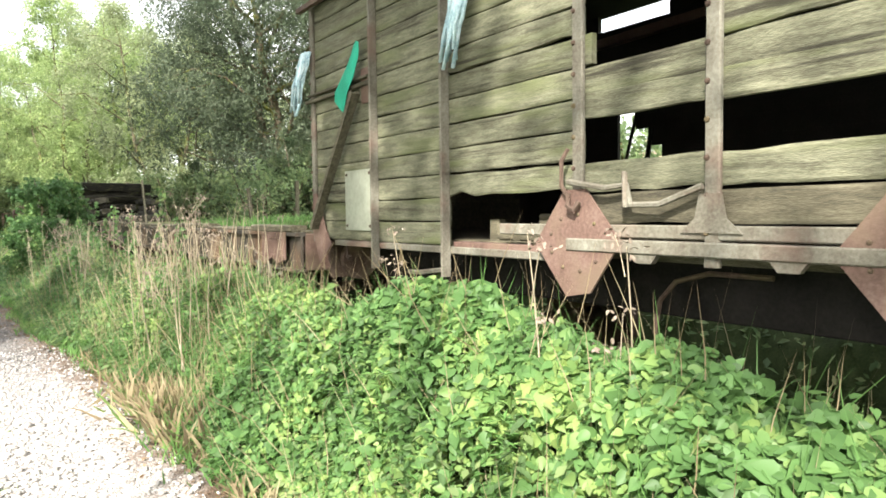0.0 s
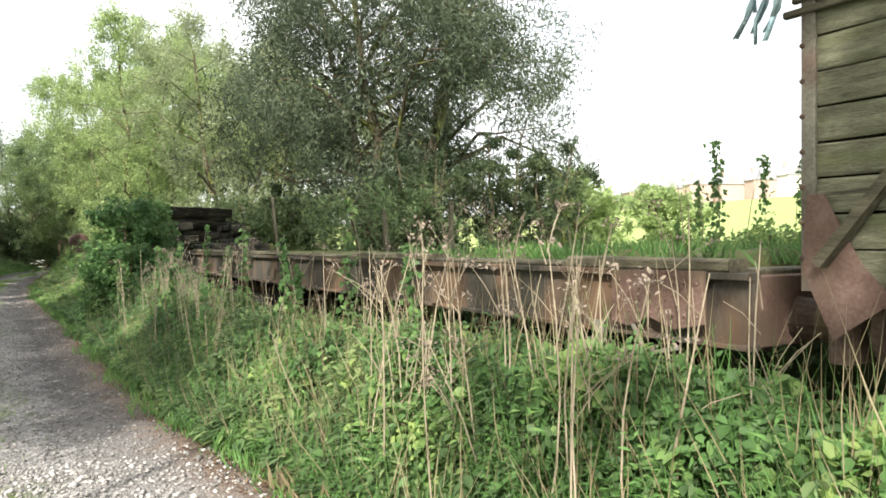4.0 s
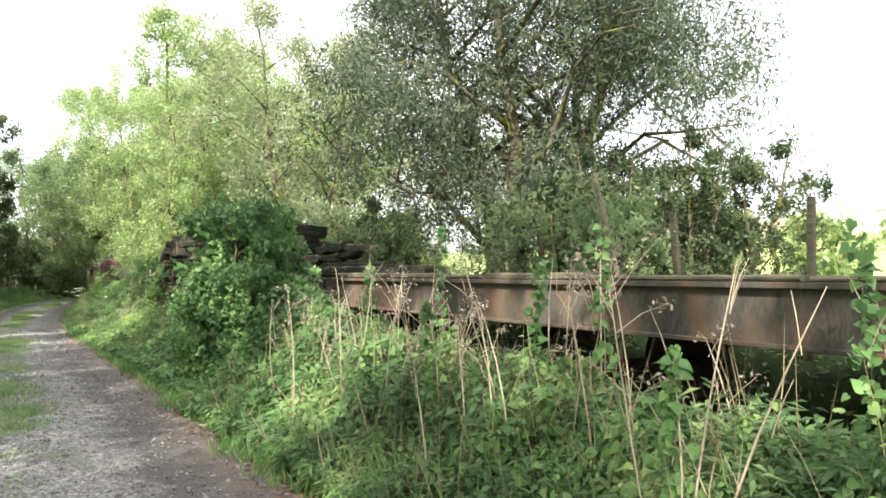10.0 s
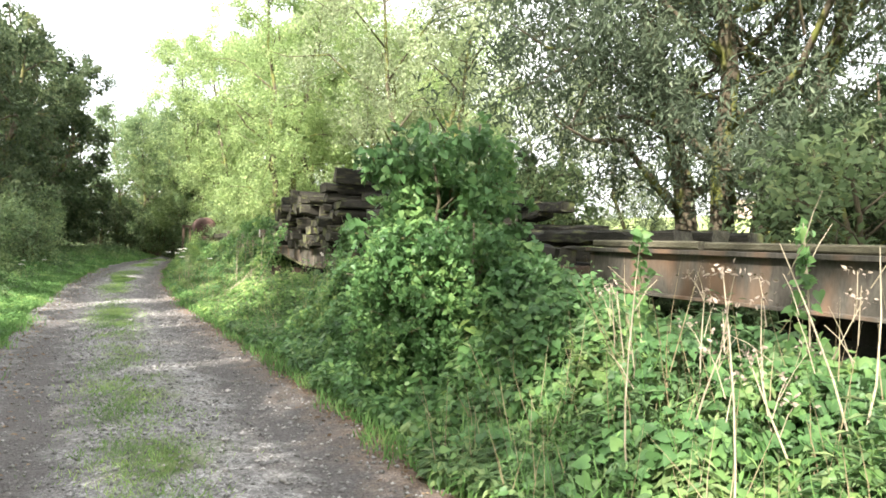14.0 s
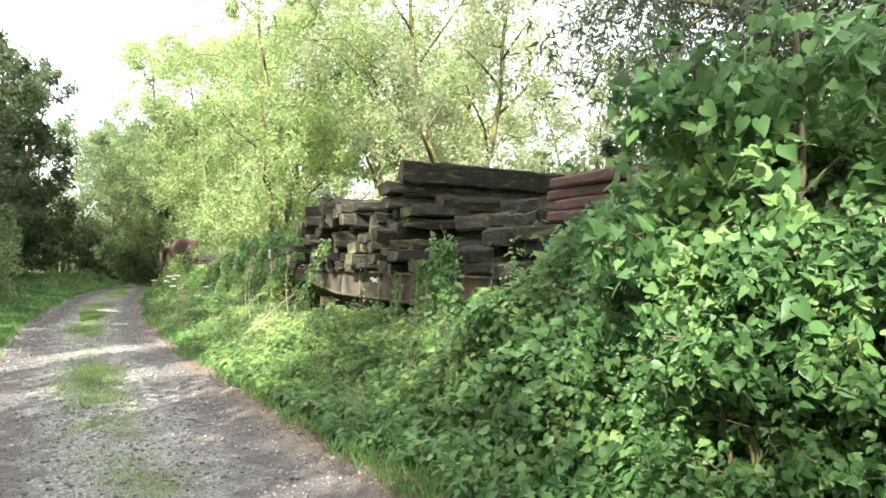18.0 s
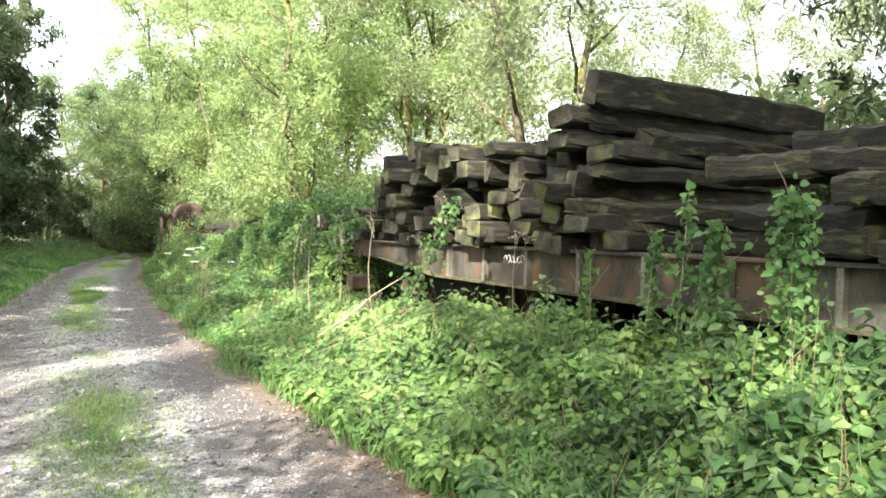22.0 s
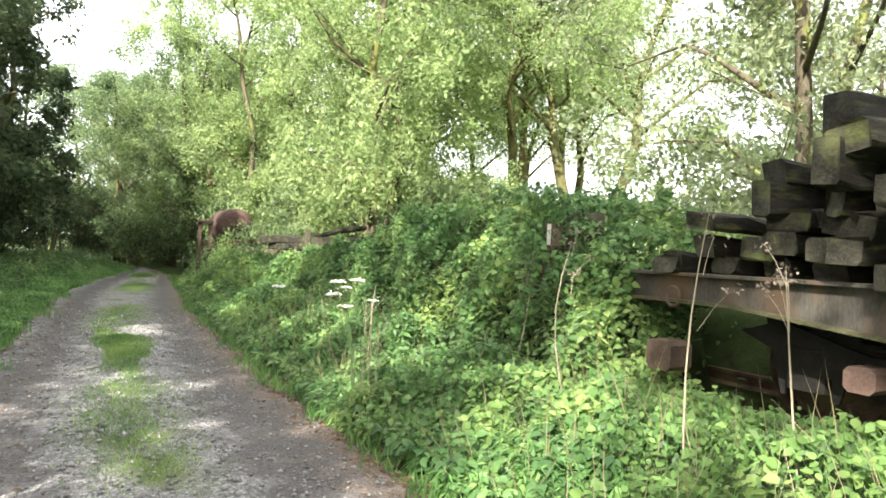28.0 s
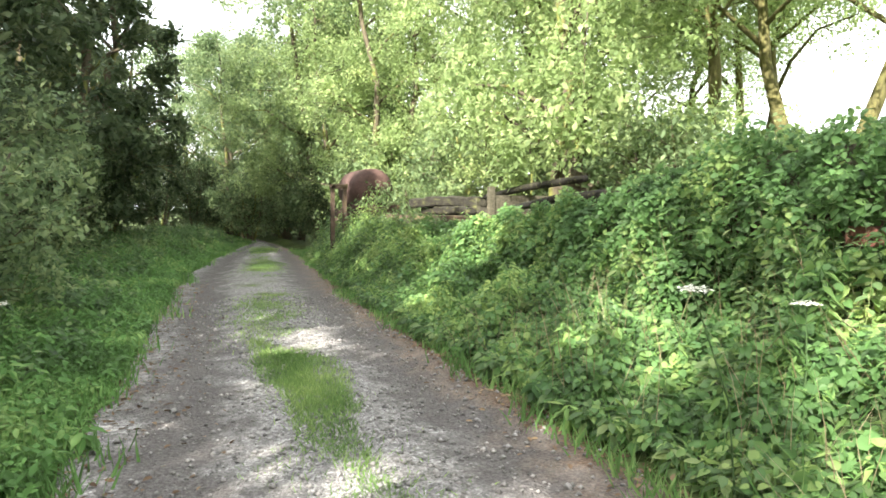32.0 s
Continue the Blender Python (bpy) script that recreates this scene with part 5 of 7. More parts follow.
# ---- trees ----
def grow(seed, height, radius, trunk_r, stems=1, base=0.25, leaf=0.13, count=9000, shape="diamond", droop=0.4, low=0.12, bark=None, lean=0.0, clump=0.55, limbs=9):
    """Branches and leaves of one tree that stands at the origin: trunk geometry and leaf arrays."""
    r = np.random.default_rng(seed)
    wood = Geo()
    tips = []
    for s in range(stems):
        a = 2 * math.pi * s / max(stems, 1) + r.random()
        out = (0.16 * radius if stems > 1 else 0.0) + 0.05 * r.random()
        top = np.array([math.cos(a) * out * 3 + lean * height, math.sin(a) * out * 3, height * (0.86 + 0.12 * r.random())])
        foot = np.array([math.cos(a) * out * 0.45, math.sin(a) * out * 0.45, -0.15])
        pts = []
        for q in range(8):
            t = q / 7
            p = foot + (top - foot) * t + 0.035 * height * (np.array([r.normal(), r.normal(), 0]) * t * (1.2 - t))
            pts.append(p)
        rad = [trunk_r * (1 - 0.92 * (q / 7) ** 0.8) * (1.25 if q == 0 else 1) + 0.008 for q in range(8)]
        wood.tube(pts, rad, 9)
        for b in range(limbs):
            t = base + (0.95 - base) * (b + r.random()) / limbs
            p0 = np.array([np.interp(t * 7, range(8), [p[k] for p in pts]) for k in range(3)])
            ang = a + 2.4 * b + r.normal() * 0.4
            reach = radius * (0.5 + 0.55 * r.random()) * math.sin(math.pi * min(0.98, max(0.16, (t - base) / (1 - base) * 0.8 + 0.22))) ** 0.7
            d = np.array([math.cos(ang), math.sin(ang), 0.35 + 0.5 * r.random() - droop * 0.25])
            mid = p0 + d * reach * 0.5 + np.array([0, 0, 0.12 * reach])
            end = p0 + d * reach + np.array([0, 0, -droop * 0.25 * reach])
            rr = trunk_r * 0.42 * (1 - 0.6 * t)
            wood.tube([p0, (p0 + mid) / 2 + 0.04 * reach * r.normal(size=3), mid, (mid + end) / 2 + 0.05 * reach * r.normal(size=3), end], [rr, rr * 0.75, rr * 0.5, rr * 0.3, 0.008], 6)
            for q in range(6):
                t2 = 0.35 + 0.65 * (q + r.random()) / 6
                pb = p0 + (end - p0) * t2 + np.array([0, 0, 0.1 * reach * math.sin(math.pi * t2)])
                tw = pb + 0.34 * reach * r.normal(size=3) * np.array([1, 1, 0.8]) * (0.6 if t2 > 0.8 else 1.0)
                if q % 2 == 0:
                    wood.tube([pb, (pb + tw) / 2 + 0.04 * r.normal(size=3), tw], [rr * 0.28, rr * 0.18, 0.005], 4, False)
                tips.append(tw)
            tips.append(end)
        tips.append(np.array(top))
    tips = np.array(tips)
    tips = tips[tips[:, 2] > low * height]
    far = np.linalg.norm(tips[:, :2], axis=1)
    tips[:, :2] *= np.minimum(1.0, 0.96 * radius / np.maximum(far, 0.01))[:, None]
    tips[:, 2] = np.minimum(tips[:, 2], height)
    w = 0.4 + r.random(len(tips)) ** 2
    pick = r.choice(len(tips), count, p=w / w.sum())
    ball = lambda m: unit(r.normal(size=(m, 3))) * r.random((m, 1)) ** 0.45
    sub = ball(len(tips) * 5) * clump * radius * 0.3
    which = r.integers(0, 5, count)
    c = tips[pick] + sub[pick * 5 + which] + ball(count) * radius * (0.07 + 0.05 * r.random((count, 1)))
    c[:, 2] = np.maximum(c[:, 2], low * height * (0.6 + 0.8 * r.random(count)))
    along = r.normal(size=(count, 3)) + np.array([0, 0, -droop])
    normal = r.normal(size=(count, 3)) * 0.8 + np.array([0, 0, 1.0])
    size = leaf * (0.6 + 0.8 * r.random(count))
    return wood, c, along, normal, size, shape


def tree(name, label, mat, bark=None, category="tree", group="", at=(0, 0), turn=0.0, **kw):
    wood, c, along, normal, size, shape = grow(**kw)
    z = float(ground_z(at[0], at[1]))
    t = new(name)
    t.matrix_world = pose(at[0], at[1], z, 0, 0, turn)
    tagged(t, label, category, group)
    me = wood.mesh("trunk", smooth=True)
    me.materials.append(bark or M_bark)
    new("trunk", me).parent = t
    crown = tagged(new("crown", leaf_mesh("crown", c, along, normal, size, shape, mat)), kind="stuff")
    crown.parent = t
    return t


def again(t, x, y, turn, scale=1.0):
    m = pose(x, y, float(ground_z(x, y)), 0, 0, turn)
    keep = t.scale.copy()
    t.scale = (scale, scale, scale)
    ob = copy_thing(t, m)
    t.scale = keep
    return ob


willow = tree("willow_tree", "large dark grey-green willow with several trunks", F_willow, at=(9.2, 21.6), seed=3, height=11.0, radius=5.2, trunk_r=0.27, stems=4, base=0.18, leaf=0.14, count=120000, shape="lance", droop=0.5, low=0.2, limbs=15, clump=0.75)
ash_a = tree("ash_tree", "tall slender tree with sunlit light green leaves", F_light, at=(4.3, 39.0), seed=11, height=13.0, radius=3.5, trunk_r=0.15, stems=2, base=0.1, leaf=0.115, count=44000, droop=0.3, low=0.11, limbs=14, clump=0.75)
ash_b = tree("ash_tree", "leafy tree with pale silvery green leaves", F_pale, at=(6.6, 30.2), seed=12, height=11.2, radius=3.6, trunk_r=0.14, stems=2, base=0.12, leaf=0.1, count=42000, droop=0.4, low=0.14, limbs=12, clump=0.62)
ash_c = tree("lichened_tree", "open tree with a forked yellow-lichened trunk", F_light, M_bark_yellow, at=(9.3, 40.5), seed=13, height=11, radius=4.2, trunk_r=0.22, stems=2, base=0.42, leaf=0.11, count=30000, droop=0.2, low=0.4, limbs=11)
mid_a = tree("young_tree", "young tree with mid green leaves", F_mid, at=(3.6, 52.0), seed=14, height=10.0, radius=3.4, trunk_r=0.14, stems=2, base=0.08, leaf=0.13, count=30000, droop=0.3, low=0.04, limbs=11)
dark_a = tree("dark_tree", "dense tree beside the track, leaf colour darkened for shade", F_dark, at=(-5.6, 34.0), seed=15, height=7.6, radius=2.1, trunk_r=0.15, stems=2, base=0.06, leaf=0.13, count=15000, droop=0.3, low=0.03, limbs=11, clump=0.32)
dark_b = tree("dark_tree", "dense tree beside the track, leaf colour darkened for shade", F_dark, at=(-6.2, 29.0), seed=16, height=7.0, radius=2.0, trunk_r=0.13, stems=3, base=0.05, leaf=0.13, count=14000, droop=0.3, low=0.03, limbs=10, clump=0.32)
bush_a = tree("shrub", "rounded shrub with mid green leaves", F_mid, category="shrub", at=(-4.3, 31.6), seed=17, height=1.9, radius=1.3, trunk_r=0.04, stems=5, base=0.1, leaf=0.09, count=5200, droop=0.2, low=0.02, limbs=6)

for x, y, a, s in ((6.4, 43.5, 40, 1.05), (4.2, 47.5, 160, 0.95), (7.6, 50.5, 250, 1.1), (3.2, 43.2 + 9, 300, 1.0)):
    again(ash_a, x, y, a, s)
for x, y, a, s in ((13.6, 34.0, 90, 0.8), (14.5, 30.0, 310, 0.75)):
    again(ash_b, x, y, a, s)
for x, y, a, s in ((8.8, 45.6, 190, 0.95), (13.0, 47.0, 280, 0.9), (10.4, 38.6, 70, 1.0), (13.8, 43.5, 20, 1.0)):
    again(ash_c, x, y, a, s)
for x, y, a, s in ((0.5, 60.0, 30, 0.95), (2.0, 65.5, 120, 1.05), (5.5, 57.5, 210, 1.0), (2.8, 57.0, 300, 0.95), (7.5, 63.0, 80, 1.1), (-0.5, 70, 10, 1.2), (4.5, 73.0, 200, 1.2), (-8, 66.0, 250, 1.1)):
    again(mid_a, x, y, a, s)
for x, y, a, s in ((-5.2, 39.2, 100, 1.1), (-4.9, 44.6, 220, 1.4), (-4.4, 47.4, 30, 1.3), (-4.6, 50.0, 320, 1.4), (-7.4, 47.0, 10, 1.3), (-7.8, 53.0, 200, 1.3)):
    again(dark_a, x, y, a, s)
for x, y, a, s in ((-4.1, 55.0, 100, 1.1), (-5.6, 60.5, 10, 1.2)):
    again(dark_b, x, y, a, s)
for x, y, a, s in ((-3.7, 35.6, 60, 0.85), (-4.2, 27.4, 160, 0.85), (-4.4, 41.0, 260, 1.1), (6.3, 17.0, 200, 1.4), (5.9, 24.4, 100, 1.5), (6.8, 12.6, 60, 0.6), (5.4, 34.6, 240, 0.85), (6.2, 37.8, 20, 1.4), (4.9, 42.4, 300, 1.6), (2.9, 42.6, 120, 0.9), (3.9, 46.4, 120, 1.5), (8.5, 11.5, 45, 0.5), (9.6, 10.2, 130, 0.55), (10.4, 9.0, 220, 0.5), (8.2, 13.2, 310, 0.6), (9.3, 7.4, 10, 1.5), (0.9, 56.0, 50, 1.3), (6.0, 40.2, 170, 1.3)):
    again(bush_a, x, y, a, s)

for q in range(11):
    again(bush_a, -4.5 - 0.5 * rng.random(), 33.5 + 2.5 * q, 47 * q, 1.05 + 0.4 * rng.random())

for x, y, a, s in ((-9.4, 38, 0, 2.2), (-9.0, 43, 60, 2.3), (-8.8, 48, 130, 2.2), (-8.6, 53, 200, 2.3), (-8.2, 58, 250, 2.3), (-7.4, 63, 10, 2.2), (-9.8, 33, 70, 2.0), (5.2, 76, 30, 2.3), (3.2, 78, 100, 2.4), (7.6, 78, 190, 2.4), (0.4, 76, 260, 2.3), (-2.8, 74, 330, 2.4)):
    again(bush_a, x, y, a, s)

dark_bush = tree("shrub", "dense shrub under the trees, leaf colour darkened for shade", F_dark, category="shrub", at=(-5.0, 37.4), seed=19, height=3.4, radius=1.7, trunk_r=0.04, stems=6, base=0.04, leaf=0.1, count=8500, droop=0.3, low=0.02, limbs=8)
for x, y, a, s in ((-5.3, 33.6, 80, 0.85), (-5.0, 40.4, 50, 1.0), (-4.9, 43.4, 140, 1.05), (-4.7, 46.6, 230, 1.0), (-4.4, 49.8, 310, 1.05), (-4.0, 53.0, 20, 1.0), (-4.6, 56.4, 110, 1.1), (-6.8, 42.0, 70, 1.25), (-6.6, 47.4, 190, 1.3), (-6.4, 52.4, 270, 1.3), (2.6, 61.5, 40, 1.1), (0.8, 64.0, 200, 1.1), (3.3, 50.2, 60, 0.9), (3.2, 53.4, 150, 0.95), (2.4, 57.4, 240, 1.05), (0.6, 58.6, 320, 0.9), (-1.0, 58.8, 10, 0.9), (-2.4, 60.5, 90, 1.0)):
    again(dark_bush, x, y, a, s)

scrub = tree("shrub", "sunlit yellow-green shrub behind the wagon deck", F_sun_lime, category="shrub", at=(5.6, 7.3), seed=26, height=1.75, radius=0.75, trunk_r=0.02, stems=6, base=0.04, leaf=0.06, count=5000, droop=0.2, low=0.02, limbs=7)
for x, y, a, s in ((5.7, 6.2, 70, 1.0), (5.5, 8.5, 150, 0.95), (6.1, 5.2, 240, 1.05), (5.8, 9.6, 330, 0.9), (6.6, 6.8, 20, 1.1), (6.9, 8.4, 110, 1.0)):
    again(scrub, x, y, a, s)

light_bush = tree("shrub", "tall sunlit shrub with yellow-green leaves", F_light, category="shrub", at=(4.9, 40.8), seed=18, height=3.5, radius=1.9, trunk_r=0.04, stems=5, base=0.08, leaf=0.095, count=9000, droop=0.2, low=0.03, limbs=7)
for x, y, a, s in ((6.9, 38.8, 50, 0.95), (8.3, 42.6, 130, 1.05), (6.0, 44.2, 210, 1.0), (4.0, 45.5, 300, 0.9), (6.0, 26.6, 90, 0.75), (5.9, 28.8, 190, 0.7), (6.2, 31.6, 280, 0.6), (6.0, 34.2, 15, 0.62), (7.3, 25.4, 140, 0.8), (7.6, 29.6, 230, 0.75), (7.8, 32.6, 160, 1.05), (8.8, 29.4, 300, 1.05)):
    again(light_bush, x, y, a, s)

# unseen tall trees added on the track's sunny side, to shade the wagons
high = tree("high_tree", "unseen tall tree with a high crown, added to shade the wagons", F_mid, at=(-5.9, -1.5), seed=23, height=13.0, radius=3.2, trunk_r=0.05, stems=1, base=0.74, leaf=0.2, count=11000, droop=-0.6, low=0.7, limbs=12)
for x, y, a, s in ((-6.3, 3.2, 10, 1.0), (-6.2, 6.8, 50, 1.0), (-6.3, 10.3, 260, 1.0), (-6.2, 13.8, 160, 1.0)):
    again(high, x, y, a, s)
# unseen slim trees with sparse crowns, added where thinner shade is wanted
slim = tree("high_tree", "unseen slim tree with a small high crown, added for thin shade", F_mid, at=(-6.2, -7.4), seed=24, height=13.0, radius=2.0, trunk_r=0.045, stems=1, base=0.72, leaf=0.2, count=2400, droop=-0.4, low=0.68, limbs=10)
for x, y, a, s in ((-7.9, 23.8, 40, 1.0), (-8.8, 25.6, 130, 1.0), (-6.0, 17.6, 90, 1.0), (-6.2, 21.3, 30, 1.0), (-5.6, -3.6, 80, 1.0), (-9.8, 14.0, 250, 1.0), (-7.4, 14.6, 330, 1.0), (-8.0, 20.6, 150, 1.0), (-8.3, 20.2, 290, 1.0), (-11.9, 1.6, 200, 1.0)):
    again(slim, x, y, a, s)
# unseen copies added left of the track to dapple verge and track
for x, y, a, s in ((-7.0, 7.4, 170, 0.7), (-6.5, 12.2, 280, 0.74), (-7.6, 15.2, 200, 0.72)):
    again(ash_b, x, y, a, s)
for x, y, a, s in ((-4.7, 13.4, 20, 1.7), (-4.9, 17.0, 120, 1.8), (-4.7, 20.2, 220, 1.6)):
    again(bush_a, x, y, a, s)
for x, y, a, s in ((9.8, 17.4, 60, 0.62), (11.2, 17.0, 160, 0.62), (7.0, 18.2, 260, 0.48), (7.6, 17.6, 20, 0.55), (8.9, 19.0, 120, 0.6), (6.7, 24.6, 300, 0.52), (11.5, 18.6, 80, 0.5)):
    again(dark_b, x, y, a, s)
for x, y, a, s in ((-8.8, 31.4, 20, 1.2), (-8.6, 36.6, 250, 1.2)):
    again(dark_b, x, y, a, s)

# unseen row, spaced so that sun streaks fall across the track
slender = tree("slender_tree", "unseen narrow tree in a row, added to streak the shade", F_dark, at=(-7.5, 47.9), group="row of slender trees", seed=25, height=10.6, radius=1.0, trunk_r=0.08, stems=1, base=0.5, leaf=0.2, count=3400, droop=0.1, low=0.55, limbs=16, clump=1.0)
for q in range(13):
    again(slender, -7.5 + 0.25 * rng.normal(), 20.6 + 2.1 * q + 0.3 * rng.normal(), 70 * q, (0.8 if q < 4 else 0.95) + 0.1 * rng.random())

# far hedge trees and the houses on the hill
hedge_tree = tree("hedgerow_tree", "round sunlit tree at the field edge", F_light, at=(18.7, 24.1), seed=21, height=4.2, radius=2.0, trunk_r=0.16, stems=3, base=0.1, leaf=0.28, count=5000, droop=0.3, low=0.08, limbs=8)
for x, y, a, s in ((21.2, 21.2, 20, 0.72), (24.5, 28.5, 100, 0.8), (46, 44, 190, 0.9), (60, 36, 70, 0.7)):
    again(hedge_tree, x, y, a, s)


def house(x, y, turn, w, d, h, mat, label):
    z = float(ground_z(x, y))
    t = thing("house", (x, y, z), label, "house", "houses on the hill")
    t.rotation_euler = (0, 0, radians(turn))
    ORIGIN[t] = Vector((0, 0, 0))
    part("wall", Geo().box(-w / 2, w / 2, -d / 2, d / 2, -1, h), mat, t)
    part("roof", Geo().prism([(-d / 2 - 0.4, h), (d / 2 + 0.4, h), (0, h + 0.36 * d)], 0, -w / 2 - 0.3, w / 2 + 0.3), M_slate_hazed, t, "grey slate roof, paled for haze")
    part("chimney", Geo().box(w * 0.3, w * 0.3 + 0.9, -0.5, 0.5, h + 0.2 * d, h + 0.36 * d + 1.2), M_brick_hazed, t)
    for q in range(int(w // 3)):
        for lv in (0.9, 3.6):
            if lv + 1.3 < h:
                xx = -w / 2 + 1.6 + q * 3
                part("window", Geo().box(xx - 0.6, xx + 0.6, -d / 2 - 0.05, -d / 2 - 0.004, lv, lv + 1.3), M_pane, t)
    return t


for q in range(13):
    px, py = 150 + 4.2 * q, 136 - 6.6 * q
    m = M_brick_hazed if q < 5 or q == 9 else M_wall
    house(px, py, 62 + q, 7.4, 8, 4.6 + 0.3 * (q % 3), m, "pale rendered terraced house with slate roof on the hill" if m is M_wall else "brick house with slate roof on the hill")

# fence posts behind the wagons
for x, y, zt, ln in ((5.25, 12.6, 2.25, 1), (4.86, 13.7, 2.15, -5)):
    z = float(ground_z(x, y)) - 0.1
    solid("fence_post", Geo().box(x - 0.034, x + 0.034, y - 0.034, y + 0.034, z, zt, Matrix.Translation((x, y, z)) @ pose(0, 0, 0, 0, ln, 0) @ Matrix.Translation((-x, -y, -z)), c=0.012), M_plank_dark, (x, y, z), "dark weathered wooden fence post", "fence post", "fence posts behind the wagons")

# ---- plants of the verge ----
H2 = [(-8, 0.8), (0.3, 0.95), (0.8, 0.92), (1.2, 1.0), (1.7, 0.98), (2.5, 1.12), (3.1, 1.12), (3.9, 0.95), (4.6, 0.98), (7, 0.98), (8.2, 0.92), (9, 0.74), (10, 0.8), (11, 0.72), (12.5, 0.8), (14.5, 0.86), (16, 0.92), (17, 1.2), (18.5, 1.6), (19.3, 1.86), (20.1, 1.93), (20.5, 1.6), (20.8, 1.2), (21.1, 0.9), (21.5, 0.76), (22, 0.72), (22.9, 0.66), (24, 0.64), (25.4, 0.54), (26.5, 0.46), (28.3, 0.4), (28.75, 0.5), (28.95, 1.1), (29.15, 1.5), (29.8, 1.8), (31.5, 1.84), (33, 1.75), (34.5, 1.45), (36.5, 1.12), (38, 1.1), (40, 1.1), (45, 1.1), (60, 0.9)]


def bank(y, s):
    """Top of the growth on the wagons' side: across the bank from the track (s = 0) to the wagons (s = 1)."""
    e = edge_r(y)
    h = curve(y, H2)
    wagon = np.interp(y, [28.7, 29.3, 35.5, 37.5], [0, 1, 1, 0.0])
    e = e + 0.1 * bumps(y, y, 1.6, 3.0) + 0.06 * bumps(y, y, 4.3, 1.0)
    xs = np.stack([e, e + 0.28 * (2.1 - e), e + (0.62 + 0.2 * wagon) * (2.1 - e), 2.05 + 0.08 * wagon, 2.45 + 1.2 * wagon], -1)
    low = np.interp(y, [-5, 5, 15, 18, 21, 24, 26.5, 28.3, 29.5, 31, 45], [0.42, 0.5, 0.6, 0.4, 0.26, 0.26, 0.22, 0.28, 0.5, 0.6, 0.8])
    zs = np.stack([0.1 + 0 * y, 0.12 + 0.44 * low, 0.15 + np.minimum(h, 1.25) * (0.72 - 0.4 * wagon), h, np.where(wagon > 0, h + 0.1 * wagon, h - 0.25)], -1)
    t = np.clip(s, 0, 0.9999) * 4
    k = t.astype(int)
    f = t - k
    i = np.arange(len(y))
    x = xs[i, k] * (1 - f) + xs[i, k + 1] * f
    z = zs[i, k] * (1 - f) + zs[i, k + 1] * f
    lump = 0.55 * bumps(x + 0.4 * z, y, 1.7, 1.0) + 0.5 * bumps(x, y + z, 4.1, 4.0) + 0.25 * bumps(x - z, y, 8.3, 2.0)
    amp = np.interp(y, [0, 4, 8, 16, 20, 24, 26.5, 28.4, 29.6, 40], [0.17, 0.18, 0.2, 0.18, 0.17, 0.22, 0.12, 0.12, 0.3, 0.24])
    return x - amp * 0.8 * lump * np.clip(s * 3 - 0.5, 0, 1), z + amp * (lump - 0.1) * np.clip(s * 4, 0, 1), xs, zs


# smooth sheet added under the leaves, dark as the shade in their gaps
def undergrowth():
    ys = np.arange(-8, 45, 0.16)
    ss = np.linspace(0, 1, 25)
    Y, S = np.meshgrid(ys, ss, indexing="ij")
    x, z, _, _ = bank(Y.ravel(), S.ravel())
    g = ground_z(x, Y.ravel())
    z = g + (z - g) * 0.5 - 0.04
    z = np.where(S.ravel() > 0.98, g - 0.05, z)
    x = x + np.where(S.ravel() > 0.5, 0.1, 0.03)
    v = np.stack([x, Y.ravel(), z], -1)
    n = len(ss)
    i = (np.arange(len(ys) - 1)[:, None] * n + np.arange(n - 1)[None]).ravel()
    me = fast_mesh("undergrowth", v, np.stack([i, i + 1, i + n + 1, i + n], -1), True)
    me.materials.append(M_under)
    return stuff("undergrowth", me, "smooth dark sheet filling the shaded gaps below the leaves", "undergrowth")


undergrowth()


def bank_leaves(name, y0, y1, per_m, size, shape, mat, label, s0=0.02, s1=1.0, up=0.5, deep=0.10, seed=0, keep=None):
    r = np.random.default_rng(seed)
    n = int(per_m * (y1 - y0))
    y = y0 + (y1 - y0) * r.random(n)
    s = s0 + (s1 - s0) * r.random(n)
    x, z, _, _ = bank(y, s)
    x1, z1, _, _ = bank(y, np.clip(s + 0.02, 0, 1))
    nrm = unit(np.stack([-(z1 - z), 0 * z, np.maximum(x1 - x, 0.002)], -1))
    d = r.exponential(1.35 * deep, n) - 0.05
    c = np.stack([x, y, z], -1) - nrm * d[:, None]
    if keep is not None:
        k = keep(c, r)
        c, nrm, n = c[k], nrm[k], int(k.sum())
    normal = nrm * 0.5 + np.array([-0.4, -0.3, up]) + 0.62 * r.normal(size=(n, 3))
    along = np.array([-0.6, -0.1, -0.5]) + 0.8 * r.normal(size=(n, 3))
    me = leaf_mesh(name, c, along, normal, size * (0.55 + 0.9 * r.random(n) ** 1.5), shape, mat)
    return stuff(name, me, label, "plants")


def thin(scale, seed, cut):
    return lambda c, r: bumps(c[:, 0], c[:, 1], scale, seed) + 0.35 * r.normal(size=len(c)) > cut


def off_plates(c, r):
    """Leaves keep clear of the two painted plates on the open wagon."""
    x, y, z = c[:, 0], c[:, 1], c[:, 2]
    return ~((x < 2.1) & (((y > 29.35) & (y < 29.85) & (x > 1.5 + 0.9 * (y - 29.3)) & (abs(z - 1.5) < 0.13)) | ((y > 31.4) & (y < 31.8) & (abs(z - 1.12) < 0.07))))


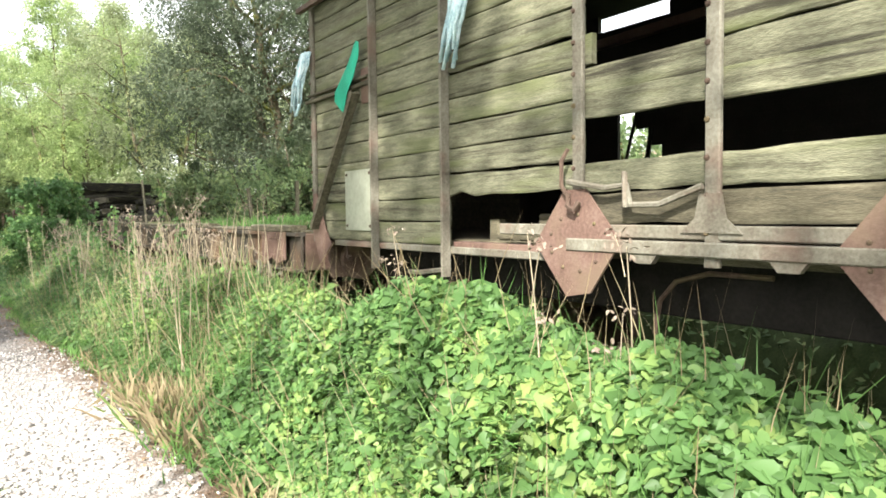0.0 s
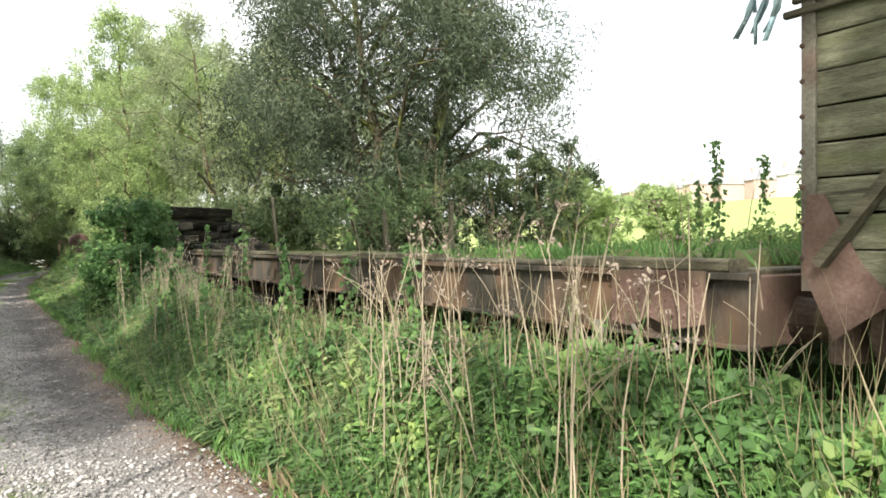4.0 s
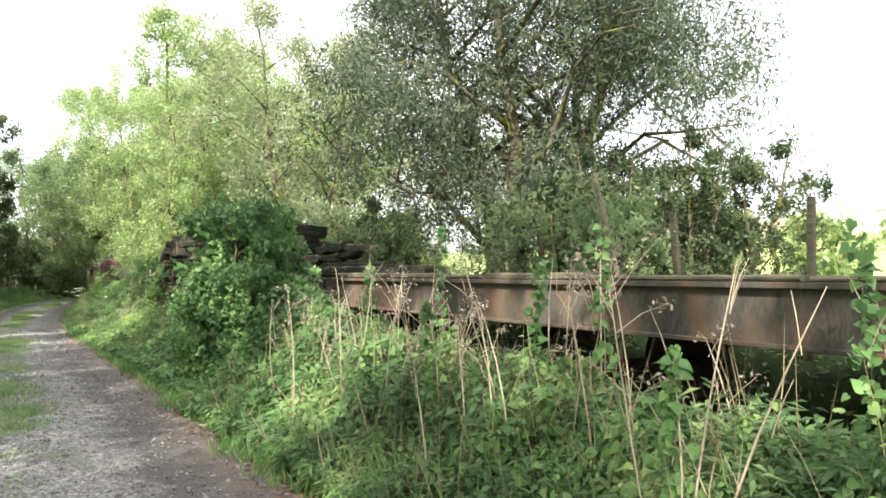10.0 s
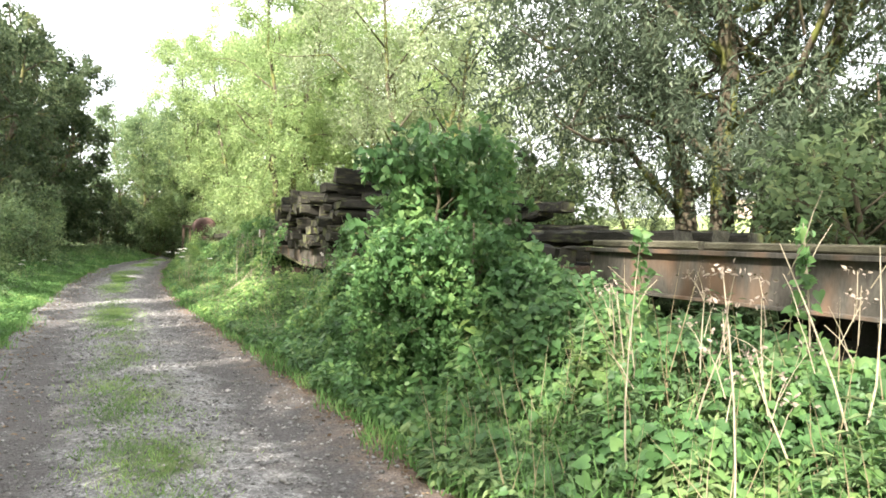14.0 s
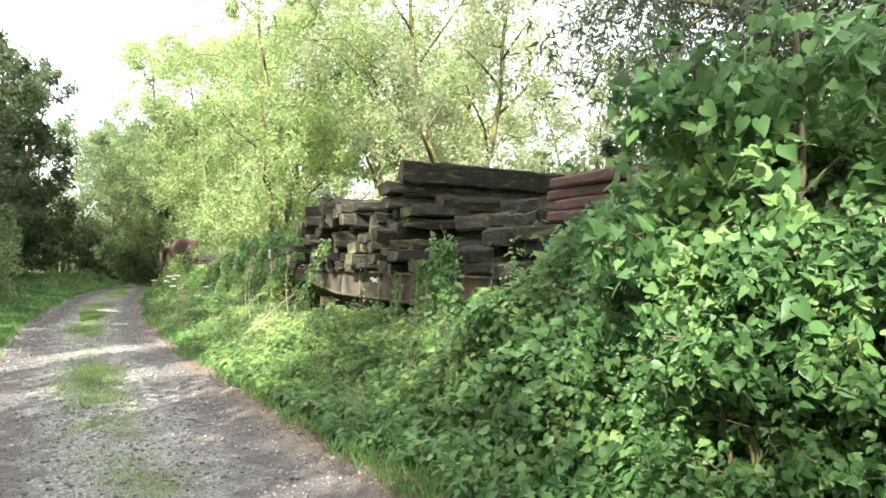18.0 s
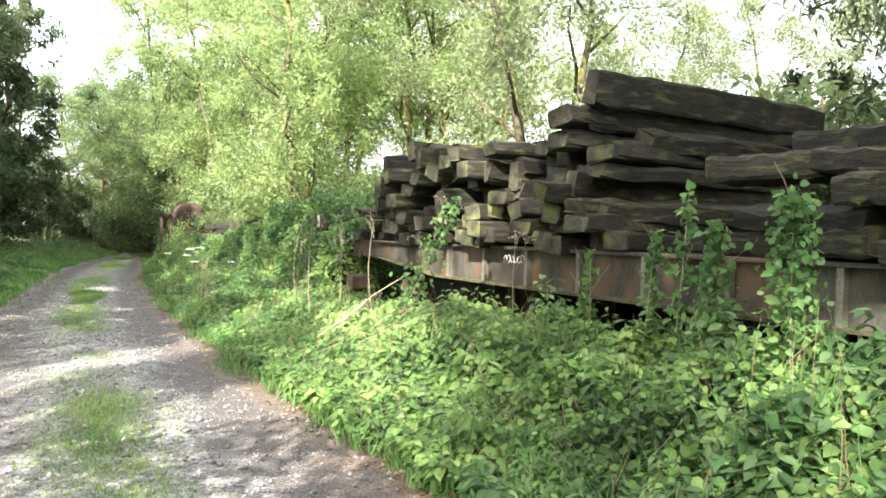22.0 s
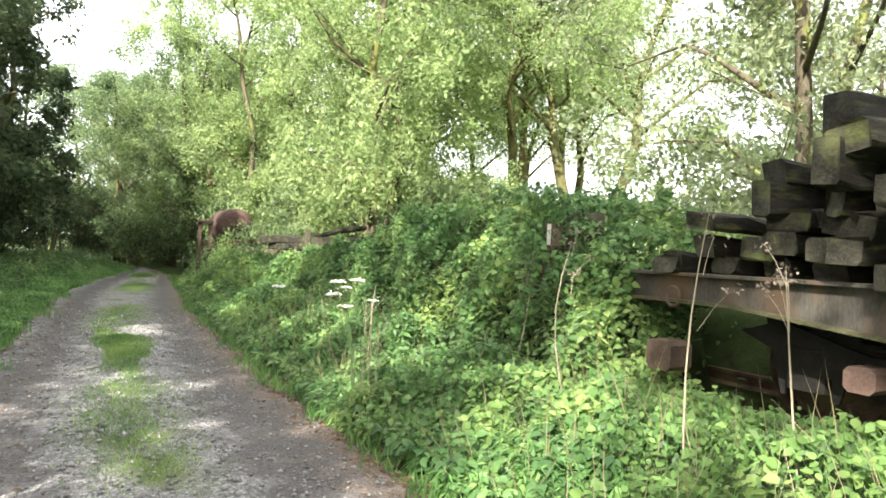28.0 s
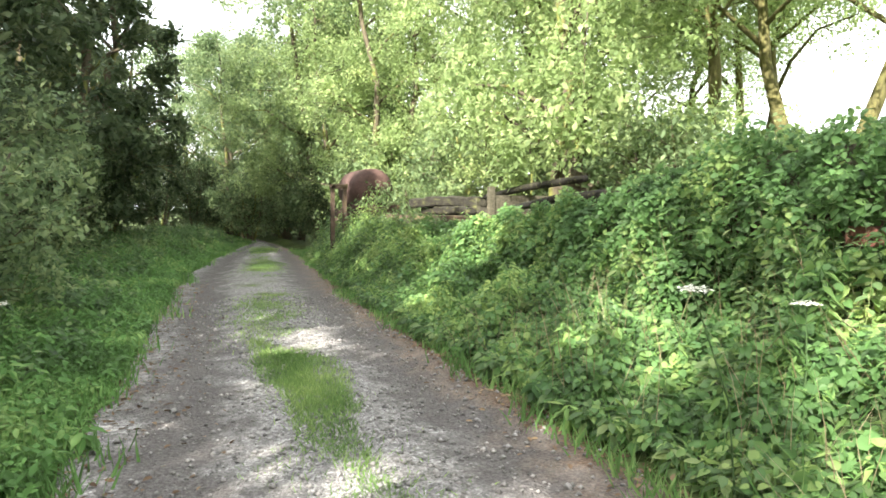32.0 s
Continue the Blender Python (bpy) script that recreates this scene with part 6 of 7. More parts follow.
bank_leaves("creeper_leaves", -1, 2.9, 2400, 0.066, "heart", F_ivy, "broad bright green bindweed leaves", seed=1, s0=0.5, s1=0.93, deep=0.11)
bank_leaves("creeper_leaves", -1, 3.9, 3400, 0.05, "broad", F_ivy, "bright green bindweed and bramble leaves", seed=11, s0=0.06, s1=0.75)
bank_leaves("creeper_leaves", 2.6, 8.0, 1300, 0.05, "plain", F_ivy, "small bright creeper leaves", seed=12, s0=0.1, s1=0.93, keep=thin(1.3, 4.0, -0.1))
bank_leaves("herb_leaves", 2.2, 6.4, 4200, 0.042, "lance", F_grass, "fine feathery green herb leaves", seed=13, s1=0.93, deep=0.12)
bank_leaves("herb_leaves", -1, 16.5, 2200, 0.05, "diamond", F_herb, "mixed green nettle and herb leaves", seed=2, s1=0.93, deep=0.14)
bank_leaves("creeper_leaves", 5.2, 16.5, 1300, 0.062, "plain", F_ivy, "bindweed leaves among dry stalks", seed=3, s0=0.2, keep=thin(1.1, 2.0, 0.1))
bank_leaves("herb_leaves", 5.2, 16.5, 1800, 0.07, "lance", F_herb, "narrow willowherb and nettle leaves", seed=4, deep=0.18)
bank_leaves("creeper_leaves", 16.3, 21.2, 4200, 0.06, "plain", F_shade_bush, "dense green creeper leaves", seed=5, s0=0.1, deep=0.15)
bank_leaves("creeper_leaves", 21, 29, 2300, 0.05, "plain", F_sun_lime, "bright green bindweed and nettle leaves", seed=6, s0=0.1, keep=thin(1.2, 3.0, -0.2))
bank_leaves("herb_leaves", 20.5, 45, 1900, 0.055, "diamond", F_herb, "mixed low green herbs", seed=7, deep=0.14)
bank_leaves("herb_leaves", 20.5, 38, 1500, 0.055, "lance", F_grass, "fine bright green herbs", seed=14, s1=0.7)
bank_leaves("creeper_leaves", 28.6, 38, 4200, 0.06, "plain", F_ivy, "dark and bright creeper leaves over the wagon", seed=8, s0=0.42, deep=0.16, keep=off_plates)
bank_leaves("creeper_leaves", 27.5, 36, 1300, 0.055, "plain", F_ivy, "bright creeper leaves along the track", seed=15, s0=0.03, s1=0.5, keep=thin(1.4, 1.0, 0.0))
bank_leaves("herb_leaves", 29, 46, 1000, 0.075, "lance", F_sun_lime, "narrow green leaves along the track", seed=9, s0=0.02, s1=0.6, deep=0.14)


def stem_ribbons(foot, top, bend, w):
    """Thin three-sided stems from foot to top, a little bent."""
    mid = (foot + top) / 2 + bend
    n = len(foot)
    d = unit(top - foot)
    u = unit(np.cross(d, np.array([0.3, 0.9, 0.1])))
    q = np.cross(d, u)
    ring = [u, -0.5 * u + 0.87 * q, -0.5 * u - 0.87 * q]
    v = np.stack([foot + w * k for k in ring] + [mid + 0.75 * w * k for k in ring] + [top], 1).reshape(-1, 3)
    t = np.array([(0, 1, 4), (0, 4, 3), (1, 2, 5), (1, 5, 4), (2, 0, 3), (2, 3, 5), (3, 4, 6), (4, 5, 6), (5, 3, 6)])
    return v, (t[None] + 7 * np.arange(n)[:, None, None]).reshape(-1, 3)


def herbs(y0, y1, n, mat, shape, size, seed, label, s0=0.03, s1=0.9, tall=(0.7, 1.25), leaves=18, bare=0.3, droop=0.35, pairs=True, clump=0.5, lean=0.12, stem_mat=None, least=0.18, side=1):
    """Upright plants rooted in the verge, each a stem with leaves set round it; side -1: beyond the track."""
    r = np.random.default_rng(seed)
    k = max(8, int(n / 9))
    cy, cs = y0 + (y1 - y0) * r.random(k), s0 + (s1 - s0) * r.random(k)
    i = r.integers(0, k, n)
    own = r.random(n) > clump
    y = np.where(own, y0 + (y1 - y0) * r.random(n), cy[i] + 0.14 * r.normal(size=n))
    sv = np.clip(np.where(own, s0 + (s1 - s0) * r.random(n), cs[i] + 0.08 * r.normal(size=n)), s0, s1)
    if side > 0:
        x, zt, _, _ = bank(y, sv)
    else:
        x = edge_l(y) - 0.02 - 3.2 * sv + 0.12 * bumps(y, y, 2.1, 3.0)
        zt = ground_z(x, y) + (0.16 + 0.5 * np.clip(1.6 * sv, 0, 1)) * (0.75 + 0.35 * bumps(x, y, 1.1, 6.0))
    g = ground_z(x, y) - 0.03
    h = np.maximum((zt - g) * (tall[0] + (tall[1] - tall[0]) * r.random(n)), least)
    foot = np.stack([x, y, g], -1)
    top = foot + np.stack([(lean * r.normal(size=n) - 0.05 * side) * h, lean * r.normal(size=n) * h, h], -1)
    bend = 0.05 * h[:, None] * r.normal(size=(n, 3)) * [1, 1, 0]
    m = leaves
    t = bare + (1 - bare) * ((np.arange(m) // 2 * 2 if pairs else np.arange(m)) + 0.8) / m
    t = np.clip(t, 0, 1)[None]
    a = (np.pi * (np.arange(m) % 2) + 1.57 * (np.arange(m) // 2) if pairs else 2.4 * np.arange(m))[None] + 6.28 * r.random((n, 1)) + 0.25 * r.normal(size=(n, m))
    out = np.stack([np.cos(a), np.sin(a), 0 * a], -1)
    c = foot[:, None] + (top - foot)[:, None] * t[..., None] + bend[:, None] * (4 * t * (1 - t))[..., None] + 0.012 * out
    sz = size * (0.45 + 0.75 * np.sin(np.pi * np.clip(0.25 + 0.72 * (1 - t), 0, 1))) * (0.65 + 0.6 * r.random((n, 1))) * (0.8 + 0.4 * r.random((n, m)))
    along = out + 0.2 * r.normal(size=(n, m, 3)) + np.array([0, 0, -droop])
    nrm = 0.3 * r.normal(size=(n, m, 3)) + np.array([0, 0, 1.0]) + 0.4 * droop * out
    v, f = leaf_arrays(c.reshape(-1, 3), along.reshape(-1, 3), nrm.reshape(-1, 3), sz.reshape(-1), shape)
    me = fast_mesh("leafy_plants", v, f)
    me.materials.append(mat)
    stuff("leafy_plants", me, label, "plants")
    v, f = stem_ribbons(foot, top, bend, 0.0032)
    me = fast_mesh("plant_stems", v, f)
    me.materials.append(stem_mat or F_herb)
    stuff("plant_stems", me, "thin stems of " + label, "plants")


def trails(y0, y1, n, mat, shape, size, seed, label, s0=0.1, s1=0.95, steps=16, lift=0.03):
    """Creeper shoots that wander over the growth, a leaf on either side at every step."""
    r = np.random.default_rng(seed)
    y = y0 + (y1 - y0) * r.random(n)
    sv = s0 + (s1 - s0) * r.random(n)
    ang = 6.28 * r.random(n)
    pts = []
    for k in range(steps):
        x, z, _, _ = bank(y, np.clip(sv, 0.02, 0.98))
        pts.append(np.stack([x, y, z + lift + 0.035 * np.sin(0.9 * k + ang) + 0.05 * r.random(n) * (k > steps - 4)], -1))
        ang = ang + 0.45 * r.normal(size=n)
        y = y + 0.05 * np.cos(ang)
        sv = np.clip(sv + 0.028 * np.sin(ang) , 0.02, 0.98)
    p = np.stack(pts, 1)
    d = np.gradient(p, axis=1)
    sd = unit(np.cross(d, np.array([-0.4, -0.2, 1.0]))) * np.where(np.arange(steps) % 2, 1, -1)[None, :, None]
    sz = size * (0.6 + 0.7 * r.random((n, steps))) * (1 - 0.5 * np.arange(steps)[None] / steps)
    along = sd + 0.35 * unit(d) + 0.3 * r.normal(size=p.shape) + [-0.1, 0, -0.25]
    nrm = 0.38 * r.normal(size=p.shape) + np.array([-0.45, -0.3, 0.8])
    p, along, nrm, sz = p.reshape(-1, 3), along.reshape(-1, 3), nrm.reshape(-1, 3), sz.reshape(-1)
    k = off_plates(p, r)
    v, f = leaf_arrays(p[k], along[k], nrm[k], sz[k], shape)
    me = fast_mesh("creeper_trails", v, f)
    me.materials.append(mat)
    stuff("creeper_trails", me, label, "plants")


# the plants of the verge, stretch by stretch
herbs(-1, 5.5, 560, F_herb, "oval", 0.06, 401, "nettles under the covered wagon", tall=(0.7, 1.08), s1=0.8)
trails(-1, 3.6, 380, F_ivy, "heart", 0.072, 402, "bindweed trailing over the bank", s0=0.5, s1=0.93)
trails(-1, 5.5, 460, F_ivy, "plain", 0.066, 403, "bramble trailing to the track", s0=0.06, s1=0.6)
herbs(1.8, 7.0, 620, F_grass, "lance", 0.06, 404, "feathery yarrow and goosegrass", leaves=26, droop=-0.2, pairs=False, tall=(0.7, 1.1))
trails(4.5, 9.5, 130, F_ivy, "heart", 0.07, 405, "bindweed among the stalks", s0=0.3, s1=0.95)
herbs(4.2, 9.0, 620, F_grass, "lance", 0.055, 425, "feathery green herbs among the stalks", tall=(0.7, 1.2), leaves=28, pairs=False, droop=-0.3)
herbs(6.5, 16.8, 1300, F_herb, "lance", 0.09, 406, "willowherb and nettles", tall=(0.75, 1.3), leaves=22, pairs=False, droop=0.1)
herbs(6.0, 16.8, 950, F_herb, "oval", 0.082, 407, "dull green nettles", tall=(0.65, 1.15))
herbs(9.0, 17.0, 420, F_ivy, "heart", 0.085, 408, "bindweed climbing old stalks", tall=(0.6, 1.08), leaves=24, pairs=False, bare=0.15, s0=0.25)
herbs(7.0, 17.0, 500, F_grass, "lance", 0.06, 409, "bright low herbs by the track", s0=0.02, s1=0.35, tall=(0.7, 1.3), leaves=16, pairs=False)
trails(13.5, 21.5, 480, F_shade_bush, "heart", 0.085, 410, "bindweed over the hump", s0=0.2, s1=0.97)
herbs(17.0, 21.5, 460, F_shade_bush, "oval", 0.075, 411, "nettles with leaves darkened for shade", tall=(0.6, 1.0), s1=0.75)
herbs(20.5, 26.3, 800, F_herb, "oval", 0.075, 412, "nettles before the timber wagon", tall=(0.6, 1.6))
# sunlit stretch of verge, its light put into the leaf colour
trails(22.6, 27.0, 230, F_sun_lime, "plain", 0.072, 413, "bright bramble and bindweed", s0=0.15, s1=0.95)
herbs(22.6, 26.4, 400, F_sun_lime, "broad", 0.07, 414, "yellow-green bramble shoots", tall=(0.6, 1.7), leaves=14, pairs=False, s1=0.7)
trails(20.5, 29.0, 300, F_sun_lime, "plain", 0.072, 423, "bindweed low before the girder", s0=0.2, s1=0.95)
herbs(20.5, 30.0, 560, F_grass, "lance", 0.06, 415, "low bright herbs by the track", s0=0.02, s1=0.35, leaves=16, pairs=False)
herbs(28.5, 46, 2000, F_herb, "oval", 0.075, 416, "nettles and herbs by the open wagon", tall=(0.7, 1.3), s1=0.62)
herbs(27.5, 40, 620, F_shade_bush, "broad", 0.075, 417, "broad-leaved docks and bramble", tall=(0.6, 1.15), leaves=14, pairs=False, s1=0.6)
herbs(38.5, 43.6, 240, F_sun_lime, "lance", 0.09, 431, "tall sunlit grasses beside the tank", tall=(1.1, 1.7), leaves=24, pairs=False, s1=0.6)
herbs(28.0, 42, 520, F_sun_lime, "lance", 0.085, 418, "willowherb by the open wagon", tall=(0.85, 1.45), leaves=24, pairs=False, s1=0.62)
trails(28.8, 37.0, 1150, F_ivy, "plain", 0.07, 419, "creeper hanging over the open wagon", s0=0.5, s1=0.98)
trails(28.0, 36.0, 380, F_ivy, "plain", 0.075, 420, "bright creeper near the track", s0=0.1, s1=0.55)
herbs(19.0, 56, 1700, F_grass, "oval", 0.065, 421, "lush herbs on the far verge", tall=(0.6, 1.2), s0=0.0, s1=0.5, leaves=16, side=-1)
herbs(17.0, 52, 900, F_grass, "oval", 0.055, 424, "low herbs at the far edge of the track", tall=(0.7, 1.3), s0=0.0, s1=0.09, leaves=14, bare=0.1, side=-1)
herbs(21.0, 56, 1500, F_herb, "oval", 0.08, 422, "nettles on the far verge", tall=(0.7, 1.35), s0=0.12, s1=1.0, side=-1)


# dead leaves along the edges of the track
def leaf_litter():
    r = np.random.default_rng(430)
    n = 9000
    y = 3 + 37 * r.random(n)
    left = r.random(n) < 0.45
    d = np.abs(0.16 * r.normal(size=n))
    x = np.where(left, edge_l(y) - 0.06 + d * 1.9, edge_r(y) + 0.06 - d)
    z = np.maximum(road_z(x, y), ground_z(x, y)) + 0.006 + 0.01 * r.random(n)
    me = leaf_mesh("dead_leaves", np.stack([x, y, z], -1), r.normal(size=(n, 3)) * [1, 1, 0.15], r.normal(size=(n, 3)) * 0.35 + [0, 0, 1], 0.022 + 0.03 * r.random(n), "oval", F_litter)
    stuff("dead_leaves", me, "brown and straw dead leaves along the track edges", "leaf litter")


leaf_litter()

# growth on the far side of the wagons; its dark sheet blocks light below them
def far_bank():
    r = np.random.default_rng(45)
    ys = np.arange(-9, 44, 0.4)
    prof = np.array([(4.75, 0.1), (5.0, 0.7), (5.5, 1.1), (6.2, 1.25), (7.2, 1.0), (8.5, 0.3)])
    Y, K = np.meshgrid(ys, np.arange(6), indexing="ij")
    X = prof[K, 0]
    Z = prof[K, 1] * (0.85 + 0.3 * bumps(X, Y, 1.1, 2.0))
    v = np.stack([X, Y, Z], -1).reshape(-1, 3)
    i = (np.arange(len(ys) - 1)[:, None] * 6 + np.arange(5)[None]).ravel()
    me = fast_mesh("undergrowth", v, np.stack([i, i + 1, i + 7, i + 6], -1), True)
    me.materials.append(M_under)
    stuff("undergrowth", me, "dark sheet behind the wagons that blocks light below them", "undergrowth")
    n = 26000
    y = -4 + 32 * r.random(n)
    x = 4.75 + 3.2 * r.random(n)
    z = np.interp(x, prof[:, 0], prof[:, 1]) * (0.85 + 0.3 * bumps(x, y, 1.1, 2.0)) + 0.08 * r.normal(size=n) + 0.05 + 0.25 * (r.random(n) < 0.12) * r.random(n)
    me = leaf_mesh("scrub_leaves", np.stack([x, y, z], -1), r.normal(size=(n, 3)), r.normal(size=(n, 3)) * 0.6 + [-0.3, 0, 0.8], 0.09 * (0.6 + 0.8 * r.random(n)), "diamond", F_herb)
    stuff("scrub_leaves", me, "green scrub leaves behind the wagons", "plants")


far_bank()

# the creeper-hung bush between the two flat wagons
thicket = tree("creeper_bush", "tall bush hung with creeper leaves, darkened for shade", F_shade_bush, category="bush", at=(1.5, 18.25), seed=31, height=2.35, radius=0.75, trunk_r=0.025, stems=6, base=0.03, leaf=0.07, count=9500, shape="heart", droop=0.5, low=0.03, limbs=9, clump=0.85)
again(thicket, 1.0, 17.95, 140, 0.6)
again(thicket, 1.3, 17.55, 40, 0.62)
again(thicket, 1.45, 18.9, 250, 0.66)


# long thin stems and grass blades standing in the bank
def stems(y0, y1, n, tall, width, mat, seed, label, s0=0.05, s1=0.85, lean=0.2):
    r = np.random.default_rng(seed)
    y = y0 + (y1 - y0) * r.random(n)
    x, z, _, _ = bank(y, s0 + (s1 - s0) * r.random(n))
    c = np.stack([x, y, z - 0.3 * tall], -1)
    along = unit(lean * r.normal(size=(n, 3)) + [-0.08, 0, 1])
    side = unit(np.cross(along, r.normal(size=(n, 3)))) * width
    h = (tall * (0.6 + 0.7 * r.random(n)))[:, None]
    bend = 0.12 * h * unit(r.normal(size=(n, 3)))
    mid, top = c + along * h * 0.55 + bend * 0.3, c + along * h + bend
    v = np.stack([c - side, c + side, mid - side * 0.8, mid + side * 0.8, top], 1).reshape(-1, 3)
    t = np.array([(0, 1, 2), (1, 3, 2), (2, 3, 4)])[None] + 5 * np.arange(n)[:, None, None]
    me = fast_mesh("thin_stems", v, t.reshape(-1, 3))
    me.materials.append(mat)
    stuff("thin_stems", me, label, "grass")


stems(4.4, 9.5, 420, 0.6, 0.0026, F_dry, 97, "thin straw stems among the stalks", s1=0.85, lean=0.28)
stems(4.4, 10.0, 1000, 0.36, 0.003, F_grass, 98, "long grass blades among the stalks", s1=0.8, lean=0.3)
stems(4.5, 16.5, 900, 0.6, 0.003, F_dry, 91, "thin dry straw stems standing in the bank", s1=0.7)
stems(0, 5, 500, 0.5, 0.0025, F_dry, 92, "thin dry straw stems standing in the bank", lean=0.35)
stems(4.5, 16.5, 1500, 0.36, 0.003, F_grass, 93, "long green grass blades in the bank", s1=0.5, lean=0.35)
stems(-1, 6, 1100, 0.3, 0.003, F_grass, 94, "long green grass blades in the bank", lean=0.35)
stems(20.5, 46, 2200, 0.3, 0.0035, F_grass, 95, "long green grass blades in the bank", s1=0.6, lean=0.35)
stems(21, 34, 1100, 0.5, 0.0025, F_dry, 96, "thin dry stems standing in the bank", s1=0.6, lean=0.35)


# grass
def grass(name, n, place, height, mat, label, seed, lean=0.35):
    r = np.random.default_rng(seed)
    x, y = place(r, n)
    z = np.maximum(ground_z(x, y), np.where((x > edge_l(y)) & (x < edge_r(y)), road_z(x, y), -9)) - 0.01
    c = np.stack([x, y, z], -1)
    along = np.stack([lean * r.normal(size=len(x)), lean * r.normal(size=len(x)), 1 + 0 * x], -1)
    normal = r.normal(size=(len(x), 3)) * np.array([1, 1, 0.2])
    me = leaf_mesh(name, c, along, normal, height * (0.5 + 0.9 * r.random(len(x))), "blade", mat)
    return stuff(name, me, label, "grass")


def left_strip(r, n):
    y = 10 + 50 * r.random(n) ** 1.3
    return edge_l(y) + 0.04 + 0.16 * bumps(y, y, 1.3) + 0.1 * bumps(y, y, 4.1, 2.0) - 1.5 * r.random(n) ** 1.4 + 0.1 * r.normal(size=n), y


def right_strip(r, n):
    y = -3 + 52 * r.random(n)
    return edge_r(y) - 0.1 + 0.14 * bumps(y, y, 1.9, 2.0) + 0.5 * r.random(n) ** 1.5 + 0.06 * r.normal(size=n), y


def middle_strip(r, n):
    y = 4 + 50 * r.random(n * 4)
    x = (edge_l(y) + edge_r(y)) / 2 - 0.12 + 0.2 * r.normal(size=n * 4)
    x = np.where(y > 18, -1.15 + np.clip(y - 34, 0, 30) * 0.12 + 0.2 * (x - (edge_l(y) + edge_r(y)) / 2) / 0.2, x)
    k = 0.7 * bumps(x, y, 0.43, 5.0) + 0.45 * bumps(x, y, 2.7, 1.0) + 0.35 * r.normal(size=n * 4) + np.interp(y, [4, 14, 20, 24, 28, 33, 40], [-0.45, -0.2, 0.1, 0.02, -0.25, -0.25, -0.08]) > 0.42
    return x[k], y[k]


grass("grass", 56000, left_strip, 0.12, F_grass, "lush green grass along the track", 51)
grass("grass", 17000, right_strip, 0.11, F_grass, "green grass at the foot of the bank", 52)
grass("dry_grass", 5200, lambda r, n: (edge_r(y0 := -1 + 9 * r.random(n) ** 1.5) - 0.05 + 0.4 * r.random(n) ** 1.3, y0), 0.17, F_dry, "straw-coloured dry grass at the track edge", 53, 0.7)
# grass colour here includes some of the sun on the patches
grass("grass", 60000, middle_strip, 0.045, F_sun_lime, "low grass patches in the middle of the track", 54, 0.7)


def clump_patch(r, n):
    a, q = 2 * math.pi * r.random(n), r.random(n) ** 0.6
    q = q * (0.8 + 0.25 * np.sin(3 * a + 1) + 0.12 * np.sin(7 * a))
    return -1.13 + 0.3 * q * np.cos(a) + 0.04 * r.normal(size=n), 33.3 + 1.75 * q * np.sin(a)


grass("grass", 11000, clump_patch, 0.05, F_sun_lime, "thick low grass patch in the middle of the track", 57, 0.6)


def tussock(r, n):
    y = 5.2 + 0.42 * r.normal(size=n)
    return edge_r(y) + 0.14 + 0.16 * r.normal(size=n), y


grass("dry_grass", 1500, tussock, 0.26, F_dry, "straw-yellow grass tussock at the track edge", 55, 0.8)
grass("grass", 1100, tussock, 0.2, F_sun_lime, "yellow-green grass tussock at the track edge", 56, 0.7)


def left_herbs():
    r = np.random.default_rng(61)
    n = 70000
    y = 22 + 38 * r.random(n) ** 1.2
    x = edge_l(y) + 0.05 - 3.6 * r.random(n) ** 1.2
    z = ground_z(x, y) + (0.1 + 0.4 * np.clip((edge_l(y) - x) / 2.5, 0, 1)) * (0.5 + 0.5 * bumps(x, y, 1.3, 7.0)) * r.random(n) ** 0.5 + 0.03
    me = leaf_mesh("herb_leaves", np.stack([x, y, z], -1), r.normal(size=(n, 3)) + [0.4, 0, -0.2], r.normal(size=(n, 3)) * 0.5 + [0.2, 0, 1], 0.055 * (0.5 + r.random(n)), "diamond", F_grass)
    stuff("herb_leaves", me, "low bright green herbs on the far side of the track", "plants")


left_herbs()


def left_creepers():
    r = np.random.default_rng(62)
    n = 22000
    y = 24 + 26 * r.random(n) ** 1.3
    x = edge_l(y) + 0.02 - 1.7 * r.random(n) ** 1.2
    z = ground_z(x, y) + 0.04 + (0.08 + 0.16 * np.clip((edge_l(y) - x), 0, 1)) * (0.6 + 0.6 * bumps(x, y, 2.1, 9.0)) * r.random(n) ** 0.5
    me = leaf_mesh("creeper_leaves", np.stack([x, y, z], -1), r.normal(size=(n, 3)) + [0.4, 0, -0.2], r.normal(size=(n, 3)) * 0.4 + [0.25, -0.2, 1], 0.045 * (0.5 + r.random(n)), "lance", F_grass)
    stuff("herb_leaves", me, "bright green narrow leaves at the track edge", "plants")


left_creepers()


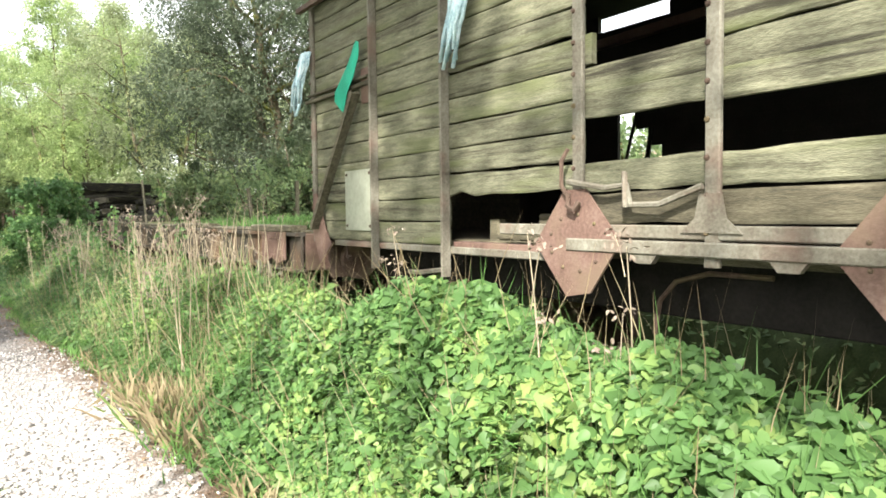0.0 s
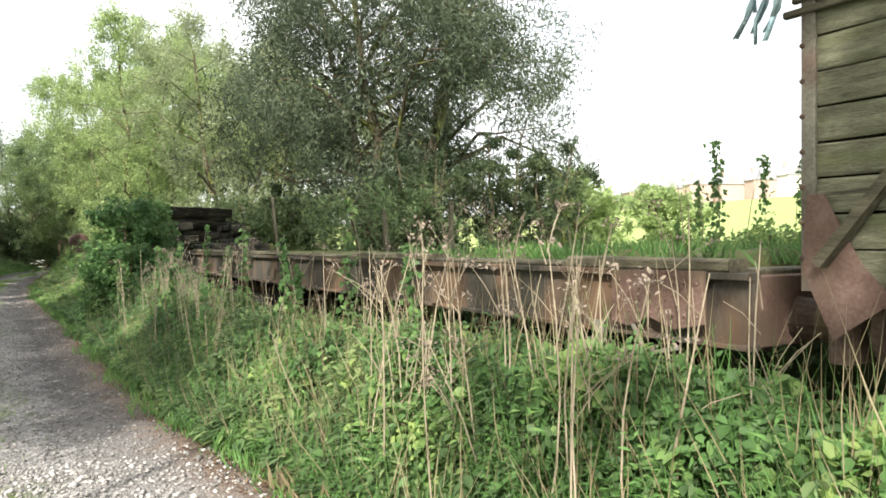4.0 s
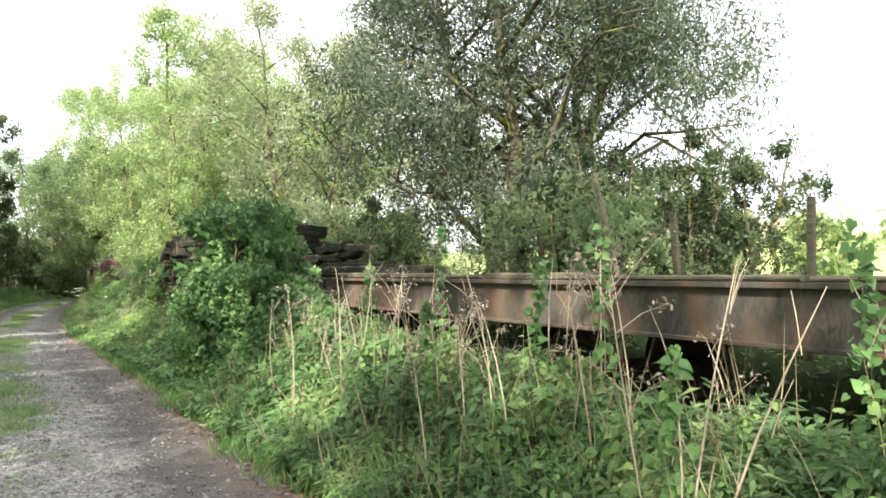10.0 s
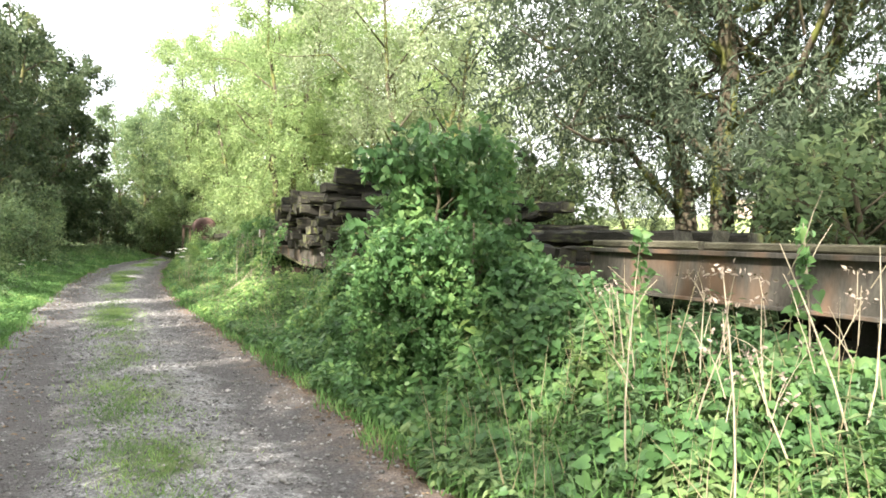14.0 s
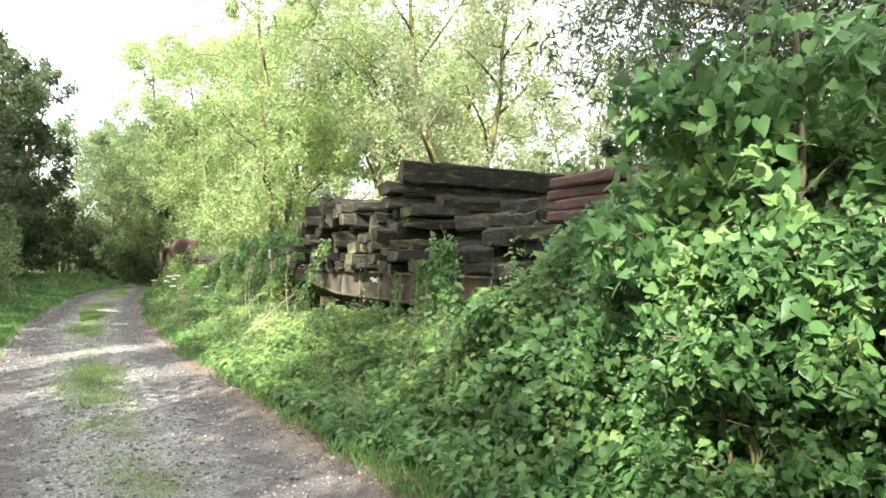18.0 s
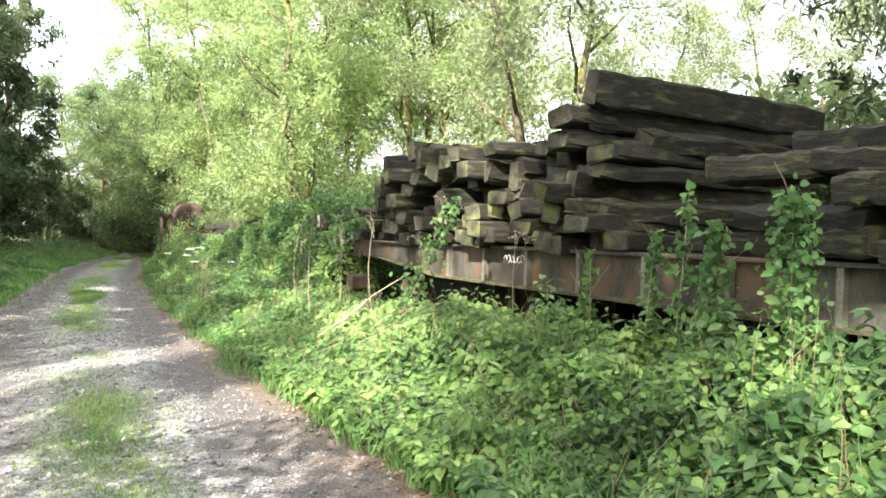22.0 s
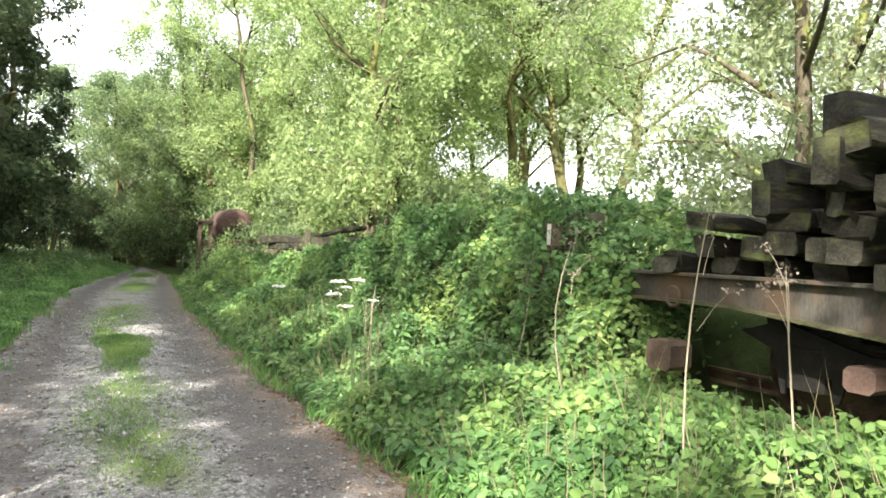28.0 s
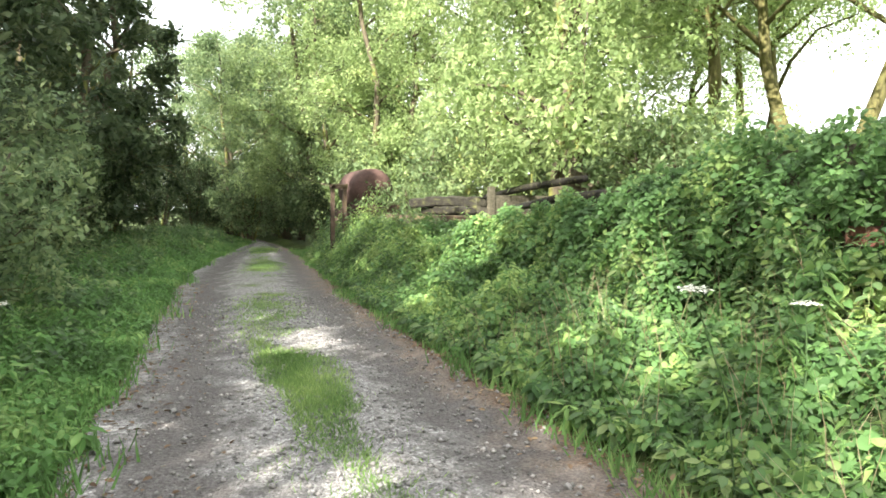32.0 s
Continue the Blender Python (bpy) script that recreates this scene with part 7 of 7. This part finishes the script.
# loose stones on the track
def stones(n, seed, y0, y1, mat, label):
    r = np.random.default_rng(seed)
    y = y0 + (y1 - y0) * r.random(n) ** 1.1
    a = np.clip(r.normal(0.1, 0.55, n), -1.02, 1.05)
    x = edge_l(y) + (a + 1) / 2 * (edge_r(y) - edge_l(y))
    s = (0.007 + 0.012 * r.random(n) ** 2 + np.where(r.random(n) < 0.02, 0.012, 0)) * np.interp(y, [6, 10], [1.3, 1.0])
    octa = np.array([(1, 0, 0), (0, 1, 0), (-1, 0, 0), (0, -1, 0), (0, 0, 0.7), (0, 0, -0.6)], float)
    tri = np.array([(0, 1, 4), (1, 2, 4), (2, 3, 4), (3, 0, 4), (1, 0, 5), (2, 1, 5), (3, 2, 5), (0, 3, 5)])
    v = octa[None] * (0.7 + 0.7 * r.random((n, 6, 1))) * s[:, None, None]
    an = 6.28 * r.random(n)
    ca, sa = np.cos(an)[:, None], np.sin(an)[:, None]
    v = np.stack([v[..., 0] * ca - v[..., 1] * sa, v[..., 0] * sa + v[..., 1] * ca, v[..., 2]], -1)
    v += np.stack([x, y, road_z(x, y) + 0.3 * s], -1)[:, None]
    me = fast_mesh("gravel", v.reshape(-1, 3), (tri[None] + 6 * np.arange(n)[:, None, None]).reshape(-1, 3))
    me.materials.append(mat)
    return stuff("gravel", me, label, "gravel")


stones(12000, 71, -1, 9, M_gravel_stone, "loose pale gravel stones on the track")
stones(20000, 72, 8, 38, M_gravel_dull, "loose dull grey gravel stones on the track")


# dry stalks
def stalk(name, x, y, h, lean, seed, label, heads=True, leafy=0, mat=None, spread=0.05):
    r = np.random.default_rng(seed)
    z = float(ground_z(x, y))
    g = Geo()
    top = np.array([x + lean[0], y + lean[1], z + h])
    foot = np.array([x, y, z - 0.03])
    bend = 0.04 * r.normal(size=3)
    pts = [foot + (top - foot) * t + bend * math.sin(math.pi * t) * h for t in np.linspace(0, 1, 6)]
    g.tube(pts, [0.0062, 0.0058, 0.0052, 0.0045, 0.0035, 0.002], 5)
    ob = thing(name, (x, y, z), label, "stalk", "dry stalks on the verge")
    ends = [pts[-1]]
    twigs = []
    for q in range(int(2 + 3 * r.random())):
        t = 0.55 + 0.42 * r.random()
        p = foot + (top - foot) * t
        e = p + np.array([0.1 * r.normal(), 0.1 * r.normal(), 0.12 + 0.15 * r.random()]) * min(1, h)
        twigs.append(Geo().tube([p, (p + e) / 2 + [0, 0, 0.02], e], [0.0026, 0.002, 0.0014], 4))
        ends.append(e)
    part("stem", g, mat or M_stem, ob)
    for tw in twigs:
        part("twig", tw, mat or M_stem, ob)
    if heads:
        n = 14 * len(ends)
        c = np.repeat(np.array(ends), 14, 0) + r.normal(size=(n, 3)) * [0.03, 0.03, 0.015]
        me = leaf_mesh("seed_head", c, r.normal(size=(n, 3)), r.normal(size=(n, 3)) + [0, 0, 1], 0.02 + 0.012 * r.random(n), "oval", M_seed, (x, y, z))
        tagged(new("seed_head", me), kind="stuff").parent = ob
    if leafy:
        t = r.random(leafy)
        c = foot + (top - foot) * t[:, None] + r.normal(size=(leafy, 3)) * spread * (1.35 - t)[:, None]
        me = leaf_mesh("twining_leaves", c, r.normal(size=(leafy, 3)) + [0, 0, -0.6], r.normal(size=(leafy, 3)) * 0.6 + [-0.7, -0.3, 0.5], (0.052 if leafy < 400 else 0.045) * (0.6 + 0.8 * r.random(leafy)), "heart" if leafy < 400 else "plain", F_ivy, (x, y, z))
        tagged(new("twining_leaves", me), kind="stuff").parent = ob
    return ob


for q in range(74):
    y = 4.8 + 11.2 * rng.random()
    x = edge_r(y) + 0.35 + (1.95 - edge_r(y) - 0.35) * rng.random() ** 0.7
    stalk("dry_stalk", x, y, 0.75 + 0.65 * rng.random(), (0.14 * rng.normal(), 0.22 * rng.normal()), 100 + q, "bare pale dry stalk with seed heads on the verge", heads=rng.random() < 0.5)
for q in range(22):
    x, y = 1.15 + 0.85 * rng.random(), 5.5 + 2.2 * rng.random()
    stalk("dry_stalk", x, y, 1.2 + 0.4 * rng.random(), (0.12 * rng.normal(), 0.16 * rng.normal()), 500 + q, "tall bare straw-coloured stalk with branching top", heads=rng.random() < 0.3)
for q, (x, y, h) in enumerate(((2.0, 7.9, 1.35), (1.95, 9.15, 1.75), (1.85, 10.4, 1.45), (1.85, 11.9, 1.55), (1.75, 12.6, 1.3), (1.75, 13.5, 1.65), (1.6, 14.6, 1.35), (1.3, 12.9, 1.1), (1.2, 10.9, 1.0), (1.9, 22.75, 1.45), (1.6, 9.5, 1.15), (1.5, 15.6, 1.3), (1.95, 23.6, 1.05), (1.5, 29.6, 1.3))):
    stalk("creeper_stalk", x, y, h, (0.06 * rng.normal(), 0.1 * rng.normal()), 200 + q, "tall stalk wrapped in green bindweed", heads=False, leafy=170)
for q, (x, y, h) in enumerate(((5.1, 7.75, 2.45), (5.25, 7.3, 2.3), (5.05, 7.95, 2.1), (5.3, 6.9, 1.85), (5.35, 7.0, 2.2), (5.2, 8.3, 1.8), (5.4, 6.6, 2.0))):
    stalk("creeper_stalk", x, y, h, (0.05 * rng.normal(), 0.05 * rng.normal()), 240 + q, "tall upright plant column behind the wagon", heads=False, leafy=460 if q < 2 else 150, spread=0.062 if q < 2 else 0.04)
for q, (x, y, h, w, k) in enumerate(((1.85, 22.94, 1.2, 0.045, 420), (1.75, 22.35, 1.22, 0.085, 900), (1.66, 21.75, 1.38, 0.1, 1100))):
    stalk("creeper_stalk", x, y, h, (0.04 * rng.normal(), 0.05 * rng.normal()), 250 + q, "stalk thickly hung with bindweed by the girder", heads=False, leafy=k, spread=w)
stalk("creeper_stalk", 0.9, 25.2, 1.45, (0.55, -0.5), 230, "leaning dead branch wrapped in bindweed", heads=True, leafy=480, spread=0.085)
for q, (x, y, h) in enumerate(((1.08, 27.45, 1.35), (1.5, 26.4, 1.25), (1.2, 26.9, 1.1), (1.3, 28.6, 1.2), (1.75, 24.2, 1.1), (0.3, 3.4, 0.5), (2.05, 3.6, 1.3), (1.9, 2.0, 1.35), (1.95, 1.7, 1.3), (2.1, 5.9, 1.4), (2.0, 6.2, 1.45), (1.7, 6.6, 1.5), (1.6, 5.6, 1.3), (1.75, 7.1, 1.5))):
    if x > 0.5:
        stalk("dry_stalk", x, y, h, (0.08 * rng.normal(), 0.1 * rng.normal()), 260 + q, "tall pale dry hogweed stalk", heads=True)

for q, (x, y, h) in enumerate(((0.2, 29.62, 0.9), (0.26, 29.66, 0.86), (0.3, 29.58, 0.7))):
    stalk("dry_stalk", x, y, h, (0.01, 0.0), 620 + q, "pale bare broken stalk among white flowers", heads=False)


def umbel(x, y, zt, seed, lean=0.0):
    r = np.random.default_rng(seed)
    z = float(ground_z(x, y))
    foot = x + lean
    ob = thing("white_umbel", (foot, y, z), "white flat-topped umbel flower on a green stem", "flower", "white umbels on the verge")
    part("stem", Geo().tube([(foot, y, z - 0.02), (foot + 0.02 - 0.3 * lean, y, (z + zt) / 2), (x, y, zt)], [0.0045, 0.004, 0.003], 5), F_herb, ob)
    n = 90
    a, d = 6.28 * r.random(n), 0.058 * np.sqrt(r.random(n))
    c = np.stack([x + d * np.cos(a), y + d * np.sin(a), zt + 0.015 - 1.5 * d * d + 0.004 * r.normal(size=n)], -1)
    me = leaf_mesh("flower_head", c, r.normal(size=(n, 3)) * [1, 1, 0.2], r.normal(size=(n, 3)) * 0.3 + [0, 0, 1], 0.022 + 0 * d, "oval", M_white_flower, (foot, y, z))
    tagged(new("flower_head", me), kind="stuff").parent = ob


for q, (x, y, zt, lean) in enumerate(((-0.1, 30.83, 0.95, 0.25), (0.09, 29.9, 1.05, 0.16), (0.17, 29.96, 1.0, 0.1), (0.04, 29.82, 0.96, 0.2), (0.2, 29.8, 1.07, 0.06), (0.14, 29.86, 0.87, 0.11), (0.95, 31.2, 0.8, 0.0), (-3.2, 30.3, 0.6, 0.0), (-3.4, 32.5, 0.6, 0.0), (-3.1, 34.5, 0.55, 0.0), (-3.6, 28.5, 0.6, 0.0))):
    umbel(x, y, zt, 300 + q, lean)


# brushwood and a fallen branch on the verge
for q in range(30):
    x0, y0 = 0.85 + 0.3 * rng.normal(), 25.1 + 0.5 * rng.normal()
    z0 = float(ground_z(x0, y0)) + 0.2 + 0.3 * rng.random()
    a = 0.9 + 0.8 * rng.normal()
    ln = 0.16 + 0.28 * rng.random()
    solid("dead_twig", Geo().tube([(x0, y0, z0), (x0 + 0.5 * ln * math.cos(a), y0 - 0.5 * ln * math.sin(a), z0 + 0.08), (x0 + ln * math.cos(a + 0.2), y0 - ln * math.sin(a + 0.2), z0 + 0.1 + 0.15 * rng.random())], [0.0022, 0.0018, 0.0012], 5).wobble(0.03, 9), M_stem, (x0, y0, z0), "pale dead twig caught in the nettles", "twig", "brushwood on the verge")
solid("fallen_branch", Geo().tube([(0.62, 26.0, 0.3), (0.85, 25.7, 0.55), (1.0, 25.45, 0.78), (1.2, 25.1, 1.0)], [0.01, 0.009, 0.007, 0.004], 7).wobble(0.03, 5), M_stem, (0.62, 26.0, 0.3), "pale bare branch leaning in the nettles", "branch", smooth=True)
